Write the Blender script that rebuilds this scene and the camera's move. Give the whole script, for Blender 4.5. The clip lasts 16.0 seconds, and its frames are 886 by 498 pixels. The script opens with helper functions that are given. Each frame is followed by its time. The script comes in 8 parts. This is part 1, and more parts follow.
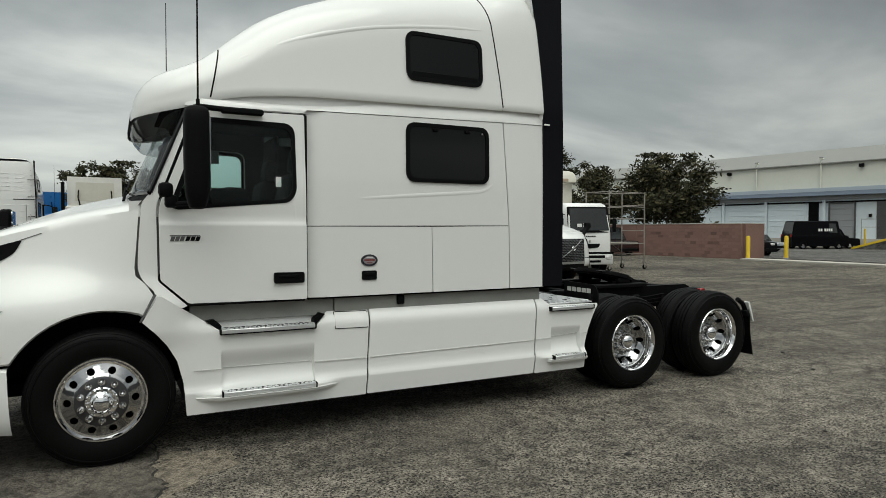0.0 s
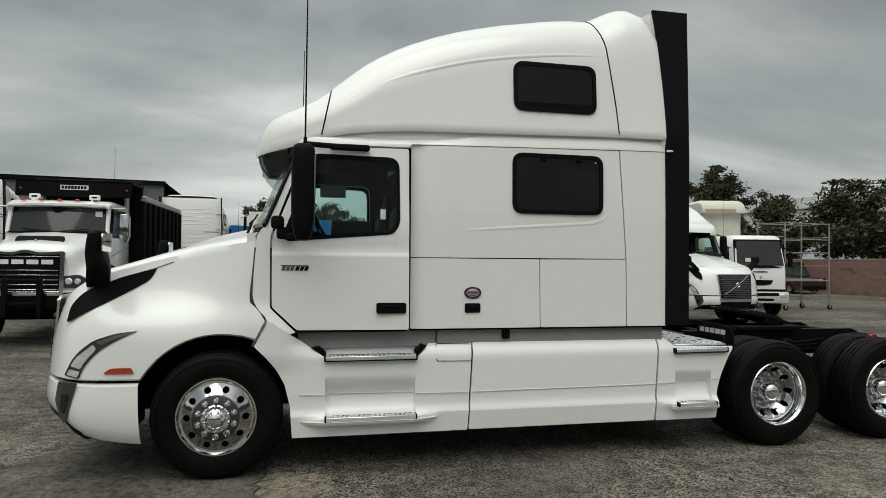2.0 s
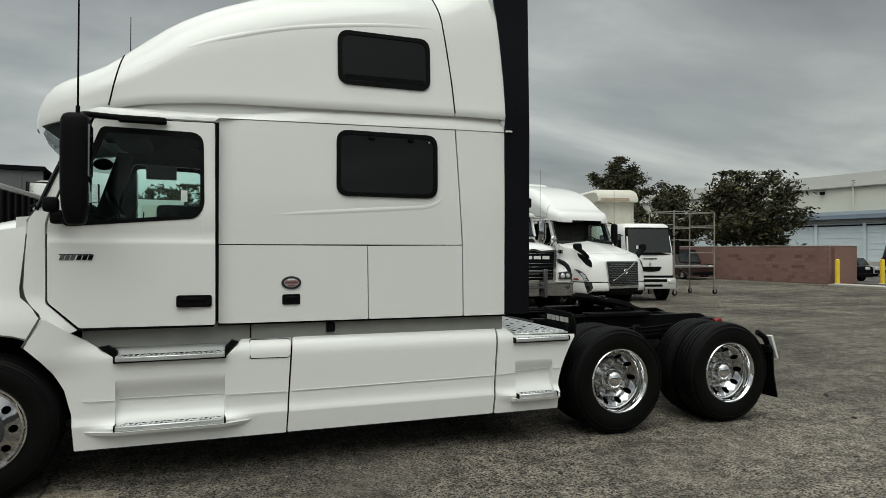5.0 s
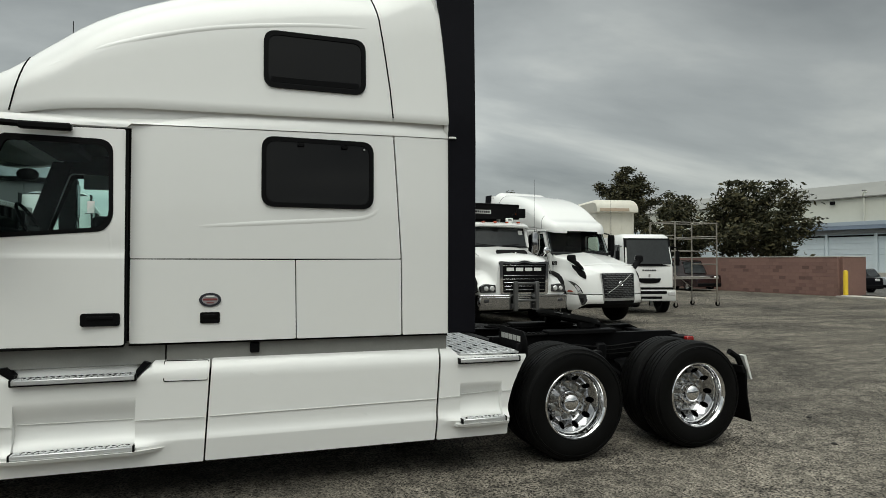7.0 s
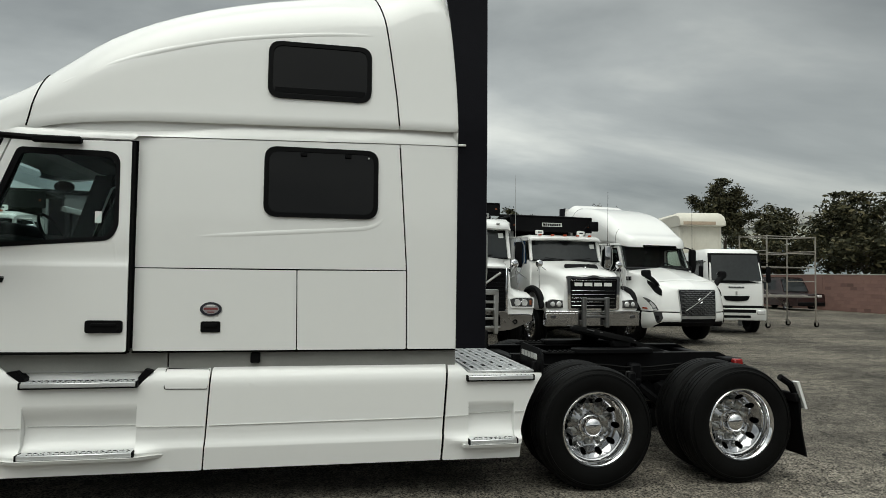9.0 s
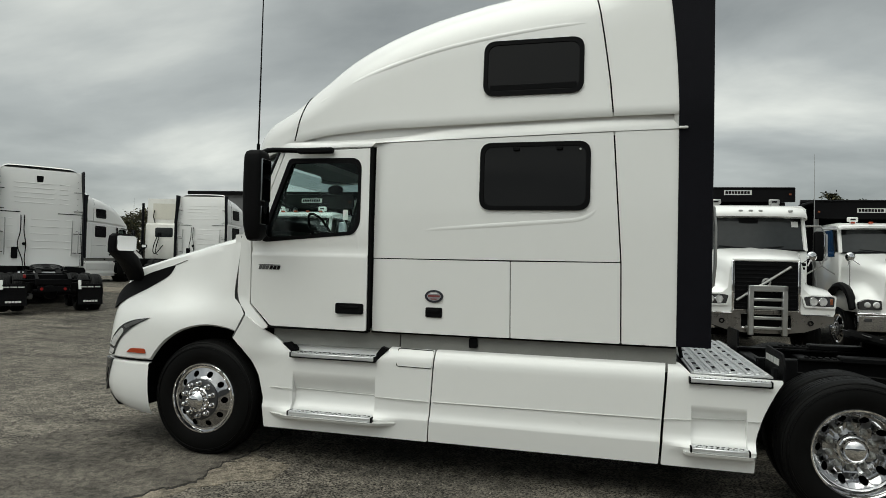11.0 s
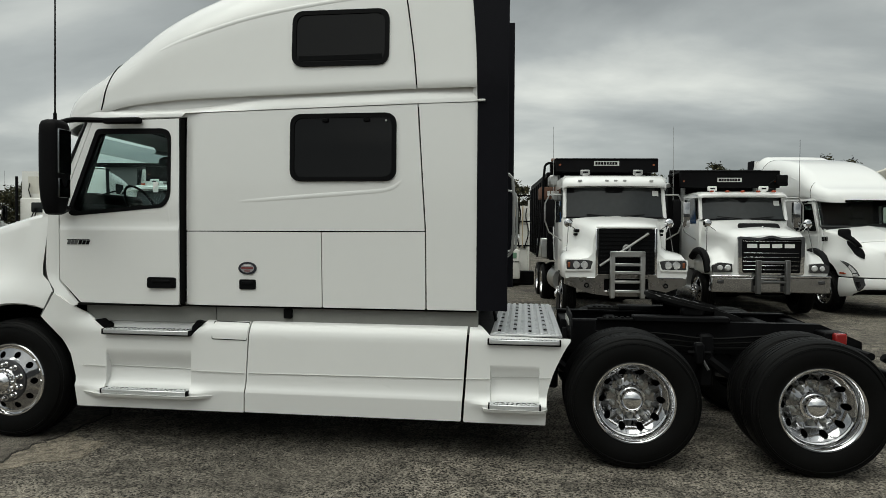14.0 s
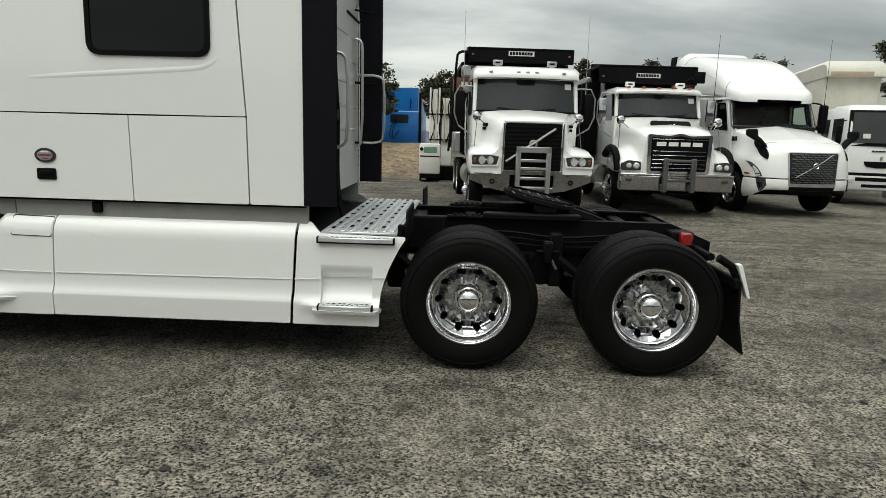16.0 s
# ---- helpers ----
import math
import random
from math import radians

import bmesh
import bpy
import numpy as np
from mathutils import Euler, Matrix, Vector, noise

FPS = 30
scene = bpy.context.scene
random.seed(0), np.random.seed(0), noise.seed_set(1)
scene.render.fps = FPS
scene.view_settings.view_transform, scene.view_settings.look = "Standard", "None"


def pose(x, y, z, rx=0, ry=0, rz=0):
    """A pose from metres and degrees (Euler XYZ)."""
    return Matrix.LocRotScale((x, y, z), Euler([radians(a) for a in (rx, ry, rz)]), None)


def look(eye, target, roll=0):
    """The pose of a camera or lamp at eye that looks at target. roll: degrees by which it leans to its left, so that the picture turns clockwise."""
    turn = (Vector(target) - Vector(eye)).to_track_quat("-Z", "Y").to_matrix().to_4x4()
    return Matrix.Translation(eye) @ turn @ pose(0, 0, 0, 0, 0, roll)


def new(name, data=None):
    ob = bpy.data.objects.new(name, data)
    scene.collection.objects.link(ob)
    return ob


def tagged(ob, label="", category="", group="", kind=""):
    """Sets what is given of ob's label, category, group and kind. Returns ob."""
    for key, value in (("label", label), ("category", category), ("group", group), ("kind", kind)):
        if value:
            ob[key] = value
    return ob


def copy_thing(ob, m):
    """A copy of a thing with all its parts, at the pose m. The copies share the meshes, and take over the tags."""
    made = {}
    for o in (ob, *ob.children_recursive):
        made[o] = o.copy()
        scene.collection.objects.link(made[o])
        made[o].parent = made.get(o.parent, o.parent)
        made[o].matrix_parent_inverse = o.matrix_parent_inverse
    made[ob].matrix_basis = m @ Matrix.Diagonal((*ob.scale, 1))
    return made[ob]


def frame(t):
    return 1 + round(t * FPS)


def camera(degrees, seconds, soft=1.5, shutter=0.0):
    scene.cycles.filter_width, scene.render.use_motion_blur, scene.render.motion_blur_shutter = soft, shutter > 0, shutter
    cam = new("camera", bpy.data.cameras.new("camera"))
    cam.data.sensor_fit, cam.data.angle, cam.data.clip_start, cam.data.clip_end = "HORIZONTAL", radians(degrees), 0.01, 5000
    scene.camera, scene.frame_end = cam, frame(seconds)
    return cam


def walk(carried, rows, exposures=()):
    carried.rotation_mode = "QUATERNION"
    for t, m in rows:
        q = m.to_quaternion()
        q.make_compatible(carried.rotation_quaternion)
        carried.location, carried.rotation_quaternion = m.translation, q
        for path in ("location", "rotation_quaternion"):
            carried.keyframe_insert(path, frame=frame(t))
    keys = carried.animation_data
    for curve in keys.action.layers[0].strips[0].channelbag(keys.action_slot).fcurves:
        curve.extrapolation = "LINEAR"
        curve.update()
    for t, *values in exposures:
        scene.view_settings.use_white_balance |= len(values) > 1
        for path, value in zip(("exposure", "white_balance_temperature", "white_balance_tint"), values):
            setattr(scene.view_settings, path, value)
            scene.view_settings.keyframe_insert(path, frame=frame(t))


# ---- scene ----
cam = camera(69.1, 16.0, soft=0.65)
PATH = [
    (0, (0.088, -5.334, 1.763), (1.0, -3.556, 1.703), -0.0),
    (0.5, (0.326, -5.421, 1.755), (1.108, -3.581, 1.706), 1.0),
    (1, (0.398, -5.458, 1.744), (1.12, -3.593, 1.754), 1.5),
    (1.5, (0.522, -5.416, 1.759), (1.167, -3.523, 1.783), 1.6),
    (2, (0.603, -5.401, 1.765), (1.046, -3.451, 1.803), 0.6),
    (2.5, (0.732, -5.37, 1.757), (0.919, -3.379, 1.778), 1.0),
    (3, (0.919, -5.371, 1.762), (1.026, -3.374, 1.748), 1.6),
    (3.5, (1.033, -5.412, 1.758), (1.3, -3.43, 1.736), 1.3),
    (4, (1.154, -5.354, 1.751), (1.678, -3.424, 1.741), 1.1),
    (4.5, (1.281, -5.292, 1.756), (1.935, -3.402, 1.752), 0.5),
    (4.7, (1.361, -5.255, 1.744), (2.045, -3.376, 1.746), 0.2),
    (6.8, (2.141, -5.078, 1.777), (2.8, -3.19, 1.81), 0.4),
    (7, (2.183, -5.06, 1.78), (2.835, -3.17, 1.82), 0.2),
    (7.5, (2.32, -4.98, 1.795), (2.97, -3.089, 1.84), 0.1),
    (8, (2.507, -4.982, 1.79), (3.066, -3.063, 1.868), 1.0),
    (8.5, (2.717, -5.068, 1.791), (3.154, -3.117, 1.863), 1.4),
    (9, (2.883, -5.036, 1.768), (3.266, -3.075, 1.85), 0.8),
    (9.5, (3.045, -4.978, 1.784), (3.278, -2.994, 1.884), 0.9),
    (10, (3.125, -5.015, 1.768), (3.109, -3.017, 1.856), 0.9),
    (10.2, (3.227, -4.977, 1.769), (3.085, -2.984, 1.848), 1.1),
    (12.3, (3.85, -5.221, 1.763), (3.165, -3.342, 1.76), 0.8),
    (12.5, (3.94, -5.199, 1.756), (3.259, -3.318, 1.746), 0.8),
    (13, (4.102, -5.182, 1.77), (3.542, -3.262, 1.757), 1.4),
    (13.5, (4.207, -5.111, 1.764), (3.809, -3.151, 1.753), 0.6),
    (14, (4.363, -4.987, 1.769), (4.111, -3.003, 1.728), 0.4),
    (14.5, (4.547, -4.848, 1.758), (4.395, -2.854, 1.7), 0.3),
    (15, (4.865, -4.804, 1.748), (4.732, -2.815, 1.589), 1.1),
    (15.5, (5.002, -4.641, 1.723), (4.931, -2.661, 1.449), 1.6),
    (16, (5.156, -4.528, 1.743), (5.088, -2.562, 1.382), 1.6),
]
walk(cam, [(t, look(eye, target, roll)) for t, eye, target, roll in PATH], [(0.0, -0.05, 6600, 1.0), (4.5, -0.05, 6600, 1.0), (7.5, 0.02, 6600, 1.0), (10.0, 0.0, 6600, 1.0), (13.0, -0.06, 6600, 1.0), (14.4, -0.1, 6600, 1.0), (15.0, -0.06, 6600, 1.0), (16.0, 0.2, 6650, 1.0)])

# ---- light ----
world = bpy.data.worlds.new("overcast_sky")
scene.world = world
world.use_nodes = True
wn, wl = world.node_tree.nodes, world.node_tree.links
wn.clear()


def wnode(kind, **vals):
    n = wn.new(kind)
    for k, v in vals.items():
        n.inputs[k].default_value = v
    return n


SUN_EL, SUN_AZ = 61.0, 206.0          # height of the veiled sun and its bearing, degrees from +y over +x
out = wn.new("ShaderNodeOutputWorld")
bg = wnode("ShaderNodeBackground", Strength=0.1)
sky = wn.new("ShaderNodeTexSky")
sky.sky_type, sky.sun_disc = "NISHITA", False
sky.sun_elevation, sky.sun_rotation = radians(SUN_EL), radians(SUN_AZ)
coord = wn.new("ShaderNodeTexCoord")
sep = wn.new("ShaderNodeSeparateXYZ")
wl.new(coord.outputs["Generated"], sep.inputs[0])
up = wn.new("ShaderNodeMath")
up.operation = "MAXIMUM"
wl.new(sep.outputs["Z"], up.inputs[0])
up.inputs[1].default_value = 0.0
lift = wn.new("ShaderNodeMath")
lift.operation = "ADD"
wl.new(up.outputs[0], lift.inputs[0])
lift.inputs[1].default_value = 0.24
flat = []
for axis in "XY":
    d = wn.new("ShaderNodeMath")
    d.operation = "DIVIDE"
    wl.new(sep.outputs[axis], d.inputs[0])
    wl.new(lift.outputs[0], d.inputs[1])
    flat.append(d)
plane = wn.new("ShaderNodeCombineXYZ")
wl.new(flat[0].outputs[0], plane.inputs[0])
wl.new(flat[1].outputs[0], plane.inputs[1])
turn = wn.new("ShaderNodeMapping")
turn.inputs["Rotation"].default_value = (0, 0, radians(-24))
turn.inputs["Scale"].default_value = (0.6, 0.95, 1)
turn.inputs["Location"].default_value = (3.1, 0.7, 0)
wl.new(plane.outputs[0], turn.inputs[0])
puff = wnode("ShaderNodeTexNoise", Scale=1.15, Detail=7.0, Roughness=0.52, Distortion=0.25)
wl.new(turn.outputs[0], puff.inputs["Vector"])
tone = wn.new("ShaderNodeValToRGB")
els = tone.color_ramp.elements
els[0].position, els[0].color = 0.32, (2.35, 2.42, 2.52, 1)
els[1].position, els[1].color = 0.68, (7.4, 7.3, 7.15, 1)
mid = els.new(0.5)
mid.color = (4.12, 4.18, 4.28, 1)
wl.new(puff.outputs["Fac"], tone.inputs[0])
veil = wn.new("ShaderNodeMix")
veil.data_type = "RGBA"
veil.inputs["Factor"].default_value = 0.90
wl.new(sky.outputs[0], veil.inputs["A"])
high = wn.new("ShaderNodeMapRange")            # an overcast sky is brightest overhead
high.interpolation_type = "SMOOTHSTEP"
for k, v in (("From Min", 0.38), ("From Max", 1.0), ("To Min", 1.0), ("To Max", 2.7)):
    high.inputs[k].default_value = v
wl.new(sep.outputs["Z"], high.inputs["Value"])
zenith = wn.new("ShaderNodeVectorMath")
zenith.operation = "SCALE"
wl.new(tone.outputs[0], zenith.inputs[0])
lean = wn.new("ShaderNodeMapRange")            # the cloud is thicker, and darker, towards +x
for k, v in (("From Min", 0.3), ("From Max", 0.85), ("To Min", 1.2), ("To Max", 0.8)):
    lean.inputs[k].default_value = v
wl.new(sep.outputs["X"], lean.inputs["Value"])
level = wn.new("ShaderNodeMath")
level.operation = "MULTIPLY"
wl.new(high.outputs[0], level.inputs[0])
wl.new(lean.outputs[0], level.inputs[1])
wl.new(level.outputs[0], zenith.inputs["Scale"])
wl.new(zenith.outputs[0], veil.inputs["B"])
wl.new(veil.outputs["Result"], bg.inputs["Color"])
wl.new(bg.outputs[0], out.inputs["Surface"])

sun_data = bpy.data.lights.new("sun", "SUN")
sun_data.energy, sun_data.angle, sun_data.color = 1.4, radians(52), (1.0, 0.98, 0.94)
sun = new("sun", sun_data)
az, el = radians(SUN_AZ), radians(SUN_EL)
sun.matrix_world = look((math.sin(az) * math.cos(el) * 50, math.cos(az) * math.cos(el) * 50, math.sin(el) * 50), (0, 0, 0))

# ---- materials ----


def material(name, colour, rough=0.5, metal=0.0, vary=0.06, scale=3.0, bump=0.0, bump_scale=60.0, coat=0.0, dirt=0.0, dirt_colour=(0.2, 0.17, 0.13), rough_vary=0.08, spec=0.5):
    """A surface with two scales of variation in tone and gloss, and fine relief."""
    m = bpy.data.materials.new(name)
    m.use_nodes = True
    n, l = m.node_tree.nodes, m.node_tree.links
    b = n["Principled BSDF"]
    b.inputs["Metallic"].default_value = metal
    b.inputs["Specular IOR Level"].default_value = spec
    b.inputs["Coat Weight"].default_value = coat
    b.inputs["Coat Roughness"].default_value = 0.06
    tc = n.new("ShaderNodeTexCoord")
    big = n.new("ShaderNodeTexNoise")
    big.inputs["Scale"].default_value, big.inputs["Detail"].default_value = scale, 5
    l.new(tc.outputs["Object"], big.inputs["Vector"])
    fine = n.new("ShaderNodeTexNoise")
    fine.inputs["Scale"].default_value, fine.inputs["Detail"].default_value = scale * 14, 3
    l.new(tc.outputs["Object"], fine.inputs["Vector"])
    both = n.new("ShaderNodeMath")
    both.operation = "MULTIPLY_ADD"
    l.new(fine.outputs["Fac"], both.inputs[0])
    both.inputs[1].default_value = 0.45
    l.new(big.outputs["Fac"], both.inputs[2])
    ramp = n.new("ShaderNodeValToRGB")
    e = ramp.color_ramp.elements
    e[0].position, e[0].color = 0.4, (*[c * (1 - vary) for c in colour], 1)
    e[1].position, e[1].color = 1.05, (*[min(1, c * (1 + vary)) for c in colour], 1)
    l.new(both.outputs[0], ramp.inputs[0])
    col = ramp.outputs[0]
    if dirt:
        spot = n.new("ShaderNodeTexNoise")
        spot.inputs["Scale"].default_value, spot.inputs["Detail"].default_value = scale * 0.7, 8
        spot.inputs["Roughness"].default_value = 0.7
        l.new(tc.outputs["Object"], spot.inputs["Vector"])
        r = n.new("ShaderNodeValToRGB")
        r.color_ramp.elements[0].position, r.color_ramp.elements[0].color = 0.5, (0, 0, 0, 1)
        r.color_ramp.elements[1].position, r.color_ramp.elements[1].color = 0.75, (dirt, dirt, dirt, 1)
        l.new(spot.outputs["Fac"], r.inputs[0])
        mx = n.new("ShaderNodeMix")
        mx.data_type = "RGBA"
        l.new(r.outputs[0], mx.inputs["Factor"])
        l.new(col, mx.inputs["A"])
        mx.inputs["B"].default_value = (*dirt_colour, 1)
        col = mx.outputs["Result"]
    l.new(col, b.inputs["Base Color"])
    mr = n.new("ShaderNodeMapRange")
    mr.inputs["To Min"].default_value, mr.inputs["To Max"].default_value = max(0.02, rough - rough_vary), min(1, rough + rough_vary)
    l.new(big.outputs["Fac"], mr.inputs["Value"])
    l.new(mr.outputs[0], b.inputs["Roughness"])
    if bump:
        bn = n.new("ShaderNodeTexNoise")
        bn.inputs["Scale"].default_value, bn.inputs["Detail"].default_value = bump_scale, 3
        l.new(tc.outputs["Object"], bn.inputs["Vector"])
        bp = n.new("ShaderNodeBump")
        bp.inputs["Strength"].default_value, bp.inputs["Distance"].default_value = bump, 0.01
        l.new(bn.outputs["Fac"], bp.inputs["Height"])
        l.new(bp.outputs[0], b.inputs["Normal"])
    return m


def glass(name, tint, gloss=0.05):
    """A thin pane: tinted, clear through, with a sharp reflection that grows at a slant."""
    m = bpy.data.materials.new(name)
    m.use_nodes = True
    n, l = m.node_tree.nodes, m.node_tree.links
    n.clear()
    o = n.new("ShaderNodeOutputMaterial")
    mix = n.new("ShaderNodeMixShader")
    tr = n.new("ShaderNodeBsdfTransparent")
    tr.inputs[0].default_value = (*tint, 1)
    gl = n.new("ShaderNodeBsdfGlossy")
    gl.inputs["Roughness"].default_value = gloss
    lw = n.new("ShaderNodeLayerWeight")
    steep = n.new("ShaderNodeMath")
    steep.operation = "POWER"
    l.new(lw.outputs["Facing"], steep.inputs[0])
    steep.inputs[1].default_value = 4.0
    amount = n.new("ShaderNodeMath")
    amount.operation = "MULTIPLY_ADD"
    l.new(steep.outputs[0], amount.inputs[0])
    amount.inputs[1].default_value, amount.inputs[2].default_value = 0.55, 0.010
    l.new(amount.outputs[0], mix.inputs[0])
    l.new(tr.outputs[0], mix.inputs[1])
    l.new(gl.outputs[0], mix.inputs[2])
    l.new(mix.outputs[0], o.inputs[0])
    return m


PAINT = material("white_truck_paint", (0.80, 0.80, 0.785), 0.34, vary=0.012, scale=0.8, coat=0.9, rough_vary=0.04, spec=0.35)
PAINT_OLD = material("weathered_white_paint", (0.74, 0.73, 0.69), 0.38, vary=0.05, scale=1.2, coat=0.25, dirt=0.35, dirt_colour=(0.42, 0.38, 0.31))
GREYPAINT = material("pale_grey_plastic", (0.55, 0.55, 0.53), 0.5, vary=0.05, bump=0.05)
BLACK = material("black_plastic", (0.0045, 0.0045, 0.005), 0.55, vary=0.2, bump=0.12, bump_scale=220, spec=0.06)
GLOSSBLACK = material("gloss_black", (0.008, 0.008, 0.009), 0.12, vary=0.2, rough_vary=0.04)
EXTENDER = material("dark_rubber_side_extender", (0.0055, 0.0055, 0.008), 0.6, vary=0.2, scale=1.5, bump=0.1, bump_scale=80, spec=0.08)
RUBBER = material("tyre_rubber", (0.004, 0.004, 0.004), 0.5, vary=0.25, scale=4, bump=0.2, bump_scale=120, dirt=0.2, dirt_colour=(0.009, 0.0085, 0.008), spec=0.08)
CHROME = material("polished_aluminium", (0.46, 0.46, 0.47), 0.07, 1.0, vary=0.03, scale=5, rough_vary=0.04)
# Darker copy of the polished aluminium: the dish's dark reflections put into its colour.
SHADECHROME = material("darkened_aluminium_disc", (0.40, 0.40, 0.41), 0.07, 1.0, vary=0.05, scale=6, rough_vary=0.04)
BRIGHT = material("bright_chrome", (0.78, 0.78, 0.79), 0.04, 1.0, vary=0.02, rough_vary=0.02)
TREAD = material("tread_plate_aluminium", (0.66, 0.67, 0.68), 0.4, 0.7, vary=0.1, scale=9, bump=0.15, dirt=0.25, dirt_colour=(0.4, 0.4, 0.39))
# Brown-grey base stands in for the asphalt mirrored in a polished bumper.
TONEDSTEEL = material("reflection_toned_steel", (0.27, 0.255, 0.24), 0.28, 0.9, vary=0.12, scale=4, dirt=0.3, dirt_colour=(0.16, 0.14, 0.12))
STEEL = material("satin_steel", (0.46, 0.46, 0.45), 0.36, 0.9, vary=0.1, scale=5, dirt=0.25)
FRAME = material("black_chassis_paint", (0.004, 0.004, 0.0045), 0.5, vary=0.3, scale=6, bump=0.15, dirt=0.2, dirt_colour=(0.009, 0.008, 0.0075), spec=0.07)
GREASE = material("greasy_black_steel", (0.006, 0.006, 0.0062), 0.75, 0.0, vary=0.3, scale=8, bump=0.3, bump_scale=40, spec=0.1)
AMBER = material("red_amber_lens", (0.36, 0.05, 0.016), 0.2, vary=0.1, scale=20)
AMBERDULL = material("smoked_amber_lens", (0.2, 0.06, 0.025), 0.25, vary=0.15, scale=20)
REDLENS = material("red_lens", (0.24, 0.014, 0.014), 0.2, vary=0.1, scale=20)
INTERIOR = material("dark_grey_cab_trim", (0.009, 0.0095, 0.01), 0.7, vary=0.15, bump=0.2, spec=0.12)
INTERIORPALE = material("pale_grey_cab_trim", (0.3, 0.3, 0.29), 0.7, vary=0.1, bump=0.1)
PAPER = material("white_label", (0.75, 0.75, 0.73), 0.6, vary=0.05)
LAMPCLEAR = material("headlamp_lens", (0.8, 0.81, 0.82), 0.08, 0.5, vary=0.25, scale=25)
LAMPDARK = material("smoked_lamp_lens", (0.05, 0.05, 0.052), 0.1, 0.2, vary=0.3, scale=14)
CABGLASS = glass("tinted_cab_glass", (0.85, 0.945, 0.925), 0.02)
VISORGLASS = glass("smoked_visor", (0.55, 0.58, 0.59), 0.03)
SCREENGLASS = glass("windscreen_glass", (0.88, 0.93, 0.92), 0.02)
SLEEPERGLASS = material("black_privacy_glass", (0.006, 0.006, 0.0065), 0.07, vary=0.1, rough_vary=0.03, spec=0.2)
BADGERED = material("badge_red", (0.2, 0.05, 0.05), 0.4)
BADGEDARK = material("badge_dark", (0.025, 0.026, 0.035), 0.3)
# Grey lowered to hold the shade of the recessed sill.
SILLGREY = material("shaded_sill_grey", (0.25, 0.25, 0.235), 0.6, vary=0.12, scale=6, bump=0.06)
BADGEGREY = material("badge_grey", (0.35, 0.34, 0.36), 0.35, 0.3)
MIRRORGLASS = material("dark_mirror_glass", (0.16, 0.17, 0.175), 0.04, 1.0, vary=0.05, rough_vary=0.02)
DARKCHROME = material("dull_dark_aluminium", (0.085, 0.085, 0.09), 0.42, 0.8, vary=0.06, scale=8)
GUNMETAL = material("dark_grey_steel", (0.13, 0.13, 0.13), 0.35, 0.6, vary=0.15, scale=4, dirt=0.3, dirt_colour=(0.06, 0.05, 0.04))
SEAMGREY = material("grey_rubber_seal", (0.16, 0.16, 0.155), 0.7, vary=0.1)
SEAMDARK = material("dark_seam", (0.004, 0.004, 0.004), 0.9, spec=0.1)

# ---- building blocks ----


def joined(*bms):
    """One bmesh out of several."""
    whole = bmesh.new()
    for b in bms:
        me = bpy.data.meshes.new("piece")
        b.to_mesh(me)
        b.free()
        whole.from_mesh(me)
        bpy.data.meshes.remove(me)
    return whole


def moved(bm, m):
    bm.transform(m)
    return bm


def mesh_of(name, bm, mat, angle=38):
    bmesh.ops.recalc_face_normals(bm, faces=bm.faces)
    me = bpy.data.meshes.new(name)
    bm.to_mesh(me)
    bm.free()
    me.materials.append(mat)
    me.shade_smooth()
    me.set_sharp_from_angle(angle=radians(angle))
    return me


def part(name, bm, mat, parent=None, label="", angle=38):
    """Links a bmesh as one mesh object under a thing or a part."""
    ob = new(name, bm if isinstance(bm, bpy.types.Mesh) else mesh_of(name, bm, mat, angle))
    ob.parent = parent
    return tagged(ob, label)


def split(name, bms, mat, parent, label=""):
    """Pieces that could be picked apart: one part each."""
    return [part(name, b, mat, parent, label) for b in bms]


def thing(name, label, category, at=(0, 0, 0), turn_z=0.0, group="", kind=""):
    ob = new(name)
    ob.empty_display_size = 0.3
    ob.matrix_basis = pose(*at, 0, 0, turn_z)
    return tagged(ob, label, category, group, kind)


def box(x0, x1, y0, y1, z0, z1, r=0.008, seg=1):
    bm = bmesh.new()
    bmesh.ops.create_cube(bm, size=1)
    for v in bm.verts:
        v.co = Vector((x0 + (v.co.x + 0.5) * (x1 - x0), y0 + (v.co.y + 0.5) * (y1 - y0), z0 + (v.co.z + 0.5) * (z1 - z0)))
    r = min(r, 0.45 * min(abs(x1 - x0), abs(y1 - y0), abs(z1 - z0)))
    if r > 0:
        bmesh.ops.bevel(bm, geom=bm.edges[:], offset=r, segments=seg, affect="EDGES", profile=0.5)
    return bm


def rod(p, q, r, seg=12, r2=None):
    bm = bmesh.new()
    p, q = Vector(p), Vector(q)
    bmesh.ops.create_cone(bm, cap_ends=True, segments=seg, radius1=r, radius2=r if r2 is None else r2, depth=(q - p).length)
    bm.transform(Matrix.Translation((p + q) / 2) @ (q - p).to_track_quat("Z", "Y").to_matrix().to_4x4())
    return bm


def loft(rings, closed=True, caps=True):
    bm = bmesh.new()
    vs = [[bm.verts.new(p) for p in ring] for ring in rings]
    for a, b in zip(vs, vs[1:]):
        n = len(a)
        for i in range(n if closed else n - 1):
            j = (i + 1) % n
            try:
                bm.faces.new((a[i], a[j], b[j], b[i]))
            except ValueError:
                pass
    if caps and closed:
        for ring in (vs[0], vs[-1]):
            if len(ring) > 2:
                bm.faces.new(ring)
    return bm


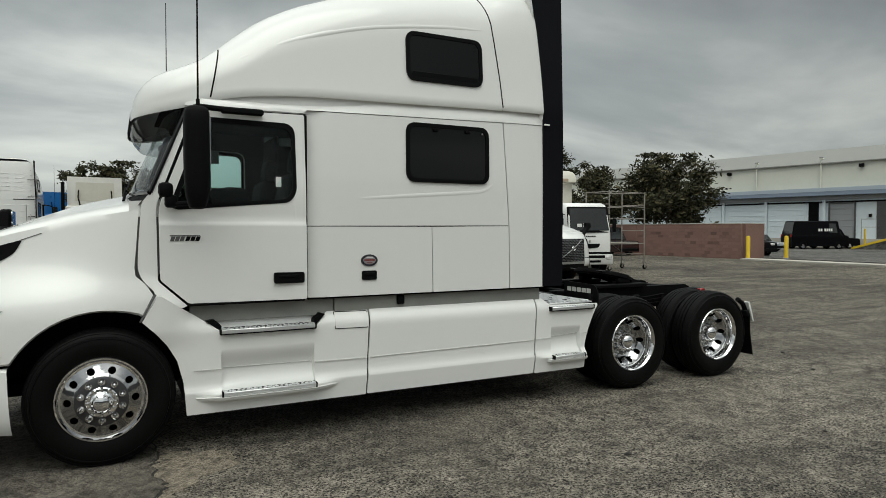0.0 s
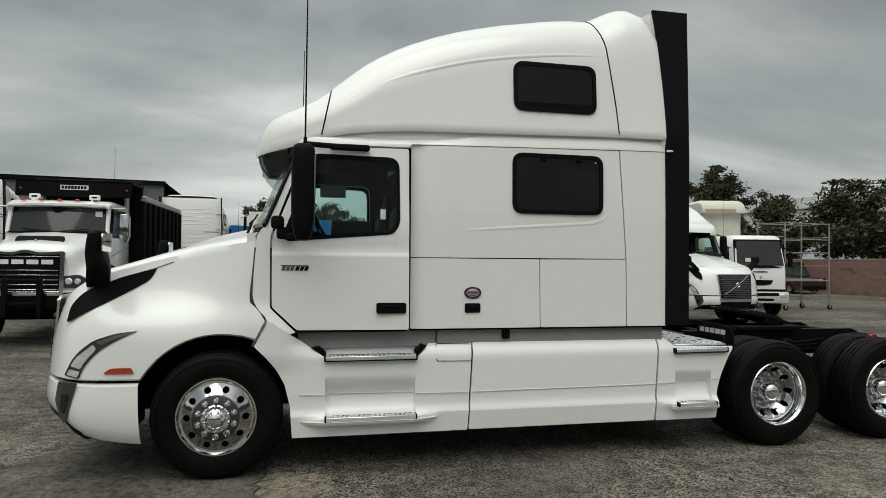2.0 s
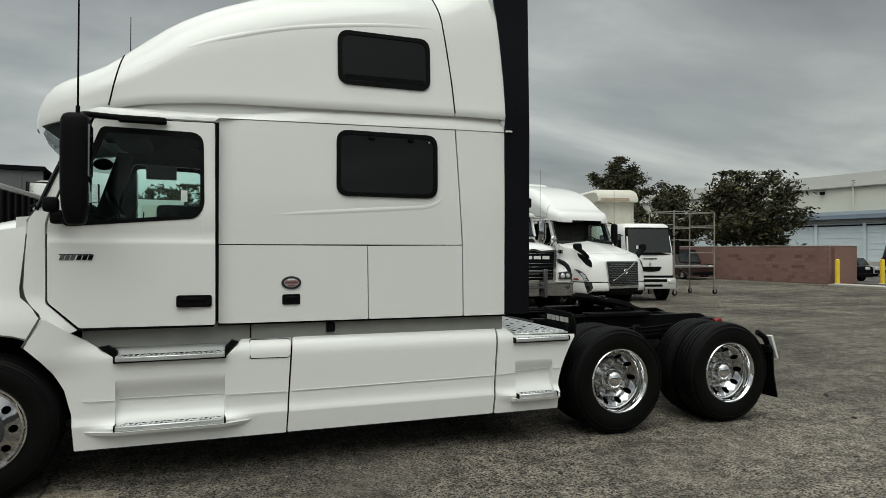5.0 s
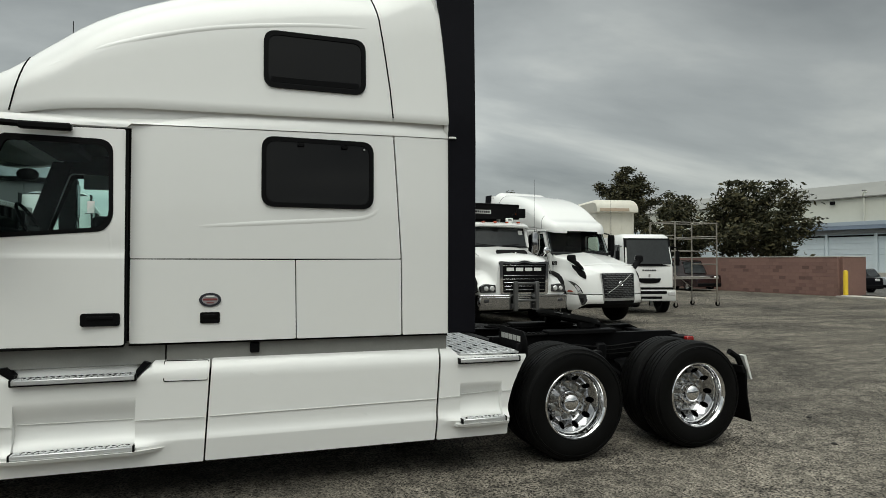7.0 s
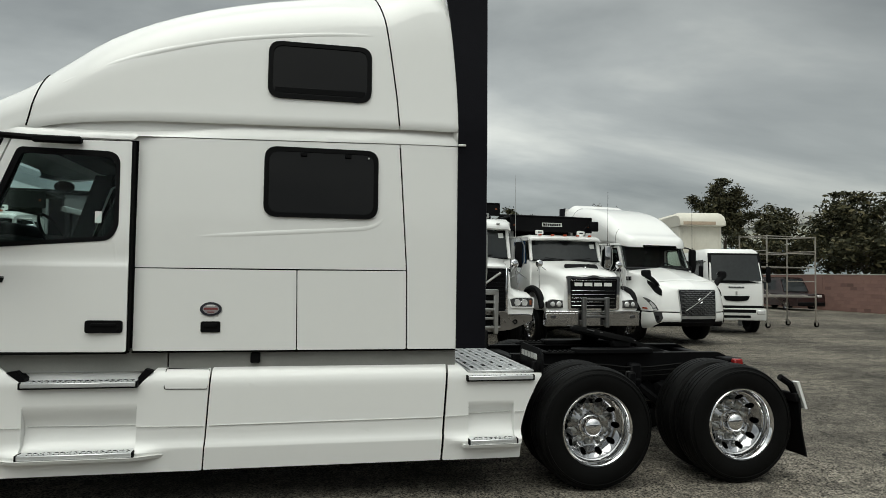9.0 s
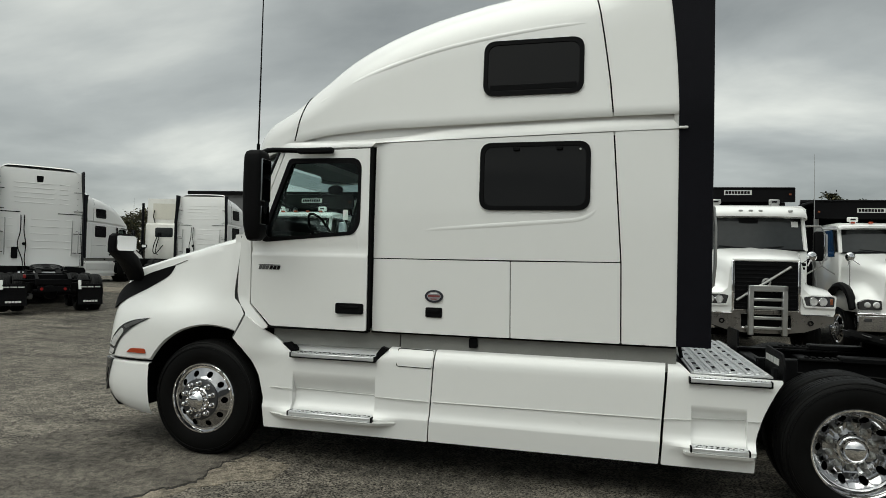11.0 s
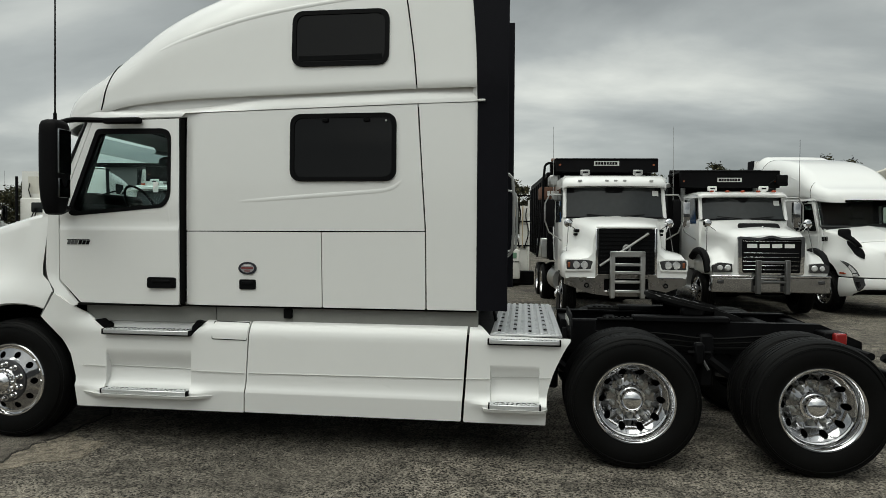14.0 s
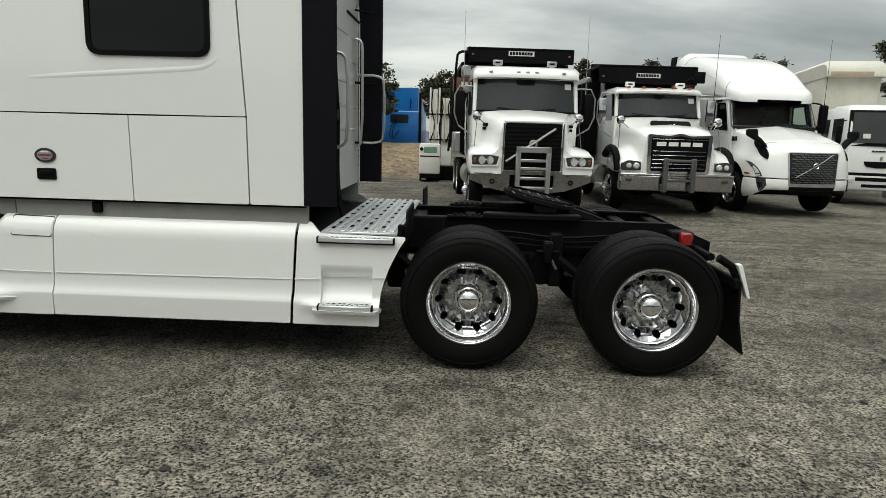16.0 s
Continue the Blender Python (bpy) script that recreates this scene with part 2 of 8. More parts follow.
def tube(points, r, seg=10, smooth=0):
    """A bent pipe along points; smooth: how often the corners are cut."""
    pts = [Vector(p) for p in points]
    for _ in range(smooth):
        cut = [pts[0]]
        for a, b in zip(pts, pts[1:]):
            cut += [a.lerp(b, 0.25), a.lerp(b, 0.75)]
        pts = cut + [pts[-1]]
    rings = []
    side = None
    for i, p in enumerate(pts):
        d = (pts[min(i + 1, len(pts) - 1)] - pts[max(i - 1, 0)]).normalized()
        if side is None:
            side = d.orthogonal().normalized()
        side = (side - d * side.dot(d)).normalized()
        up2 = d.cross(side)
        rings.append([p + r * (math.cos(a) * side + math.sin(a) * up2) for a in (2 * math.pi * k / seg for k in range(seg))])
    return loft(rings)


def lathe(profile, seg=48):
    """Turns (radius, depth) round the y axis."""
    rings = [[(r * math.cos(a), d, r * math.sin(a)) for a in (2 * math.pi * k / seg for k in range(seg))] for r, d in profile]
    return loft(rings, caps=False)


def rpoly(corners, seg=6):
    """A closed outline with rounded corners, from (x, z, radius)."""
    pts = []
    n = len(corners)
    for i, (x, z, r) in enumerate(corners):
        p = Vector((x, z))
        if r <= 0:
            pts.append((x, z))
            continue
        a = Vector(corners[i - 1][:2]) - p
        b = Vector(corners[(i + 1) % n][:2]) - p
        r2 = min(r, 0.49 * a.length, 0.49 * b.length)
        s, e = p + a.normalized() * r2, p + b.normalized() * r2
        for k in range(seg + 1):
            t = k / seg
            q = (1 - t) ** 2 * s + 2 * t * (1 - t) * p + t * t * e
            pts.append((q.x, q.y))
    return pts


def rrect(x0, x1, z0, z1, r, seg=6):
    return rpoly([(x0, z0, r), (x1, z0, r), (x1, z1, r), (x0, z1, r)], seg)


def circle(cx, cz, r, seg=16):
    return [(cx + r * math.cos(2 * math.pi * k / seg), cz + r * math.sin(2 * math.pi * k / seg)) for k in range(seg)]


def panel(outline, holes=(), bend=0.0, thick=0.02, xs=(), zs=()):
    """A sheet in the x-z plane with holes, cut along xs and zs, bent by y = bend(x, z) and given thickness towards +y."""
    bm = bmesh.new()
    edges = []
    for ring in (outline, *holes):
        vs = [bm.verts.new((x, 0, z)) for x, z in ring]
        edges += [bm.edges.new((vs[i], vs[(i + 1) % len(vs)])) for i in range(len(vs))]
    bmesh.ops.triangle_fill(bm, use_beauty=True, use_dissolve=False, edges=edges)
    for k, no in ((0, (1, 0, 0)), (2, (0, 0, 1))):
        for c in (xs, None, zs)[k]:
            co = [0, 0, 0]
            co[k] = c
            bmesh.ops.bisect_plane(bm, geom=bm.verts[:] + bm.edges[:] + bm.faces[:], dist=1e-5, plane_co=co, plane_no=no)
    if callable(bend):
        for v in bm.verts:
            v.co.y = bend(v.co.x, v.co.z)
    else:
        for v in bm.verts:
            v.co.y = bend
    if thick:
        faces, rim = bm.faces[:], [e for e in bm.edges if len(e.link_faces) == 1]
        far = {v: bm.verts.new(v.co + Vector((0, thick, 0))) for v in bm.verts[:]}
        for f in faces:
            bm.faces.new([far[v] for v in reversed(f.verts)])
        for e in rim:
            a, b = e.verts
            bm.faces.new((a, b, far[b], far[a]))
    return bm


def steps(a, b, d):
    n = max(1, round((b - a) / d))
    return [a + (b - a) * i / n for i in range(1, n)]


def bars(parent, name, x0, x1, z0, z1, n, mat, place, label="", skew=0.0):
    """Lettering as n plain bars, laid by place(bm)."""
    w = (x1 - x0) / (n * 1.25)
    pieces = []
    for i in range(n):
        x = x0 + i * w * 1.25
        b = box(x, x + w, -0.004, 0.0, z0, z1, 0)
        for v in b.verts:
            v.co.x += skew * (v.co.z - z0)
        pieces.append(b)
    return part(name, moved(joined(*pieces), place), mat, parent, label)


def lerp_table(table, x):
    if x <= table[0][0]:
        return table[0][1]
    for (a, va), (b, vb) in zip(table, table[1:]):
        if x <= b:
            return va + (vb - va) * (x - a) / (b - a)
    return table[-1][1]


def smooth_table(table, x, w=0.06):
    return sum(lerp_table(table, x + k * w / 2) for k in (-2, -1, 0, 1, 2)) / 5


def step01(a, b, x):
    t = max(0.0, min(1.0, (x - a) / (b - a)))
    return t * t * (3 - 2 * t)

# ---- the large white sleeper tractor ----
YC = 1.22                                     # half the width: the middle plane of the truck


def both(name, make, mat, parent, label="", angle=38):
    """A part on the near side and its mirror image on the far side."""
    left = part(name, make(), mat, parent, label, angle)
    bm = make()
    bm.transform(Matrix.Translation((0, 2 * YC, 0)) @ Matrix.Diagonal((1, -1, 1, 1)))
    return left, part(name, bm, mat, parent, label, angle)


CONTOUR = [(-1.47, 1.22), (-1.46, 1.0), (-1.425, 0.72), (-1.37, 0.50), (-1.29, 0.33), (-1.21, 0.205), (-1.12, 0.115), (-1.0, 0.055), (-0.85, 0.02), (-0.6, 0.0), (-0.2, 0.0), (0.1, 0.005), (0.45, 0.02)]


def plan_y(x):
    """How far in from the near side the belt of the nose lies at x."""
    return smooth_table(CONTOUR, x, 0.05) if x > -1.34 else lerp_table(CONTOUR, x)


HOOD_TOP = [(-1.5, 1.38), (-1.38, 1.45), (-1.29, 1.525), (-1.21, 1.575), (-0.91, 1.68), (-0.56, 1.785), (-0.22, 1.875), (0.21, 1.96), (0.5, 2.0)]


def inset(x, z):
    """How far the hood's side stands in from its belt."""
    mid_in = lerp_table([(1.0, 0.0), (1.18, 0.012), (1.28, 0.05), (1.36, 0.115), (1.44, 0.175), (1.55, 0.215), (1.75, 0.25), (2.0, 0.29)], z)
    rear_in = lerp_table([(1.05, 0.03), (1.25, 0.04), (1.4, 0.075), (1.6, 0.09), (1.9, 0.115), (2.0, 0.14)], z)
    nose_in = lerp_table([(0.8, 0.0), (0.95, 0.012), (1.1, 0.03), (1.25, 0.06), (1.4, 0.105), (1.55, 0.18)], z)
    a = step01(-0.35, 0.24, x)
    b = step01(-0.75, -1.2, x)
    return mid_in * (1 - a) * (1 - b) + rear_in * a + nose_in * b * (1 - a)


def hood_y(x, z):
    return plan_y(x) + sum(inset(x, z + d) for d in (-0.04, -0.02, 0, 0.02, 0.04)) / 5


def hood_mesh():
    cols = []
    us = [0.25, 0.22, 0.16, 0.08, 0.0, -0.08, -0.16, -0.24, -0.32, -0.4, -0.46, -0.52, -0.57, -0.6, -0.605, -0.66, -0.72, -0.8, -0.88, -0.95, -1.02, -1.08, -1.13, -1.17, -1.21, -1.25, -1.29, -1.325, -1.37, -1.395, -1.42, -1.44, -1.46, -1.47]
    for i, x in enumerate(us):
        arch = 0.51 + math.sqrt(max(0, 0.64 ** 2 - x * x)) if abs(x) < 0.6 else 0.81
        z0 = max(0.81, arch)
        if x <= -1.3:
            z0 = 0.81
        top = lerp_table(HOOD_TOP, x) - 0.0
        y0 = plan_y(x)
        # direction inwards, along the plan normal near the nose
        if x < -1.0:
            k = max(i - 1, 0), min(i + 1, len(us) - 1)
            dx, dy = us[k[1]] - us[k[0]], plan_y(us[k[1]]) - plan_y(us[k[0]])
            n = Vector((dy, -dx)).normalized() if (dx or dy) else Vector((1, 0))
            inn = Vector((abs(n.x), abs(n.y)))
        else:
            inn = Vector((0, 1))
        edge = step01(0.0, 0.25, x)
        col = []
        fs = [0, 0.02, 0.1, 0.2, 0.3, 0.38, 0.46, 0.54, 0.62, 0.7, 0.78, 0.85, 0.92, 1.0]
        for f in fs:
            z = z0 + (top - 0.05 - z0) * f
            d = sum(inset(x, z + q) for q in (-0.04, -0.02, 0, 0.02, 0.04)) / 5
            if f == 0:
                d += 0.03
            shift = (lerp_table([(1.0, 0.0), (1.05, 0.0), (1.27, 0.11), (1.34, 0.06), (1.42, -0.025), (1.7, 0.0), (2.0, 0.02)], z)) * edge
            col.append((x + shift + inn.x * d, y0 + inn.y * d, z))
        sx, sy, sz = col[-1]
        spine_x = max(-1.39, min(0.22, sx + (0.0 if x > -0.9 else 0.05)))
        spine = Vector((spine_x, YC, lerp_table(HOOD_TOP, sx) + 0.03 * step01(-1.32, -1.05, spine_x) + 0.075 * step01(-0.9, 0.15, spine_x) + 0.005))
        edge_p = Vector((sx, sy, sz))
        for t, lift2 in ((0.025, 0.022), (0.06, 0.036), (0.12, 0.046), (0.3, 0.046), (0.6, 0.03), (1.0, 0.0)):
            base = edge_p.lerp(spine, t)
            base.z = sz + (spine.z - sz) * (t ** 0.5) * 0.35 + (spine.z - sz) * 0.65 * t + lift2 * (1 - t) * 0.6
            base.z = min(base.z, max(spine.z, sz) + 0.02)
            col.append(tuple(base))
        cols.append(col)
    bm = loft(cols, closed=False)
    bmesh.ops.remove_doubles(bm, verts=bm.verts, dist=0.0006)
    return bm


BUMPER_LOW = [(-1.43, 0.50), (-1.3, 0.51), (-1.2, 0.50), (-1.1, 0.43), (-1.0, 0.38), (-0.8, 0.335), (-0.585, 0.31)]


def bumper_mesh():
    rings = []
    us = [-0.585, -0.62, -0.7, -0.85, -1.0, -1.08, -1.13, -1.17, -1.21, -1.25, -1.29, -1.325, -1.37, -1.395, -1.42, -1.44, -1.46, -1.47]
    for i, x in enumerate(us):
        y0 = plan_y(x)
        k = max(i - 1, 0), min(i + 1, len(us) - 1)
        dx, dy = us[k[1]] - us[k[0]], plan_y(us[k[1]]) - plan_y(us[k[0]])
        n = Vector((dy, -dx)).normalized()
        inn = Vector((abs(n.x), abs(n.y)))
        ring = []
        low = lerp_table(BUMPER_LOW, x)
        for f, d in ((1.0, 0.05), (0.985, 0.012), (0.96, 0.0), (0.7, -0.012), (0.45, -0.012), (0.25, 0.0), (0.1, 0.02), (0.0, 0.055)):
            z = low + (0.79 - low) * f
            ring.append((x + inn.x * d + (0.02 * (1 - f) if x > -0.6 else 0), y0 + inn.y * d, z))
        rings.append(ring)
    return loft(rings, closed=False)


def nose_lower():
    """The dark intake between the bumper's corners, below the grille."""
    rings = []
    for k in range(13):
        y = YC - 0.56 + 1.12 * k / 12
        x = lerp_table(sorted((q, p) for p, q in CONTOUR[:7]), min(y, 2 * YC - y))
        rings.append([(x - 0.017, y, 0.70), (x - 0.012, y, 0.60), (x + 0.03, y, 0.47), (x + 0.09, y, 0.41), (x + 0.3, y, 0.40)])
    return loft(rings, closed=False)


def fairing_y(x, z, steps_at=()):
    """Side of the low fairings: a rounded shoulder, a crease and, where the steps are, hollows."""
    y = 0.03
    y += 1.1 * max(0, z - 0.93) ** 2 * 4
    if z < 0.47:
        y += 0.16 * (0.47 - z) * 0.6
    else:
        y += 0.022 * step01(0.47, 0.53, z)
    for a, b, top in steps_at:
        if a < x < b and z < top:
            hollow = 0.06 * step01(top, 0.62, z) * (0.45 + 0.55 * step01(0.47, 0.6, z))
            if z > 0.455:
                y += hollow
        near = step01(a - 0.2, a, x) * (1 - step01(b, b + 0.24, x))
        bulge = math.exp(-((z - 0.445) / 0.03) ** 2)
        if not (a < x < b and z > 0.455):
            y -= 0.034 * near * bulge
    return y


def tread_bar(x0, x1, y0, y1, z, h=0.035):
    bm = [box(x0, x1, y0, y1, z - h, z, 0.006)]
    n = max(3, round((x1 - x0) / 0.035))
    for i in range(n):
        x = x0 + (i + 0.5) * (x1 - x0) / n
        bm.append(box(x - 0.010, x + 0.010, y0 + 0.01, y0 + 0.022, z - 0.001, z + 0.007, 0.002))
        bm.append(box(x - 0.003, x + 0.015, y0 + 0.03, y0 + 0.042, z - 0.001, z + 0.007, 0.002))
    return joined(*bm)


def tread_insert(x0, x1, y0, depth, z):
    """Dark punched slots in a herringbone over a tread, and the black caps at its ends."""
    out_ = [box(x0 - 0.008, x0 + 0.004, y0 - 0.003, y0 + depth, z - 0.04, z + 0.004, 0.002), box(x1 - 0.004, x1 + 0.008, y0 - 0.003, y0 + depth, z - 0.04, z + 0.004, 0.002)]
    n = round((x1 - x0 - 0.06) / 0.044)
    for i in range(n):
        x = x0 + 0.03 + (i + 0.5) * (x1 - x0 - 0.06) / n
        for k in range(max(2, int(depth / 0.042))):
            out_.append(moved(box(-0.016, 0.016, -0.0075, 0.0075, -0.001, 0.0015, 0), pose(x + 0.011 * (k % 2), y0 + 0.028 + 0.04 * k, z + 0.0005, 0, 0, 38 if (i + k) % 2 else -38)))
    return joined(*out_)


# wheels: meshes made once, shared by all trucks
SHARED = {}


def tyre_mesh(width=0.275):
    w = width
    prof = [(0.292, 0.022), (0.305, 0.008), (0.34, -0.004), (0.39, -0.012), (0.43, -0.008), (0.450, -0.002), (0.453, -0.009), (0.463, -0.006), (0.467, 0.007), (0.484, 0.018), (0.488, 0.015), (0.496, 0.021), (0.499, 0.035), (0.507, 0.05)]
    prof += [(0.510, 0.075), (0.511, 0.085), (0.499, 0.087), (0.499, 0.095), (0.511, 0.097), (0.512, w / 2 - 0.006), (0.5, w / 2 - 0.004), (0.5, w / 2 + 0.004), (0.512, w / 2 + 0.006), (0.511, w - 0.097), (0.499, w - 0.095), (0.499, w - 0.087), (0.511, w - 0.085), (0.510, w - 0.075)]
    prof += [(r, w - d) for r, d in reversed(prof[:14])]
    return lathe(prof, 72)


def wheel_disc(bend, holes=10, hole_r=0.027, hole_at=0.224, r0=0.06, r1=0.27):
    cut = [circle(hole_at * math.cos(2 * math.pi * k / holes), hole_at * math.sin(2 * math.pi * k / holes), hole_r, 14) for k in range(holes)]
    rings = [circle(0, 0, r0, 30)[::-1]]
    return panel(circle(0, 0, r1, 60), cut + rings, lambda x, z: bend(math.hypot(x, z)), 0.012, steps(-0.27, 0.27, 0.045), steps(-0.27, 0.27, 0.045))


def wheel_meshes():
    if SHARED:
        return SHARED
    SHARED["tyre"] = mesh_of("tyre", tyre_mesh(), RUBBER, 30)
    # steer wheel: disc near the outside
    rim = (lathe([(0.288, 0.03), (0.31, 0.016), (0.314, 0.004), (0.308, -0.004), (0.298, -0.004), (0.29, 0.006), (0.283, 0.016), (0.268, 0.018), (0.268, 0.05)], 60),
                 wheel_disc(lambda r: lerp_table([(0.05, -0.045), (0.12, -0.045), (0.17, -0.04), (0.19, -0.018), (0.25, 0.012), (0.27, 0.02)], r)))
    # Disc base is darker than the rim lip, standing for darker reflections.
    SHARED["front_rim"], SHARED["front_disc"] = mesh_of("rim", rim[0], BRIGHT, 30), mesh_of("wheel_disc", rim[1], CHROME, 30)
    SHARED["front_hub"] = mesh_of("hub_cap", joined(lathe([(0.112, -0.044), (0.11, -0.07), (0.1, -0.078), (0.082, -0.08), (0.078, -0.105), (0.066, -0.116), (0.062, -0.124), (0.05, -0.138), (0.03, -0.146), (0.001, -0.148)], 32),
        *[moved(rod((0, 0, 0), (0, -0.02, 0), 0.0115, 6, 0.0095), pose(0.094 * math.cos(a), -0.078, 0.094 * math.sin(a))) for a in (2 * math.pi * k / 12 for k in range(12))]), BRIGHT, 25)
    SHARED["front_plate"] = mesh_of("hub_plate", lathe([(0.08, -0.050), (0.172, -0.050), (0.18, -0.046), (0.181, -0.03)], 48), DARKCHROME, 30)
    # drive wheel: deep dish
    rim = (lathe([(0.288, 0.03), (0.31, 0.018), (0.314, 0.004), (0.308, -0.004), (0.298, -0.002), (0.288, 0.01), (0.279, 0.03), (0.272, 0.055), (0.272, 0.075), (0.277, 0.08), (0.277, 0.095), (0.268, 0.1), (0.266, 0.11)], 60),
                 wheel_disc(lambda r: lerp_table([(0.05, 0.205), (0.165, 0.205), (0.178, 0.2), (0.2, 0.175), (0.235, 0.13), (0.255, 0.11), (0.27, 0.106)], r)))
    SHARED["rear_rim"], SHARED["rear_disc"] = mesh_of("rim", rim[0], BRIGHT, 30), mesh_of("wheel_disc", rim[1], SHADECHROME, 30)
    SHARED["rear_hub"] = mesh_of("hub_cap", lathe([(0.112, 0.205), (0.11, 0.15), (0.104, 0.142), (0.092, 0.14), (0.09, 0.115), (0.088, 0.10), (0.081, 0.082), (0.066, 0.068), (0.045, 0.058), (0.022, 0.053), (0.001, 0.051)], 36), BRIGHT, 28)
    nut = joined(rod((0, 0, 0), (0, -0.008, 0), 0.0245, 14), rod((0, -0.008, 0), (0, -0.036, 0), 0.0195, 6), lathe([(0.0165, -0.036), (0.016, -0.05), (0.011, -0.057), (0.001, -0.059)], 10))
    SHARED["nut"] = mesh_of("wheel_nut", nut.copy(), BRIGHT, 30)
    SHARED["rear_nut"] = mesh_of("wheel_nut", nut, STEEL, 30)
    SHARED["back"] = mesh_of("brake_drum", lathe([(0.001, 0.222), (0.262, 0.222), (0.265, 0.17), (0.30, 0.05), (0.30, 0.24), (0.2, 0.26)], 32), FRAME, 30)
    return SHARED


def wheel(parent, x, y, z=0.51, far=False, kind="front", dual=False, nuts=True):
    """A wheel with its outer face at y (turned about for the far side): tyre, rim, hub, nuts, drum."""
    ms = wheel_meshes()
    w = part("wheel", ms["tyre"], None, parent, "black tyre on a polished aluminium rim")
    w.matrix_basis = pose(x, y, z, 0, 0, 180 if far else 0)
    part("rim", ms[kind + "_rim"], None, w)
    part("wheel_disc", ms[kind + "_disc"], None, w)
    part("hub_cap", ms[kind + "_hub"], None, w)
    part("brake_drum", ms["back"], None, w)
    if kind == "front":
        part("hub_plate", ms["front_plate"], None, w)
    if nuts:
        for k in range(10):
            a = 2 * math.pi * (k + 0.5) / 10
            n = part("wheel_nut", ms["nut" if kind == "front" else "rear_nut"], None, w)
            n.location = (0.1425 * math.cos(a), -0.043 if kind == "front" else 0.205, 0.1425 * math.sin(a))
    if dual:
        t = part("wheel", ms["tyre"], None, parent, "inner black tyre of a dual pair")
        t.matrix_basis = pose(x, y + (-0.33 if far else 0.33), z, 0, 0, 180 if far else 0)
    return w


ROOF_BASE = [(0.22, 2.66), (0.34, 2.67), (0.61, 2.725), (0.8, 2.79), (1.07, 2.845), (1.56, 2.885), (3.56, 2.93), (4.1, 2.86)]
ROOF_TOP = [(0.23, 2.72), (0.245, 2.80), (0.272, 2.87), (0.325, 2.945), (0.405, 3.01), (0.525, 3.065), (0.68, 3.12), (0.81, 3.20), (0.97, 3.365), (1.13, 3.505), (1.3, 3.615), (1.51, 3.725), (1.75, 3.825), (2.02, 3.915), (2.45, 4.02), (2.9, 4.085), (3.32, 4.12), (3.6, 4.13)]
SEAM_X = [(2.8, 3.518), (3.17, 3.485), (3.55, 3.432), (3.83, 3.385), (4.0, 3.335), (4.2, 3.26)]
CAP_X = [(2.8, 3.995), (3.2, 3.985), (3.6, 3.955), (3.87, 3.925), (4.05, 3.897), (4.25, 3.85)]
ROOF_IN = [(0.23, 0.62), (0.25, 0.46), (0.28, 0.37), (0.335, 0.28), (0.42, 0.20), (0.54, 0.14), (0.68, 0.10), (0.9, 0.065), (1.3, 0.042), (4.2, 0.038)]


def roof_section(x, zb, zt, yin):
    """Half a roof section from the lip at the near side up to the middle."""
    h = zt - zb
    r = min(0.36, 0.6 * h)
    zs = zt - r
    lean = 0.07
    pts = [(yin + 0.05, zb + 0.012), (yin + 0.012, zb), (yin, zb + min(0.03, 0.2 * h)), (yin + 0.006, zb + min(0.08, 0.35 * h))]
    y1 = yin + lean * max(0, zs - zb - 0.08)
    for f in (0.25, 0.5, 0.75, 1.0):
        za = zb + min(0.08, 0.35 * h)
        pts.append((yin + 0.006 + (y1 - yin) * f, za + (zs - za) * f))
    yr = r * 1.05
    a0 = 0.28
    for k in range(1, 9):
        a = a0 + (math.pi / 2 - a0) * k / 8
        pts.append((y1 + 0.006 + yr * (math.cos(a0) - math.cos(a)) * 0.95, zs + r * (math.sin(a) - math.sin(a0)) / (1 - math.sin(a0)) * 0.97))
    yl, zl = pts[-1]
    for f in (0.35, 0.7, 1.0):
        pts.append((yl + (YC - yl) * f, zl + (zt - zl) * (1 - (1 - f) ** 2)))
    return pts


def whole(pts):
    return pts + [(2 * YC - y, z) for y, z in reversed(pts[:-1])]


def roof_mesh():
    rings = []
    for x in (0.23, 0.238, 0.25, 0.27, 0.3, 0.34, 0.4, 0.45, 0.5, 0.57, 0.65, 0.75, 0.85, 0.95, 1.05, 1.18, 1.3, 1.45, 1.6, 1.8, 2.0, 2.2, 2.45, 2.7, 2.95, 3.2, 3.4, 3.565):
        sec = whole(roof_section(x, smooth_table(ROOF_BASE, x), smooth_table(ROOF_TOP, x, 0.1 if x > 0.5 else 0.01), smooth_table(ROOF_IN, x, 0.04 if x > 0.4 else 0.0)))
        shear = step01(2.5, 3.565, x)
        rings.append([(x + shear * (smooth_table(SEAM_X, z, 0.05) - 3.568), y, z) for y, z in sec])
    return loft(rings, closed=False)


def rear_cap_mesh():
    rings = []
    for f in (0.0, 0.12, 0.3, 0.45, 0.6, 0.75, 0.88, 1.0):
        zt = 4.125 + 0.155 * step01(-0.1, 0.75, f) - 0.05 * step01(0.75, 1.0, f)
        zb = 2.93
        sec = whole(roof_section(0, zb, zt, 0.038 - 0.014 * f))
        ring = []
        for y, z in sec:
            xa = smooth_table(SEAM_X, z, 0.05) + 0.005
            xb = smooth_table(CAP_X, z, 0.05)
            ring.append((xa + (xb - xa) * f, y, z))
        rings.append(ring)
    return loft(rings, closed=False)


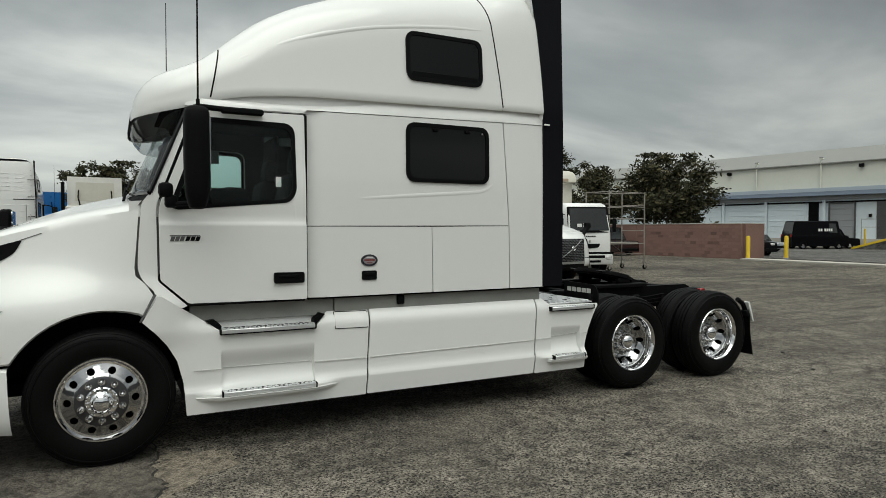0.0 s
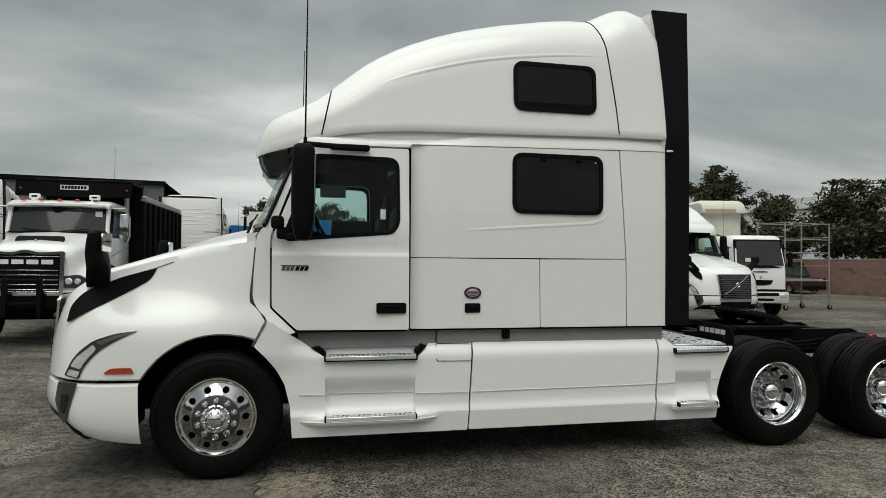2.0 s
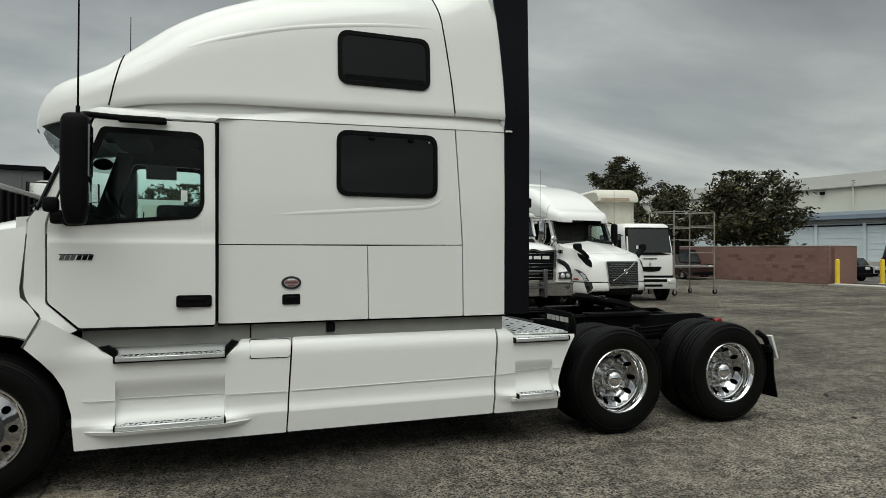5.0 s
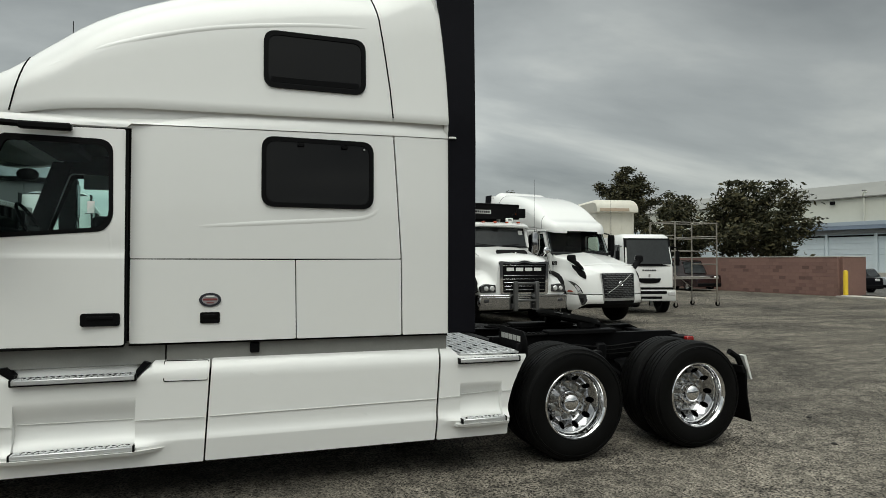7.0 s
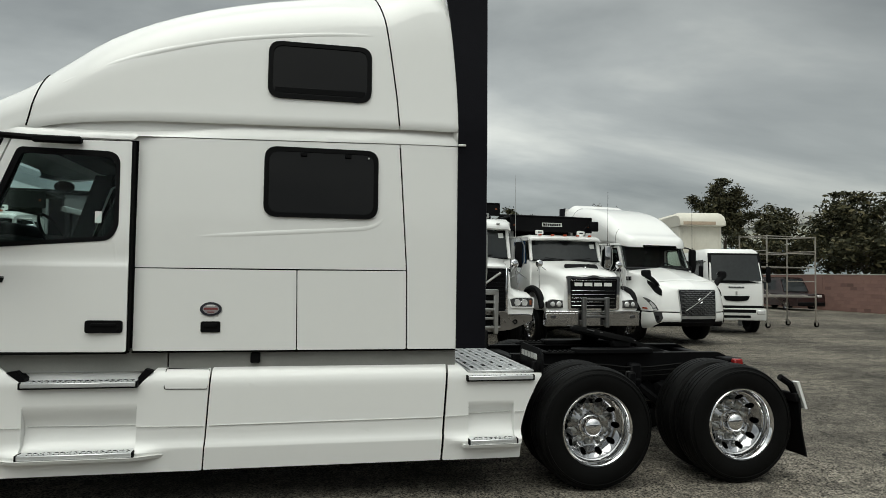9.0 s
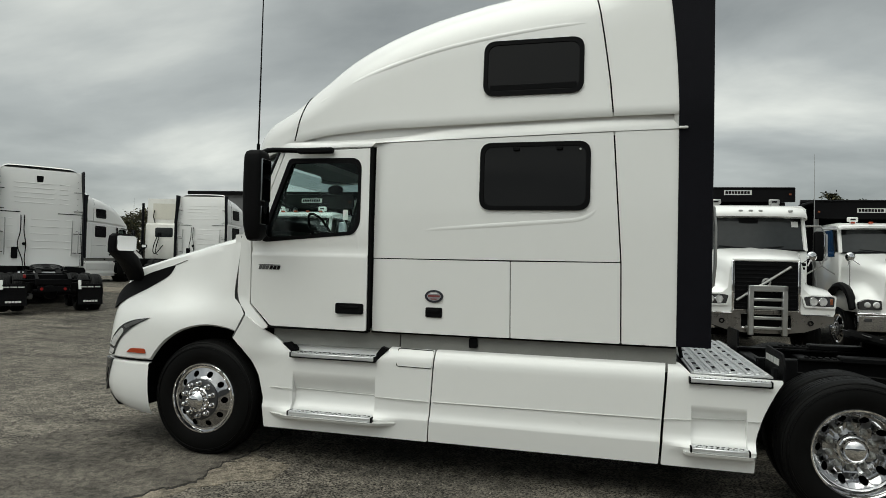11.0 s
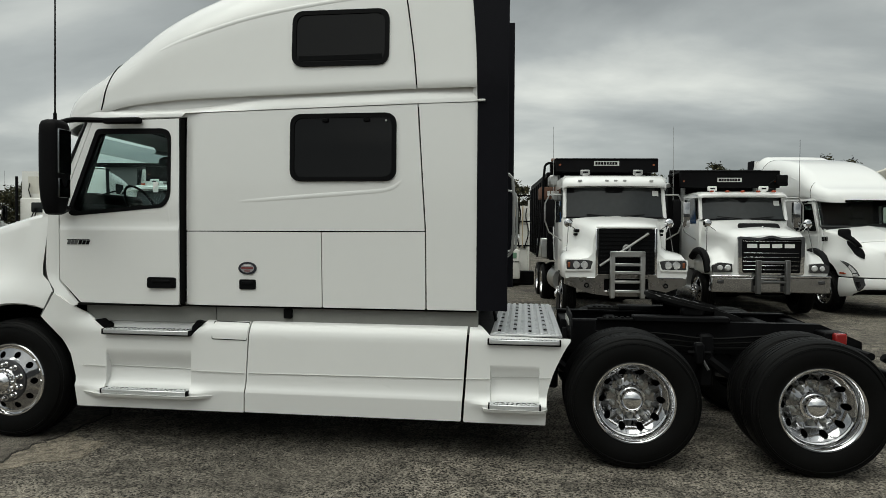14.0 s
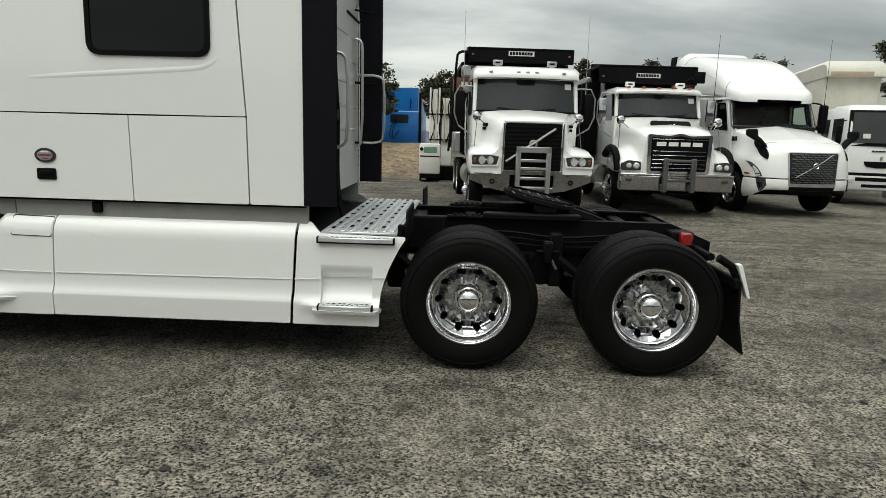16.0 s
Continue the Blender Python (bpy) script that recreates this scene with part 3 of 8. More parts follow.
def screen_point(u, v):
    """A point of the windscreen: u across (0 near, 1 far), v up."""
    c = 1 - (2 * u - 1) ** 2
    yl = 0.085 + 0.05 * v
    x = (0.345 + 0.275 * v) - (0.14 - 0.02 * v) * c ** 0.75
    return (x, yl + (2 * YC - 2 * yl) * u, 2.05 + 0.67 * v + 0.04 * c * v)


def tractor(label, group=""):
    T = thing("sleeper_tractor", label, "truck", group=group)
    # nose
    part("hood", joined(hood_mesh(), moved(hood_mesh(), Matrix.Translation((0, 2 * YC, 0)) @ Matrix.Diagonal((1, -1, 1, 1)))), PAINT, T)
    part("bumper", joined(bumper_mesh(), moved(bumper_mesh(), Matrix.Translation((0, 2 * YC, 0)) @ Matrix.Diagonal((1, -1, 1, 1)))), PAINT, T)
    lip = [(x, plan_y(x) + 0.03, lerp_table(BUMPER_LOW, x)) for x in (-1.0, -1.1, -1.2, -1.29, -1.37, -1.425, -1.47)]
    lip += [(x, 2 * YC - y, z) for x, y, z in reversed(lip[:-1])]
    part("bumper_valance", loft([[(x + 0.05, y + 0.02 * (1 if y < YC else -1), z + 0.12) for x, y, z in lip], [(x, y, z + 0.02) for x, y, z in lip], [(x + 0.03, y, z - 0.022) for x, y, z in lip], [(x + 0.25, y + 0.1 * (1 if y < YC else -1), z - 0.02) for x, y, z in lip]], closed=False), BLACK, T, "black lip under the bumper")
    part("lower_grille", nose_lower(), BLACK, T, "black lower air intake")
    vent = rpoly([(-1.158, 1.256, 0.0), (-1.14, 1.366, 0.03), (-1.10, 1.43, 0.04), (-1.03, 1.50, 0.05), (-0.77, 1.61, 0.05), (-0.50, 1.69, 0.02), (-0.55, 1.588, 0.05), (-0.75, 1.468, 0.1), (-0.96, 1.355, 0.1)])
    both("hood_vent", lambda: panel(vent, (), lambda x, z: hood_y(x, z) - 0.006, 0.03, steps(-1.15, -0.5, 0.035), steps(1.25, 1.7, 0.035)), BLACK, T, "black plastic intake slash in the hood")
    both("hood_crease", lambda: tube([(-0.51 + 0.13 * k / 5, hood_y(-0.51 + 0.13 * k / 5, 1.687 + 0.05 * k / 5) - 0.001, 1.687 + 0.05 * k / 5) for k in range(6)], 0.004, 6), SEAMGREY, T)
    lamp = rpoly([(-0.60, 1.197, 0.0), (-0.76, 1.178, 0.05), (-0.93, 1.122, 0.08), (-1.07, 1.0, 0.08), (-1.145, 0.85, 0.01), (-1.02, 0.828, 0.02), (-0.985, 0.92, 0.05), (-0.89, 1.035, 0.1), (-0.76, 1.12, 0.08)])
    both("headlight", lambda: panel(lamp, (), lambda x, z: hood_y(x, z) - 0.007, 0.04, steps(-1.13, -0.6, 0.035), steps(0.84, 1.2, 0.035)), LAMPDARK, T, "smoked wraparound headlight")
    inner = rpoly([(-0.92, 1.095, 0.02), (-1.055, 0.985, 0.04), (-1.09, 0.925, 0.01), (-1.01, 0.905, 0.02), (-0.975, 0.965, 0.03), (-0.89, 1.06, 0.02)])
    base_lens = rpoly([(-1.10, 0.90, 0.01), (-1.12, 0.855, 0.01), (-1.03, 0.84, 0.01), (-1.013, 0.885, 0.01)])
    both("turn_signal", lambda: panel(base_lens, (), lambda x, z: hood_y(x, z) - 0.013, 0.004, steps(-1.13, -1.0, 0.03), ()), LAMPCLEAR, T)
    fin = rpoly([(-0.62, 1.19, 0.0), (-0.76, 1.165, 0.03), (-0.90, 1.112, 0.02), (-0.86, 1.09, 0.02), (-0.74, 1.142, 0.03)])
    both("headlight_fin", lambda: panel(fin, (), lambda x, z: hood_y(x, z) - 0.012, 0.004, steps(-0.9, -0.6, 0.04), ()), GUNMETAL, T)
    both("headlight_lens", lambda: panel(inner, (), lambda x, z: hood_y(x, z) - 0.012, 0.004, steps(-1.13, -0.6, 0.03), steps(0.84, 1.2, 0.03)), LAMPCLEAR, T)
    both("side_marker", lambda: panel(rpoly([(-0.835, 0.872, 0.01), (-0.615, 0.872, 0.01), (-0.63, 0.915, 0.02), (-0.79, 0.912, 0.03)]), (), lambda x, z: hood_y(x, z) - 0.012, 0.02, steps(-0.85, -0.6, 0.05)), AMBER, T, "red-amber side marker light")
    fog = rpoly([(-1.035, 0.79, 0.01), (-1.20, 0.795, 0.01), (-1.235, 0.64, 0.02), (-1.19, 0.555, 0.02), (-1.13, 0.48, 0.02), (-1.08, 0.62, 0.04)])
    slot = rpoly([(-1.09, 0.70, 0.01), (-1.165, 0.705, 0.01), (-1.18, 0.60, 0.02), (-1.135, 0.55, 0.02)])
    both("fog_lens", lambda: panel(slot, (), lambda x, z: plan_y(x) - 0.028, 0.01, steps(-1.19, -1.08, 0.03)), GLOSSBLACK, T)
    both("fog_light", lambda: panel(fog, (), lambda x, z: plan_y(x) - 0.022, 0.04, steps(-1.24, -1.03, 0.025)), LAMPDARK, T, "dark fog light housing in the bumper corner")
    # grille, following the curve of the nose
    def nose_x(y):
        return lerp_table(sorted((q, p) for p, q in CONTOUR[:7]), min(y, 2 * YC - y))

    def nose_lean(z):
        return 0.06 * max(0, z - 0.85) + 0.2 * max(0, z - 1.25)

    def nose_sheet(outline, holes=(), off=0.012, thick=0.03):
        bm = panel(outline, holes, 0.0, thick, steps(YC - 0.7, YC + 0.7, 0.08))
        for v in bm.verts:
            u, d, z = v.co
            v.co = Vector((nose_x(u) - off + d + nose_lean(z), u, z))
        return bm
    gy = [YC - 0.6, YC + 0.6]
    gout = rpoly([(gy[0] + 0.05, 0.70, 0.03), (gy[1] - 0.05, 0.70, 0.03), (gy[1], 1.42, 0.04), (gy[0], 1.42, 0.04)])
    gbig = rpoly([(gy[0] + 0.02, 0.62, 0.03), (gy[1] - 0.02, 0.62, 0.03), (gy[1] + 0.018, 1.438, 0.05), (gy[0] - 0.018, 1.438, 0.05)])
    part("grille", nose_sheet(gout, (), 0.014), GLOSSBLACK, T)
    mesh_bars = []
    for i in range(13):
        z = 0.72 + i * 0.054
        for j in range(9):
            y = gy[0] + 0.06 + (j + 0.5 * (i % 2)) * 0.138
            if y + 0.12 < gy[1] - 0.04:
                mesh_bars.append(nose_sheet([(y, z), (y + 0.115, z + 0.008), (y + 0.115, z + 0.03), (y, z + 0.022)], (), 0.021, 0.012))
    part("grille_mesh", joined(*mesh_bars), GUNMETAL, T)
    part("grille_frame", nose_sheet(gbig, (gout,), 0.018, 0.02), STEEL, T)
    part("grille_slash", tube([(nose_x(YC + k) - 0.034 + nose_lean(1.12 - 0.62 * k), YC + k, 1.12 - 0.62 * k) for k in (0.45, 0.2, 0, -0.2, -0.45)], 0.011, 8), STEEL, T, "bright diagonal bar across the grille")
    part("grille_ring", moved(lathe([(0.05, 0), (0.062, -0.012), (0.075, 0)], 24), pose(-1.495, YC, 1.12, 0, 0, -90)), BRIGHT, T)
    # hood mirror
    def hood_mirror():
        rings = []
        for z, xa, xb, y, w in ((1.53, -1.03, -0.86, 0.25, 0.04), (1.60, -1.02, -0.85, 0.2, 0.06), (1.68, -0.99, -0.83, 0.12, 0.085), (1.75, -0.965, -0.82, 0.03, 0.12), (1.80, -0.945, -0.815, -0.05, 0.13), (1.88, -0.935, -0.818, -0.058, 0.132), (1.945, -0.925, -0.82, -0.058, 0.126), (1.968, -0.905, -0.83, -0.058, 0.1)):
            xc, r = 0.5 * (xa + xb), 0.5 * (xb - xa)
            rings.append([(xc + r * math.copysign(abs(math.cos(a)) ** 0.6, math.cos(a)), y + w * math.copysign(abs(math.sin(a)) ** 0.6, math.sin(a)), z) for a in (2 * math.pi * k / 16 for k in range(16))])
        return loft(rings)
    both("hood_mirror", hood_mirror, BLACK, T, "black blind-spot mirror on the hood")
    both("hood_mirror_glass", lambda: moved(panel(rrect(-0.12, 0.12, -0.068, 0.068, 0.03), (), 0.0, 0.008), pose(-0.806, -0.06, 1.88, 0, 0, 90)), BRIGHT, T)
    # cab side
    both("hood_seal", lambda: panel([(0.16, 1.25), (0.36, 1.22), (0.42, 1.5), (0.42, 1.86), (0.2, 1.86)], (), 0.137, 0.02), SEAMGREY, T)
    both("cowl_corner", lambda: panel([(0.2, 1.862), (0.42, 1.862), (0.42, 2.0), (0.2, 1.98)], (), 0.13, 0.02), PAINT, T)
    cowl = rpoly([(0.262, 1.07, 0.0), (0.375, 1.275, 0.03), (0.25, 1.41, 0.1), (0.262, 1.7, 0.1), (0.285, 1.97, 0.02), (0.345, 2.05, 0.03), (0.615, 2.72, 0.01), (0.672, 2.72, 0.0), (0.385, 1.95, 0.05), (0.392, 1.365, 0.02), (0.60, 1.168, 0.0), (0.56, 1.15, 0.0), (0.42, 1.2, 0.05)])
    both("cowl_panel", lambda: panel(cowl, (), lambda x, z: 0.085 - 0.05 * step01(1.45, 1.15, z) + 0.35 * max(0, 0.33 - x) ** 1.2 + 0.055 * max(0, z - 2.0), 0.03, steps(0.24, 0.7, 0.05), steps(1.1, 2.72, 0.1)), PAINT, T)
    dw = rpoly([(0.472, 1.915, 0.10), (1.40, 1.99, 0.12), (1.455, 2.08, 0.1), (1.445, 2.64, 0.1), (0.745, 2.655, 0.04)], 8)
    dout = rpoly([(0.408, 1.372, 0.02), (0.612, 1.182, 0.02), (1.538, 1.182, 0.02), (1.53, 2.725, 0.02), (0.70, 2.72, 0.02), (0.402, 1.94, 0.06)])

    def door_y(x, z):
        return -0.008 + 0.082 * (1.54 - x) / 1.14 + 0.055 * max(0, z - 1.95) ** 1.0 + 0.012 * step01(1.80, 1.84, z) * (1 - step01(1.84, 2.0, z))
    both("door", lambda: panel(dout, (dw,), door_y, 0.045, steps(0.4, 1.55, 0.12), sorted(steps(1.2, 2.72, 0.12) + [1.79, 1.80, 1.82, 1.84])), PAINT, T)

    def grow(poly, d):
        c = [sum(p[k] for p in poly) / len(poly) for k in (0, 1)]
        s = [max(p[k] for p in poly) - min(p[k] for p in poly) for k in (0, 1)]
        return [(c[0] + (p[0] - c[0]) * (1 + 2 * d / s[0]), c[1] + (p[1] - c[1]) * (1 + 2 * d / s[1])) for p in poly]
    both("door_window_seal", lambda: panel(grow(dw, 0.004), (grow(dw, -0.036),), lambda x, z: door_y(x, z) - 0.004, 0.03, (), steps(1.9, 2.7, 0.15)), BLACK, T)
    for g in both("door_glass", lambda: panel(grow(dw, -0.02), (), lambda x, z: door_y(x, z) + 0.010, 0.004, (), steps(1.9, 2.7, 0.15)), CABGLASS, T, "green-tinted door glass"):
        g.visible_shadow = False
    both("door_liner", lambda: panel([(0.56, 1.32), (1.66, 1.32), (1.66, 2.86), (0.72, 2.86), (0.44, 1.95)], (grow(dw, 0.0),), lambda x, z: 0.10 + 0.075 * (1.54 - x) / 1.14 + 0.055 * max(0, z - 1.95), 0.015, steps(0.5, 1.6, 0.2), steps(1.4, 2.8, 0.2)), INTERIOR, T)
    both("door_edge_seal", lambda: box(1.531, 1.547, 0.010, 0.075, 1.19, 2.72, 0.002), SEAMDARK, T)
    both("door_handle", lambda: joined(panel(rrect(1.262, 1.512, 1.32, 1.41, 0.02), (), -0.018, 0.03), box(1.30, 1.47, -0.026, -0.012, 1.365, 1.39, 0.005), box(1.475, 1.49, -0.026, -0.012, 1.335, 1.35, 0.003)), BLACK, T, "black recessed door handle")
    both("rain_gutter", lambda: box(0.86, 1.19, -0.012, 0.05, 2.685, 2.735, 0.012), BLACK, T)
    bars(T, "model_badge", 0.0, 0.105, 1.675, 1.71, 3, GUNMETAL, pose(0.48, 0.067, 0, 0, 0, -4.1), skew=0.35)
    bars(T, "model_badge", 0.11, 0.22, 1.675, 1.71, 3, BLACK, pose(0.48, 0.067, 0, 0, 0, -4.1), skew=0.35)
    part("badge_strip", moved(box(0, 0.22, -0.004, 0.0, 1.713, 1.719, 0), pose(0.48, 0.067, 0, 0, 0, -4.1)), CHROME, T)
    # sleeper side

    def side_y(x, z):
        return 0.045 + 0.02 * max(0, (z - 2.0)) ** 2 + 0.03 * step01(1.72, 1.56, x)
    both("sleeper_side", lambda: panel(rpoly([(1.560, 1.797, 0.01), (3.577, 1.805, 0.01), (3.51, 2.808, 0.01), (1.560, 2.765, 0.01)]), (), side_y, 0.03, [1.6, 1.65, 1.72, 1.8] + steps(1.9, 3.6, 0.2), steps(1.8, 2.8, 0.15)), PAINT, T)
    both("locker_door", lambda: panel(rpoly([(1.562, 1.182, 0.015), (2.738, 1.182, 0.012), (2.728, 1.790, 0.006), (1.562, 1.790, 0.006)]), (), side_y, 0.03, [1.6, 1.65, 1.72, 1.8] + steps(1.9, 2.7, 0.2), steps(1.2, 1.8, 0.15)), PAINT, T)
    both("locker_door", lambda: panel(rpoly([(2.746, 1.182, 0.012), (3.586, 1.182, 0.015), (3.578, 1.798, 0.006), (2.736, 1.790, 0.006)]), (), side_y, 0.03, steps(2.8, 3.5, 0.2), steps(1.2, 1.8, 0.15)), PAINT, T)
    both("rear_corner", lambda: panel(rpoly([(3.597, 1.182, 0.012), (4.0, 1.182, 0.0), (4.0, 2.815, 0.0), (3.522, 2.812, 0.012), (3.588, 1.8, 0.0)]), (), side_y, 0.03, steps(3.6, 4.0, 0.1), steps(1.2, 2.8, 0.15)), PAINT, T)
    both("seam_backing", lambda: panel([(0.3, 1.2), (3.99, 1.2), (3.99, 2.80), (1.6, 2.76), (1.56, 1.25), (0.62, 1.25)], (), 0.085, 0.01), SEAMDARK, T)
    both("body_crease", lambda: tube([(1.72, 0.113, 2.012), (2.0, 0.1035, 2.036), (2.6, 0.1015, 2.079), (3.12, 0.1025, 2.114), (3.28, 0.1025, 2.13), (3.37, 0.1035, 2.175), (3.41, 0.108, 2.25)], 0.06, 32, 2), PAINT, T)
    # sleeper windows
    for (x0, x1, z0, z1, yf) in ((2.47, 3.345, 2.20, 2.745, lambda x, z: side_y(x, z)), (2.48, 3.28, 3.125, 3.58, lambda x, z: 0.045 + 0.07 * (z - 2.99))):
        ring_o, ring_i = rrect(x0, x1, z0, z1, 0.1, 8), rrect(x0 + 0.035, x1 - 0.035, z0 + 0.035, z1 - 0.035, 0.08, 8)
        f = yf
        frame_l, frame_r = both("window_frame", lambda: panel(ring_o, (ring_i,), lambda x, z: f(x, z) - 0.016, 0.05, (), steps(z0, z1, 0.1)), BLACK, T, "black rounded sleeper window frame")
        both("window_pane", lambda: panel(grow(ring_i, 0.004), (), lambda x, z: f(x, z) - 0.008, 0.03, (), steps(z0, z1, 0.1)), SLEEPERGLASS, T, "black privacy glass")
        if z0 < 3:
            both("window_hinge", lambda: box(2.74, 2.79, 0.026, 0.05, 2.675, 2.705, 0.005), BLACK, T)
            both("window_hinge", lambda: box(3.08, 3.13, 0.026, 0.05, 2.675, 2.705, 0.005), BLACK, T)
            both("window_rivet", lambda: rod((3.265, 0.04, 2.68), (3.265, 0.026, 2.68), 0.008, 8), STEEL, T)
        else:
            both("window_sill", lambda: box(x0 + 0.05, x1 - 0.05, f(0, z0 + 0.06) - 0.012, f(0, z0 + 0.06) + 0.02, z0 + 0.035, z0 + 0.095, 0.01), BLACK, T)
    both("round_badge", lambda: panel([(2.11 + 0.078 * math.cos(a), 1.492 + 0.052 * math.sin(a)) for a in (2 * math.pi * k / 28 for k in range(28))], (), 0.036, 0.012), BADGEDARK, T, "oval dark-rimmed badge with grey and red markings")
    both("badge_inset", lambda: panel([(2.11 + 0.058 * math.cos(a), 1.492 + 0.036 * math.sin(a)) for a in (2 * math.pi * k / 28 for k in range(28))], (), 0.034, 0.006), BADGEGREY, T)
    part("badge_band", joined(box(2.06, 2.16, 0.031, 0.037, 1.487, 1.502, 0), box(2.085, 2.135, 0.031, 0.037, 1.466, 1.474, 0)), BADGERED, T)
    part("badge_band", box(2.08, 2.14, 0.031, 0.037, 1.512, 1.522, 0), PAPER, T)
    both("locker_latch", lambda: joined(panel(rrect(2.04, 2.18, 1.318, 1.40, 0.015), (), 0.036, 0.02), box(2.06, 2.16, 0.028, 0.04, 1.355, 1.385, 0.006)), BLACK, T, "black locker latch")
    # rail between side and roof
    both("drip_rail", lambda: panel([(0.60, 2.735), (1.53, 2.742), (1.56, 2.772), (3.51, 2.815), (3.992, 2.822), (3.992, 2.96), (3.56, 2.96), (1.56, 2.92), (1.07, 2.87), (0.8, 2.82), (0.61, 2.76)], (), lambda x, z: 0.054 + 0.035 * step01(0.9, 0.6, x) + (0.3 + 0.5 * step01(0.65, 0.95, x) * step01(2.3, 1.5, x)) * max(0, z - 0.02 - lerp_table([(0.6, 2.735), (1.5, 2.75), (3.5, 2.815)], x)), 0.02, steps(0.6, 4.0, 0.15), steps(2.74, 2.94, 0.03)), PAINT, T)
    both("roof_groove", lambda: panel([(0.62, 2.72), (3.98, 2.80), (3.98, 3.02), (1.56, 3.0), (0.95, 2.93), (0.66, 2.83)], (), lambda x, z: 0.085 + 0.05 * step01(1.2, 0.6, x), 0.012, steps(0.6, 4.0, 0.2)), PAINT, T)
    part("roof_fairing", roof_mesh(), PAINT, T, "tall aerodynamic white roof fairing")
    part("roof_rear_cap", rear_cap_mesh(), PAINT, T)
    def roof_side(x, z):
        pts = roof_section(x, smooth_table(ROOF_BASE, x), smooth_table(ROOF_TOP, x, 0.1), smooth_table(ROOF_IN, x, 0.04))
        return lerp_table([(q[1], q[0]) for q in pts[2:-3]], z)

    sec = whole(roof_section(3.57, *(smooth_table(tb, 3.57, 0.05) for tb in (ROOF_BASE, ROOF_TOP, ROOF_IN))))[2:-2]
    part("roof_seam", tube([(smooth_table(SEAM_X, z, 0.05) + 0.002, y - (0.001 if y < YC else -0.001), z) for y, z in sec], 0.006, 6), SEAMDARK, T)
    both("roof_seam", lambda: tube([(0.795 + 0.2 * (z - 2.83), roof_side(0.795 + 0.2 * (z - 2.83), z) - 0.001, z) for z in (2.815 + 0.02 * n for n in range(22))], 0.006, 6), SEAMDARK, T)
    # a long crease on the roof side
    both("roof_crease", lambda: tube([(x, roof_side(x, z) + 0.05 - d, z) for x, z, d in ((1.0, 3.115, -0.006), (1.3, 3.275, 0.001), (1.6, 3.40, 0.003), (2.05, 3.535, 0.0035), (2.5, 3.615, 0.0035), (2.95, 3.67, 0.003), (3.25, 3.685, 0.002), (3.41, 3.69, -0.003))], 0.05, 32, 2), PAINT, T)
    # brow underside, visor, windscreen
    part("sun_visor", loft([[(0.245 + 0.33 * (abs(2 * u - 1)) ** 5 + dx, 0.16 + (2 * YC - 0.32) * u, z) for u in (i / 20 for i in range(21))] for dx, z in ((0.02, 2.70), (0.0, 2.66), (0.03, 2.59), (0.08, 2.53))], closed=False), VISORGLASS, T, "dark smoked sun visor")
    part("roof_floor", moved(panel([(0.5, 0.2), (1.0, 0.12), (3.95, 0.12), (3.95, 2 * YC - 0.12), (1.0, 2 * YC - 0.12), (0.5, 2 * YC - 0.2)], (), 0.0, 0.02), Matrix.Translation((0, 0, 2.88)) @ Matrix.Rotation(radians(-90), 4, "X")), INTERIOR, T)
    grid = [[screen_point(i / 16, j / 6) for i in range(17)] for j in range(7)]
    part("windscreen", loft(grid, closed=False), SCREENGLASS, T, "curved windscreen").visible_shadow = False
    part("windscreen_seal", joined(tube([screen_point(i / 16, 0.0) for i in range(17)], 0.022, 8), tube([screen_point(0, j / 6) for j in range(7)], 0.018, 8), tube([screen_point(1, j / 6) for j in range(7)], 0.018, 8)), GLOSSBLACK, T)
    part("wiper", joined(tube([(0.19, 0.55, 2.08), (0.215, 0.85, 2.14), (0.225, 1.1, 2.2)], 0.008, 6), tube([(0.17, 0.62, 2.0), (0.195, 0.85, 2.12)], 0.012, 6)), BLACK, T)
    part("cowl_top", loft([[screen_point(i / 16, 0.0) for i in range(17)], [(lerp_table([(0, 0.27), (0.15, 0.2), (0.5, 0.16), (0.85, 0.2), (1, 0.27)], i / 16), 0.10 + 2.24 * i / 16, 1.955) for i in range(17)]], closed=False), BLACK, T)
    # mirrors on arms, with whip aerials
    def mirror():
        shell = loft([[(0.645 + sx * ca * 0.092, -0.285 + sx * sa * 0.1, z) for ca, sa in ((math.copysign(abs(math.cos(a)) ** 0.6, math.cos(a)), math.copysign(abs(math.sin(a)) ** 0.6, math.sin(a))) for a in (2 * math.pi * k / 20 for k in range(20)))] for z, sx in ((1.915, 0.4), (1.925, 0.6), (1.96, 0.74), (2.04, 0.9), (2.15, 0.98), (2.3, 1.0), (2.56, 0.99), (2.62, 0.95), (2.65, 0.82), (2.665, 0.55))])
        return shell
    both("side_mirror", mirror, BLACK, T, "tall black plastic door mirror")
    both("mirror_glass", lambda: joined(box(0.722, 0.738, -0.355, -0.215, 2.24, 2.59, 0.004), box(0.718, 0.734, -0.35, -0.22, 2.05, 2.2, 0.004)), MIRRORGLASS, T)
    both("mirror_arm", lambda: tube([(0.63, -0.22, 2.655), (0.66, -0.12, 2.70), (0.72, -0.02, 2.715), (0.9, 0.02, 2.715)], 0.022, 8, 1), BLACK, T)
    both("mirror_arm", lambda: tube([(0.66, -0.2, 1.985), (0.62, -0.08, 1.965), (0.47, -0.02, 1.955)], 0.02, 8, 1), BLACK, T)
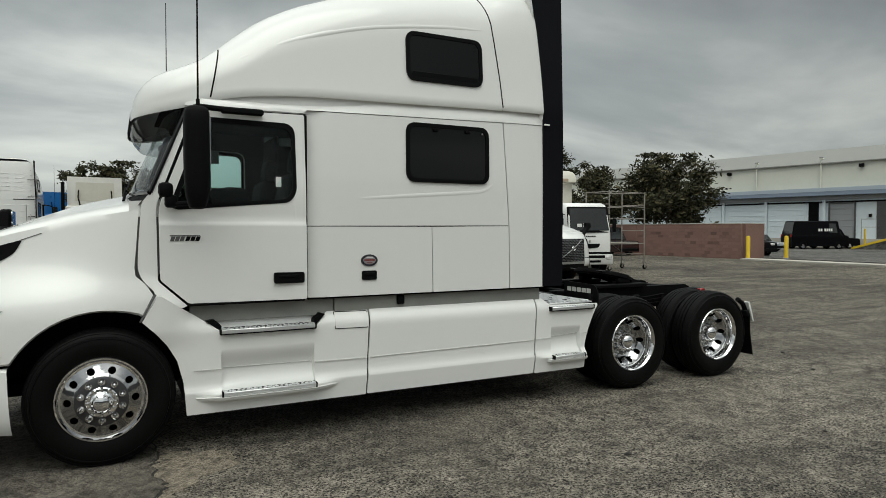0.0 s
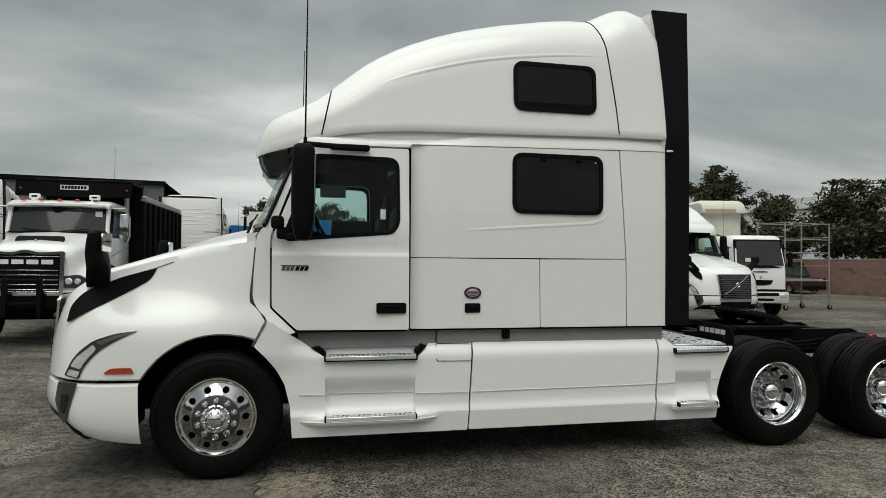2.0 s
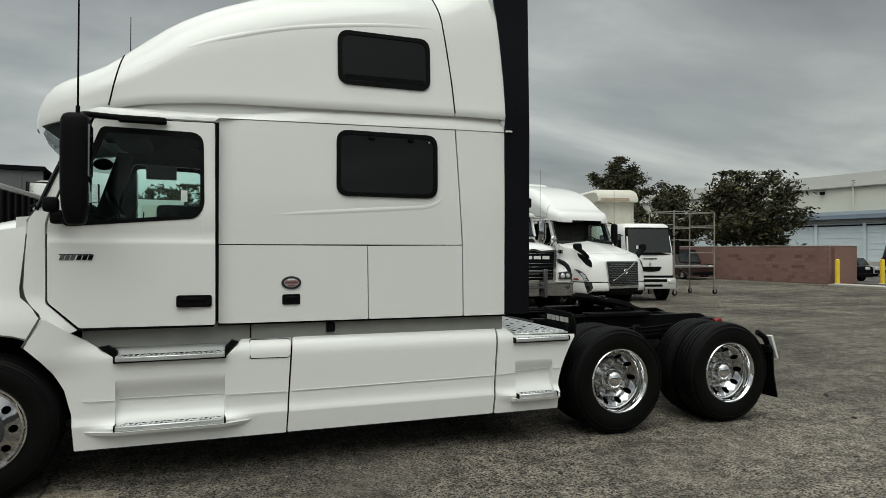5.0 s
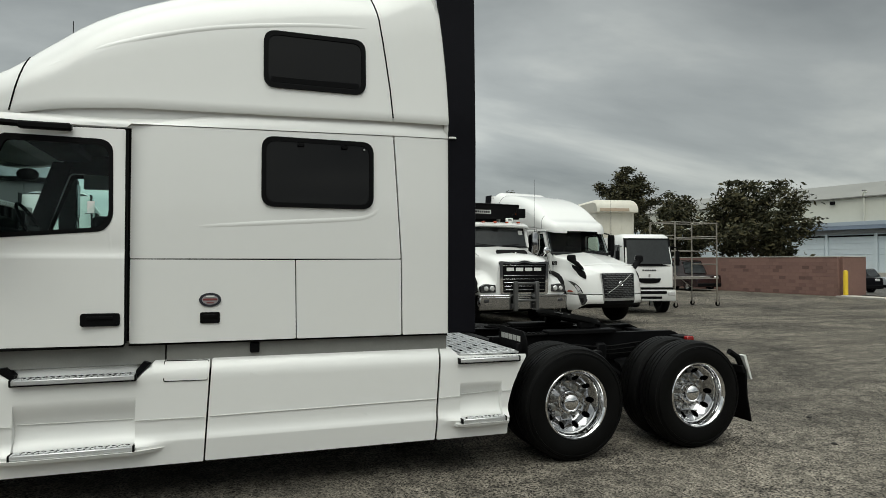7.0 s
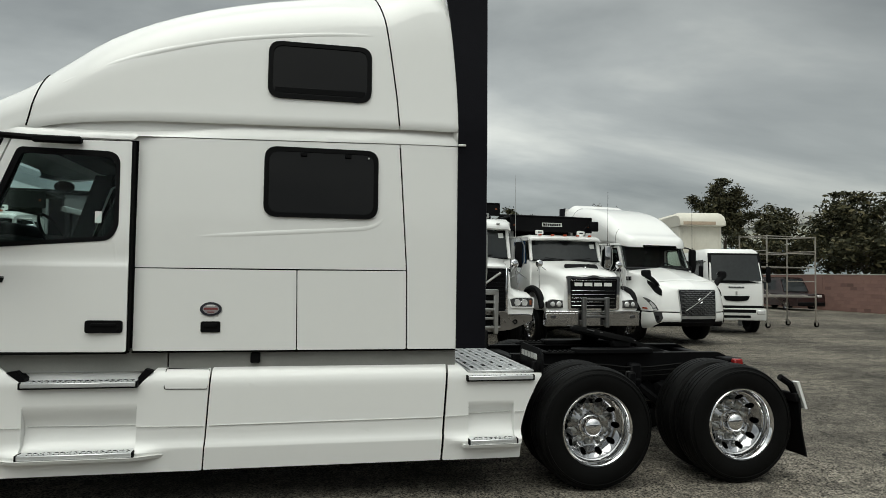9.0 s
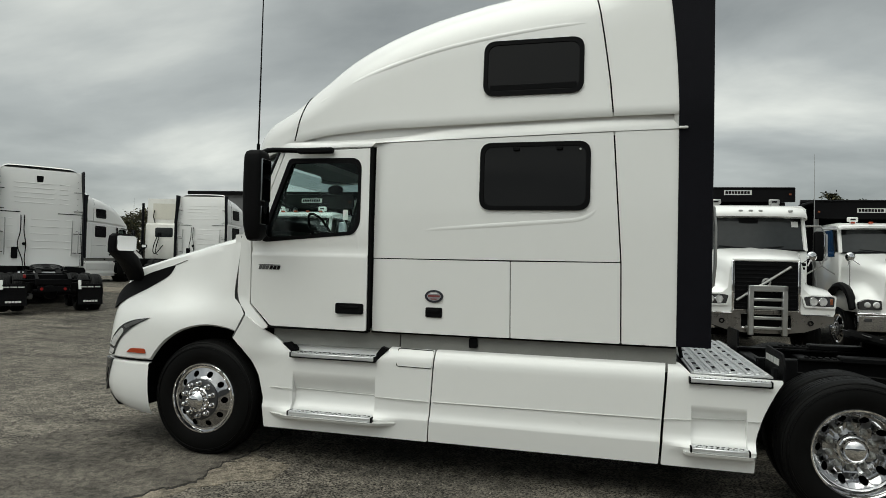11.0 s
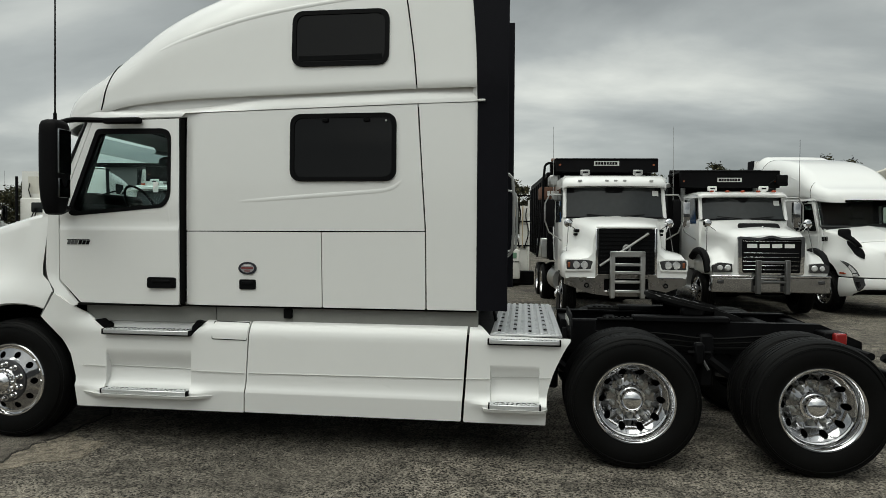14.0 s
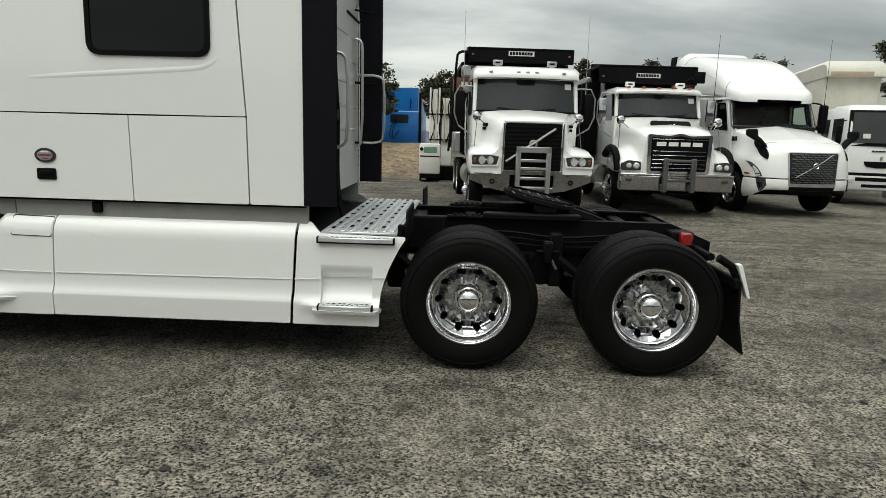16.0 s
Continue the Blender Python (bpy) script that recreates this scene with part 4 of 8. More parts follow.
    both("camera_pod", lambda: joined(box(0.395, 0.50, -0.075, 0.0, 2.01, 2.12, 0.03, 2), box(0.44, 0.53, -0.06, 0.02, 1.93, 2.03, 0.025, 2)), BLACK, T, "small black camera pod at the door's front")
    both("aerial", lambda: joined(rod((0.655, -0.29, 2.64), (0.66, -0.285, 4.35), 0.0075, 6, 0.004), rod((0.655, -0.29, 2.64), (0.655, -0.29, 2.72), 0.014, 8)), BLACK, T)
    # low fairings
    st = ((0.85, 1.61, 0.80),)
    def front_blend(x, z):
        k = (1 - step01(0.45, 0.85, x)) * step01(0.8, 1.0, z)
        return (1 - k) * fairing_y(x, min(z, 0.99 + 0.2 * (1 - k)), st) + k * (0.012 + 0.018 * step01(0.3, 0.6, x))
    front = rpoly([(0.585, 0.30, 0.01), (2.073, 0.30, 0.008), (2.114, 1.05, 0.008), (1.735, 1.05, 0.0), (1.62, 0.93, 0.01), (0.84, 0.955, 0.01), (0.395, 1.262, 0.03), (0.275, 1.06, 0.0), (0.37, 0.965, 0.0), (0.45, 0.865, 0.0), (0.52, 0.74, 0.0), (0.565, 0.56, 0.0)])
    both("step_fairing", lambda: panel(front, (), lambda x, z: front_blend(x, z), 0.02, sorted(steps(0.3, 2.1, 0.07) + [0.849, 0.852, 1.608, 1.611]), sorted(steps(0.3, 1.26, 0.03) + [0.453, 0.457, 0.47, 0.798, 0.803])), PAINT, T, "white step fairing with moulded footholds", 30)
    # Grey tubes put the shade of the fairing's creases into colour.
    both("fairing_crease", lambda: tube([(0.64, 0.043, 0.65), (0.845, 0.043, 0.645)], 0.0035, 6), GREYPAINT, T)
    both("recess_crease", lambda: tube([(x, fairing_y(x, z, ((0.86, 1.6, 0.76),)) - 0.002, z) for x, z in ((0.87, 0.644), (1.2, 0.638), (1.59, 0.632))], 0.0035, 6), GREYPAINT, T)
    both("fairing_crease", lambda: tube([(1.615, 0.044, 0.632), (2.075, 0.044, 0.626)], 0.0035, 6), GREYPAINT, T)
    both("filler_flap", lambda: panel(rpoly([(1.80, 0.905, 0.012), (2.098, 0.90, 0.012), (2.106, 1.035, 0.01), (1.80, 1.04, 0.012)]), (), lambda x, z: fairing_y(x, z) - 0.005, 0.02, (), steps(0.9, 1.05, 0.03)), PAINT, T)
    flap_line = rpoly([(1.797, 0.902, 0.012), (2.096, 0.897, 0.012), (2.103, 1.038, 0.01), (1.797, 1.043, 0.012)])
    both("flap_seam", lambda: tube([(x, fairing_y(x, z) - 0.002, z) for x, z in flap_line + flap_line[:1]], 0.0035, 6), SEAMDARK, T)
    tank = rpoly([(2.085, 0.305, 0.012), (3.874, 0.305, 0.012), (3.921, 1.06, 0.016), (2.128, 1.05, 0.016)])
    both("tank_fairing", lambda: panel(tank, (), lambda x, z: fairing_y(x, z) - 0.006, 0.02, steps(2.1, 3.9, 0.3), sorted(steps(0.3, 1.06, 0.04) + [0.465, 0.475, 0.5])), PAINT, T, "white tank side fairing", 30)
    # Crease shade of the tank and rear step fairings, again as grey tubes.
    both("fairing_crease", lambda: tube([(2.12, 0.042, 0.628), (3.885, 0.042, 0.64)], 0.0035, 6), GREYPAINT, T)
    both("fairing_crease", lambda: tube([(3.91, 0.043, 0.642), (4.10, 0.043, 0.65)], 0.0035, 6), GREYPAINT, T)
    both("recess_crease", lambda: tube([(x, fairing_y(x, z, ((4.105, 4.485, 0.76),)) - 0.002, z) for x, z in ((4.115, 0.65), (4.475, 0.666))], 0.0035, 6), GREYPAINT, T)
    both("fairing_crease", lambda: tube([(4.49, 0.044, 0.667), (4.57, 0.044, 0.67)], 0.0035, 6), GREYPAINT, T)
    sr = ((4.105, 4.485, 0.76),)
    rear_o = rpoly([(3.893, 0.30, 0.015), (4.535, 0.30, 0.01), (4.545, 0.55, 0.05), (4.59, 0.70, 0.05), (4.635, 0.80, 0.05), (4.685, 0.90, 0.05), (4.735, 0.975, 0.01), (4.10, 0.985, 0.0), (4.02, 1.06, 0.03), (3.94, 1.06, 0.02)])
    both("rear_step_fairing", lambda: panel(rear_o, (), lambda x, z: fairing_y(x, z, sr), 0.02, sorted(steps(3.9, 4.7, 0.08) + [4.104, 4.107, 4.483, 4.486]), sorted(steps(0.3, 1.06, 0.03) + [0.453, 0.457, 0.47, 0.758, 0.763])), PAINT, T, "white rear step fairing", 30)
    both("fairing_end", lambda: box(4.5, 4.53, 0.06, 0.16, 0.31, 0.62, 0.01), BLACK, T)
    both("step_tread", lambda: tread_bar(0.845, 1.612, 0.005, 0.24, 0.965), TREAD, T, "aluminium step tread")
    both("tread_insert", lambda: tread_insert(0.845, 1.612, 0.005, 0.13, 0.965), BLACK, T, "dark punched tread insert with end caps")
    both("tread_gasket", lambda: box(0.838, 1.619, 0.012, 0.24, 0.92, 0.955, 0.003), BLACK, T)
    both("step_tread", lambda: tread_bar(0.852, 1.608, -0.03, 0.17, 0.468), TREAD, T, "aluminium step tread")
    both("tread_insert", lambda: tread_insert(0.852, 1.608, -0.03, 0.1, 0.468), BLACK, T, "dark punched tread insert with end caps")
    both("tread_gasket", lambda: box(0.845, 1.615, -0.022, 0.17, 0.424, 0.458, 0.003), BLACK, T)
    both("step_tread", lambda: tread_bar(4.09, 4.64, 0.012, 0.20, 0.965), TREAD, T, "aluminium step tread")
    both("tread_insert", lambda: tread_insert(4.09, 4.64, 0.012, 0.15, 0.965), BLACK, T, "dark punched tread insert with end caps")
    both("tread_gasket", lambda: box(4.083, 4.647, 0.019, 0.2, 0.92, 0.955, 0.003), BLACK, T)
    both("step_tread", lambda: tread_bar(4.10, 4.49, -0.035, 0.14, 0.468), TREAD, T, "aluminium step tread")
    both("tread_insert", lambda: tread_insert(4.10, 4.49, -0.035, 0.1, 0.468), BLACK, T, "dark punched tread insert with end caps")
    both("tread_gasket", lambda: box(4.094, 4.496, -0.027, 0.14, 0.424, 0.458, 0.003), BLACK, T)
    for a, b in ((0.85, 1.61), (4.1, 4.49)):
        c = 0.2 if a < 2 else 0.06
        both("step_ledge", lambda: loft([[(x, y, 0.432), (x, y + 0.012, 0.408), (x, 0.09, 0.40), (x, 0.09, 0.43)] for x, y in ((a - c, 0.03), (a - 0.04, -0.035), (a, -0.046), (b, -0.046), (b + 0.03, -0.035), (b + c, 0.03))]), PAINT, T)
    both("step_recess", lambda: box(0.80, 1.70, 0.15, 0.18, 0.9, 1.16, 0.005), PAINT, T)
    both("step_cheek", lambda: panel([(0.735, 1.035), (0.85, 0.945), (0.855, 0.99), (0.80, 1.045)], (), 0.06, 0.1), BLACK, T)
    both("step_cheek", lambda: panel([(1.612, 0.935), (1.71, 1.035), (1.66, 1.05), (1.612, 0.99)], (), 0.06, 0.1), BLACK, T)
    both("sill_panel", lambda: joined(box(0.62, 1.80, 0.12, 0.15, 1.02, 1.2, 0.004), box(1.81, 4.0, 0.11, 0.15, 0.98, 1.2, 0.004)), SILLGREY, T, "recessed sill under the door, greyed for its shade")
    # Black strips draw the shadow along the sill's top edge.
    both("sill_gasket", lambda: joined(box(0.60, 1.53, 0.03, 0.12, 1.163, 1.180, 0.003), box(1.56, 3.99, 0.06, 0.11, 1.166, 1.180, 0.003)), SEAMDARK, T)
    both("sill_latch", lambda: box(2.40, 2.47, 0.08, 0.12, 1.08, 1.16, 0.008), BLACK, T)
    both("step_back", lambda: box(0.78, 1.72, 0.225, 0.245, 0.93, 1.14, 0.004), PAINT, T)
    # rear of the cab
    cap_edge = roof_section(0, 2.93, 4.21, 0.025)

    def wall_x(z):
        return 3.985 if z < 2.8 else smooth_table(CAP_X, z, 0.05) - 0.008

    def wall_y(z):
        return 0.07 if z < 2.95 else lerp_table([(q[1], q[0]) for q in cap_edge[2:-3]], z) + 0.004
    rows = []
    for z in (1.18, 2.0, 2.8, 2.96, 3.2, 3.5, 3.75, 3.95, 4.08, 4.15):
        a, b = wall_y(z), 2 * YC - wall_y(z)
        rows.append([(wall_x(z), a, z), (wall_x(z), b, z), (wall_x(z) - 0.03, b - 0.02, z), (wall_x(z) - 0.03, a + 0.02, z)])
    part("cab_rear_wall", loft(rows), PAINT, T)
    ribs = []
    for z in (1.72, 1.94, 2.16, 2.38, 2.6, 3.1, 3.25, 3.4, 3.55, 3.7):
        for y0, y1 in ((0.25, 0.55), (1.0, 1.75), (1.9, 2.2)) if z < 2.8 else ((0.55, 1.6), (1.75, 2.0)):
            ribs.append(box(wall_x(z) - 0.004, wall_x(z) + 0.007, y0, y1, z, z + 0.022, 0.004))
    split("rear_wall_rib", ribs, PAINT, T)
    split("rear_wall_band", [box(3.975, 3.998, y0, y1, 2.80, 2.825, 0.004) for y0, y1 in ((0.08, 0.72), (1.7, 2 * YC - 0.08))], BLACK, T)
    tagged(part("wall_rivet", joined(*[rod((wall_x(z), y, z), (wall_x(z) + 0.008, y, z), 0.012, 6) for z in (2.95, 3.12, 3.3, 3.48, 3.66, 3.84) for y in (0.2, 2 * YC - 0.2)]), GUNMETAL, T), kind="stuff")

    def extender():
        rings = []
        for z in (1.185, 2.0, 2.8, 2.9, 3.1, 3.3, 3.5, 3.7, 3.85, 3.95, 4.05, 4.12, 4.17):
            yr = 0.035 + (0.0 if z < 2.8 else 0.035 * (z - 2.8))
            yf = 0.035 if z < 2.85 else min(lerp_table([(q[1], q[0]) for q in cap_edge[2:-3]], z) - 0.012, 0.075)
            xf = smooth_table(CAP_X, z, 0.05) - 0.006
            rings.append([(xf, yf, z), (4.225, yr - 0.012, z), (4.232, yr, z), (4.225, yr + 0.018, z), (xf, yf + 0.03, z)])
        return loft(rings)
    lip = moved(panel(rpoly([(0.1, 3.6, 0.0), (2 * YC - 0.1, 3.6, 0.0), (2 * YC - 0.1, 4.15, 0.05), (0.1, 4.15, 0.05)]), (), 0.0, 0.015, (), steps(3.6, 4.15, 0.11)), Matrix.Rotation(radians(90), 4, "Z"))
    for v in lip.verts:
        v.co.x += wall_x(v.co.z) - 0.012
    part("roof_lip", lip, PAINT, T, "upright white lip across the roof's rear edge")
    both("side_extender", extender, EXTENDER, T, "black rubber-edged side extender")
    for zz in (1.6, 2.2, 2.9, 3.5):
        both("extender_stay", lambda: tube([(3.99, 0.3, zz), (4.15, 0.08, zz)], 0.012, 6), BLACK, T)
    both("grab_rail", lambda: joined(tube([(4.0, 0.22, 1.60), (4.22, 0.2, 1.60), (4.275, 0.2, 1.66), (4.275, 0.2, 2.22), (4.22, 0.2, 2.28), (4.0, 0.22, 2.28)], 0.013, 8, 1), tube([(4.0, 0.34, 2.62), (4.06, 0.34, 2.6), (4.07, 0.34, 2.5), (4.07, 0.34, 1.62), (4.0, 0.34, 1.52)], 0.014, 8, 1)), STEEL, T, "stainless grab rail behind the cab")
    both("latch_tab", lambda: box(3.985, 4.05, 0.012, 0.03, 2.815, 2.832, 0.004), PAPER, T)
    # cab inside
    part("cab_floor", box(0.3, 3.9, 0.15, 2 * YC - 0.15, 1.2, 1.28, 0.01), INTERIOR, T)
    part("dashboard", joined(box(0.22, 0.72, 0.2, 2 * YC - 0.2, 1.55, 2.03, 0.08, 3), box(0.3, 0.62, 0.25, 1.0, 1.95, 2.13, 0.07, 3)), INTERIOR, T)
    part("steering_wheel", moved(joined(lathe([(0.205, 0), (0.215, -0.014), (0.23, 0), (0.215, 0.014), (0.205, 0)], 32), box(-0.2, 0.2, -0.01, 0.012, -0.03, 0.03, 0.01), rod((0, 0, 0), (0, 0.2, 0), 0.03, 8)), pose(0.82, 0.62, 2.02, 0, 0, 90) @ pose(0, 0, 0, -28, 0, 0)), BLACK, T)
    for ys in (0.62, 2 * YC - 0.62):
        part("cab_seat", joined(box(1.02, 1.5, ys - 0.26, ys + 0.26, 1.55, 1.72, 0.06, 3), moved(box(-0.09, 0.07, -0.26, 0.26, 0, 0.62, 0.06, 3), pose(1.5, ys, 1.66, 0, 8, 0)), moved(box(-0.06, 0.05, -0.15, 0.15, 0, 0.22, 0.04, 3), pose(1.6, ys, 2.29, 0, 8, 0)), box(1.1, 1.45, ys - 0.18, ys + 0.18, 1.27, 1.56, 0.03)), INTERIOR, T, "dark cloth cab seat")
    part("swivelled_backrest", moved(box(-0.23, 0.23, -0.07, 0.06, 0, 0.56, 0.05, 3), pose(1.21, 2.0, 1.66, -6, 0, 0)), INTERIOR, T, "dark cloth backrest of the passenger seat")
    part("cab_bulkhead", joined(box(1.66, 1.70, 0.12, 0.75, 1.28, 2.78, 0.02), box(1.66, 1.70, 2 * YC - 0.75, 2 * YC - 0.12, 1.28, 2.78, 0.02), box(2.2, 2.24, 0.12, 2 * YC - 0.12, 1.28, 2.78, 0.02)), INTERIOR, T)
    both("pillar_trim", lambda: panel([(0.31, 1.9), (0.50, 1.9), (0.77, 2.76), (0.60, 2.76)], (), lambda x, z: 0.16 + 0.06 * max(0, z - 2.0), 0.03, (), steps(1.9, 2.76, 0.2)), INTERIOR, T)
    part("inside_mirror", panel([(0.57 + 0.085 * math.cos(a), 2.54 + 0.052 * math.sin(a)) for a in (2 * math.pi * k / 24 for k in range(24))], (), 1.45, 0.03), INTERIOR, T, "small oval mirror behind the windscreen")
    part("cab_headliner", box(0.62, 3.9, 0.14, 2 * YC - 0.14, 2.84, 2.87, 0.01), INTERIOR, T)
    part("roof_console", box(0.64, 0.95, 0.25, 2 * YC - 0.25, 2.76, 2.85, 0.03, 2), INTERIOR, T)
    split("inside_visor", [box(0.86, 1.16, 2 * YC - 0.17, 2 * YC - 0.15, 2.50, 2.68, 0.02)], INTERIORPALE, T)
    part("window_label", box(1.29, 1.335, 0.03, 0.032, 2.115, 2.20, 0), PAPER, T, "small white paper label inside the door glass")
    # running gear
    for x in (0,):
        wheel(T, x, -0.005)
        wheel(T, x, 2 * YC + 0.005, far=True)
    for x in (5.196, 6.536):
        wheel(T, x, 0.0, kind="rear", dual=True)
        wheel(T, x, 2 * YC, far=True, kind="rear", dual=True)
    part("underbody", joined(box(-1.0, 0.62, 0.62, 1.82, 0.45, 1.25, 0.05), box(0.7, 4.45, 0.16, 2.28, 0.31, 0.98, 0.06), box(0.6, 0.64, 0.1, 2.3, 0.32, 1.1, 0.01)), FRAME, T)
    both("wheel_liner", lambda: loft([[(0.665 * math.cos(a), y, 0.51 + 0.665 * math.sin(a)) for a in (math.pi * k / 16 * 1.12 - 0.19 for k in range(17))] for y in (0.06, 0.62)], closed=False), BLACK, T)
    both("fender_gap", lambda: tube([(0.262, 0.03, 1.06), (0.372, 0.028, 1.268)], 0.008, 6), GUNMETAL, T)
    part("front_axle", joined(rod((0, 0.3, 0.48), (0, 2.14, 0.48), 0.06, 10), box(-0.7, 0.7, 0.62, 0.72, 0.55, 0.62, 0.01), box(-0.7, 0.7, 1.72, 1.82, 0.55, 0.62, 0.01)), FRAME, T)
    for y in (0.80, 1.56):
        rail = loft([[(4.69, y + a, 0.77 + b * 0.27) for a, b in ((0, 0), (0.08, 0), (0.08, 0.05), (0.012, 0.05), (0.012, 0.95), (0.08, 0.95), (0.08, 1), (0, 1))], [(6.85, y + a, 0.77 + b * 0.27) for a, b in ((0, 0), (0.08, 0), (0.08, 0.05), (0.012, 0.05), (0.012, 0.95), (0.08, 0.95), (0.08, 1), (0, 1))], [(7.18, y + a, 0.74 + b * 0.16) for a, b in ((0, 0), (0.08, 0), (0.08, 0.05), (0.012, 0.05), (0.012, 0.95), (0.08, 0.95), (0.08, 1), (0, 1))]])
        if y > 1:
            rail.transform(Matrix.Translation((0, 2 * y + 0.08, 0)) @ Matrix.Diagonal((1, -1, 1, 1)))
        part("frame_rail", rail, FRAME, T, "black steel frame rail", 25)
    for x in (4.75, 5.2, 5.86, 6.53, 6.85):
        part("cross_member", box(x - 0.05, x + 0.05, 0.81, 1.63, 0.80, 1.0, 0.01), FRAME, T)
    part("rear_cross_member", box(7.12, 7.18, 0.8, 1.64, 0.74, 0.89, 0.01), FRAME, T)
    for x in (5.196, 6.536):
        part("drive_axle", joined(rod((x, 0.3, 0.51), (x, 2.14, 0.51), 0.075, 12), moved(lathe([(0.02, -0.2), (0.16, -0.12), (0.2, 0), (0.16, 0.12), (0.02, 0.2)], 16), pose(x, YC, 0.51, 0, 0, 90))), FRAME, T)
        for y in (0.66, 1.78):
            part("air_spring", moved(lathe([(0.02, -0.15), (0.1, -0.15), (0.13, -0.1), (0.11, -0.02), (0.13, 0.06), (0.12, 0.12), (0.02, 0.13)], 16), pose(x + 0.36, y, 0.66, 90, 0, 0)), RUBBER, T)
            part("shock_absorber", rod((x - 0.3, y, 0.42), (x - 0.18, y + 0.02, 0.92), 0.035, 8), FRAME, T)
            part("spring_beam", tube([(x - 0.62, y + 0.02, 0.74), (x - 0.3, y, 0.5), (x, y, 0.40), (x + 0.4, y, 0.46)], 0.04, 6, 1), FRAME, T)
    split("hanger_bracket", [box(4.52, 4.66, 0.66, 0.80, 0.45, 0.95, 0.02), box(5.84, 5.96, 0.68, 0.80, 0.5, 0.95, 0.02)], FRAME, T)
    part("axle_bracket", joined(box(5.79, 5.87, 0.62, 0.68, 0.70, 0.88, 0.015), rod((5.74, 0.65, 0.80), (5.92, 0.65, 0.80), 0.015, 8)), FRAME, T)
    split("air_line", [tube([(4.75, 0.74 + 0.03 * k, 0.98 - 0.05 * k), (5.1, 0.70 + 0.02 * k, 0.93 - 0.04 * k), (5.5, 0.73, 0.95 - 0.05 * k), (5.9, 0.69 + 0.02 * k, 0.90 - 0.04 * k), (6.4, 0.73, 0.94 - 0.05 * k)], 0.011, 6, 2) for k in range(3)], RUBBER, T)
    split("torque_rod", [tube([(x - 0.55, 0.72, 0.62), (x - 0.05, 0.72, 0.56)], 0.028, 8) for x in (5.196, 6.536)], GUNMETAL, T)
    split("levelling_valve", [joined(box(5.80, 5.87, 0.66, 0.72, 0.78, 0.88, 0.01), rod((5.83, 0.66, 0.8), (5.9, 0.62, 0.66), 0.012, 6))], GUNMETAL, T)
    split("brake_chamber", [moved(lathe([(0.001, -0.09), (0.07, -0.085), (0.085, -0.05), (0.085, 0.05), (0.07, 0.085), (0.001, 0.09)], 16), pose(x + 0.24, 0.72, 0.42, 0, 0, 90)) for x in (5.196, 6.536)], GUNMETAL, T)
    part("drive_shaft", rod((4.4, YC, 0.72), (6.4, YC, 0.52), 0.06, 12), FRAME, T)
    split("air_tank", [rod((5.80, 0.78, 0.62), (5.80, 1.66, 0.62), 0.13, 18), rod((6.06, 0.82, 0.66), (6.06, 1.62, 0.66), 0.11, 18)], FRAME, T)
    # fifth wheel
    rim = []
    for k in range(40):
        a = math.pi * (k + 0.5) / 20                # the throat opens to the rear, along +x
        rim.append((0.33 * math.cos(a), 0.42 * math.sin(a)))
    outline = [q for q in rim if abs(q[1]) > 0.07 or q[0] < 0]
    gap = min(range(len(outline)), key=lambda k: (outline[k][0] < 0.2, abs(outline[k][1]), -outline[k][1]))
    outline = outline[gap:] + outline[:gap]
    if outline[0][1] < 0:
        outline.reverse()
    outline += [(0.1, -0.05), (0.02, -0.04), (0.02, 0.04), (0.1, 0.05)]
    tilt = Matrix.Translation((5.81, YC, 1.19)) @ Matrix.Rotation(radians(12.5), 4, "Y")
    plate = moved(panel(outline, (), 0.0, 0.03), tilt @ Matrix.Rotation(radians(-90), 4, "X"))
    part("fifth_wheel", plate, GREASE, T, "greasy black fifth wheel coupling plate", 25)
    ribs = [box(-0.27 + 0.09 * k, -0.255 + 0.09 * k, s * 0.1 if s > 0 else -0.34, 0.34 if s > 0 else s * 0.1, -0.004, 0.004, 0.002) for k in range(6) for s in (-1, 1)]
    split("plate_groove", [moved(q, tilt) for q in ribs], GUNMETAL, T)
    part("plate_skirt", moved(lathe([(0.3, -0.02), (0.31, 0.05), (0.28, 0.06)], 28), tilt @ Matrix.Rotation(radians(-90), 4, "X") @ Matrix.Diagonal((1, 1, 1.25, 1))), GREASE, T)
    split("plate_ramp", [loft([[(x, s * 0.24 + YC + d, z) for d, z in ((-0.07, z0), (0.07, z0), (0.07, z0 - 0.05), (-0.07, z0 - 0.05))] for x, z0 in ((6.02, 1.14), (6.22, 1.08), (6.36, 1.03))]) for s in (-1, 1)], GREASE, T)
    split("fifth_wheel_base", [joined(box(5.3, 6.1, 0.72, 0.86, 1.04, 1.09, 0.01), box(5.72, 5.92, 0.82, 0.9, 1.08, 1.17, 0.02)), joined(box(5.3, 6.1, 1.58, 1.72, 1.04, 1.09, 0.01), box(5.72, 5.92, 1.54, 1.62, 1.08, 1.17, 0.02))], FRAME, T)
    for y in (0.75, 1.62):
        part("slide_rack", joined(box(5.0, 5.8, y, y + 0.07, 1.04, 1.062, 0.006), *[box(5.05 + i * 0.05, 5.08 + i * 0.05, y + 0.01, y + 0.06, 1.06, 1.075, 0.004) for i in range(14)]), GREASE, T)
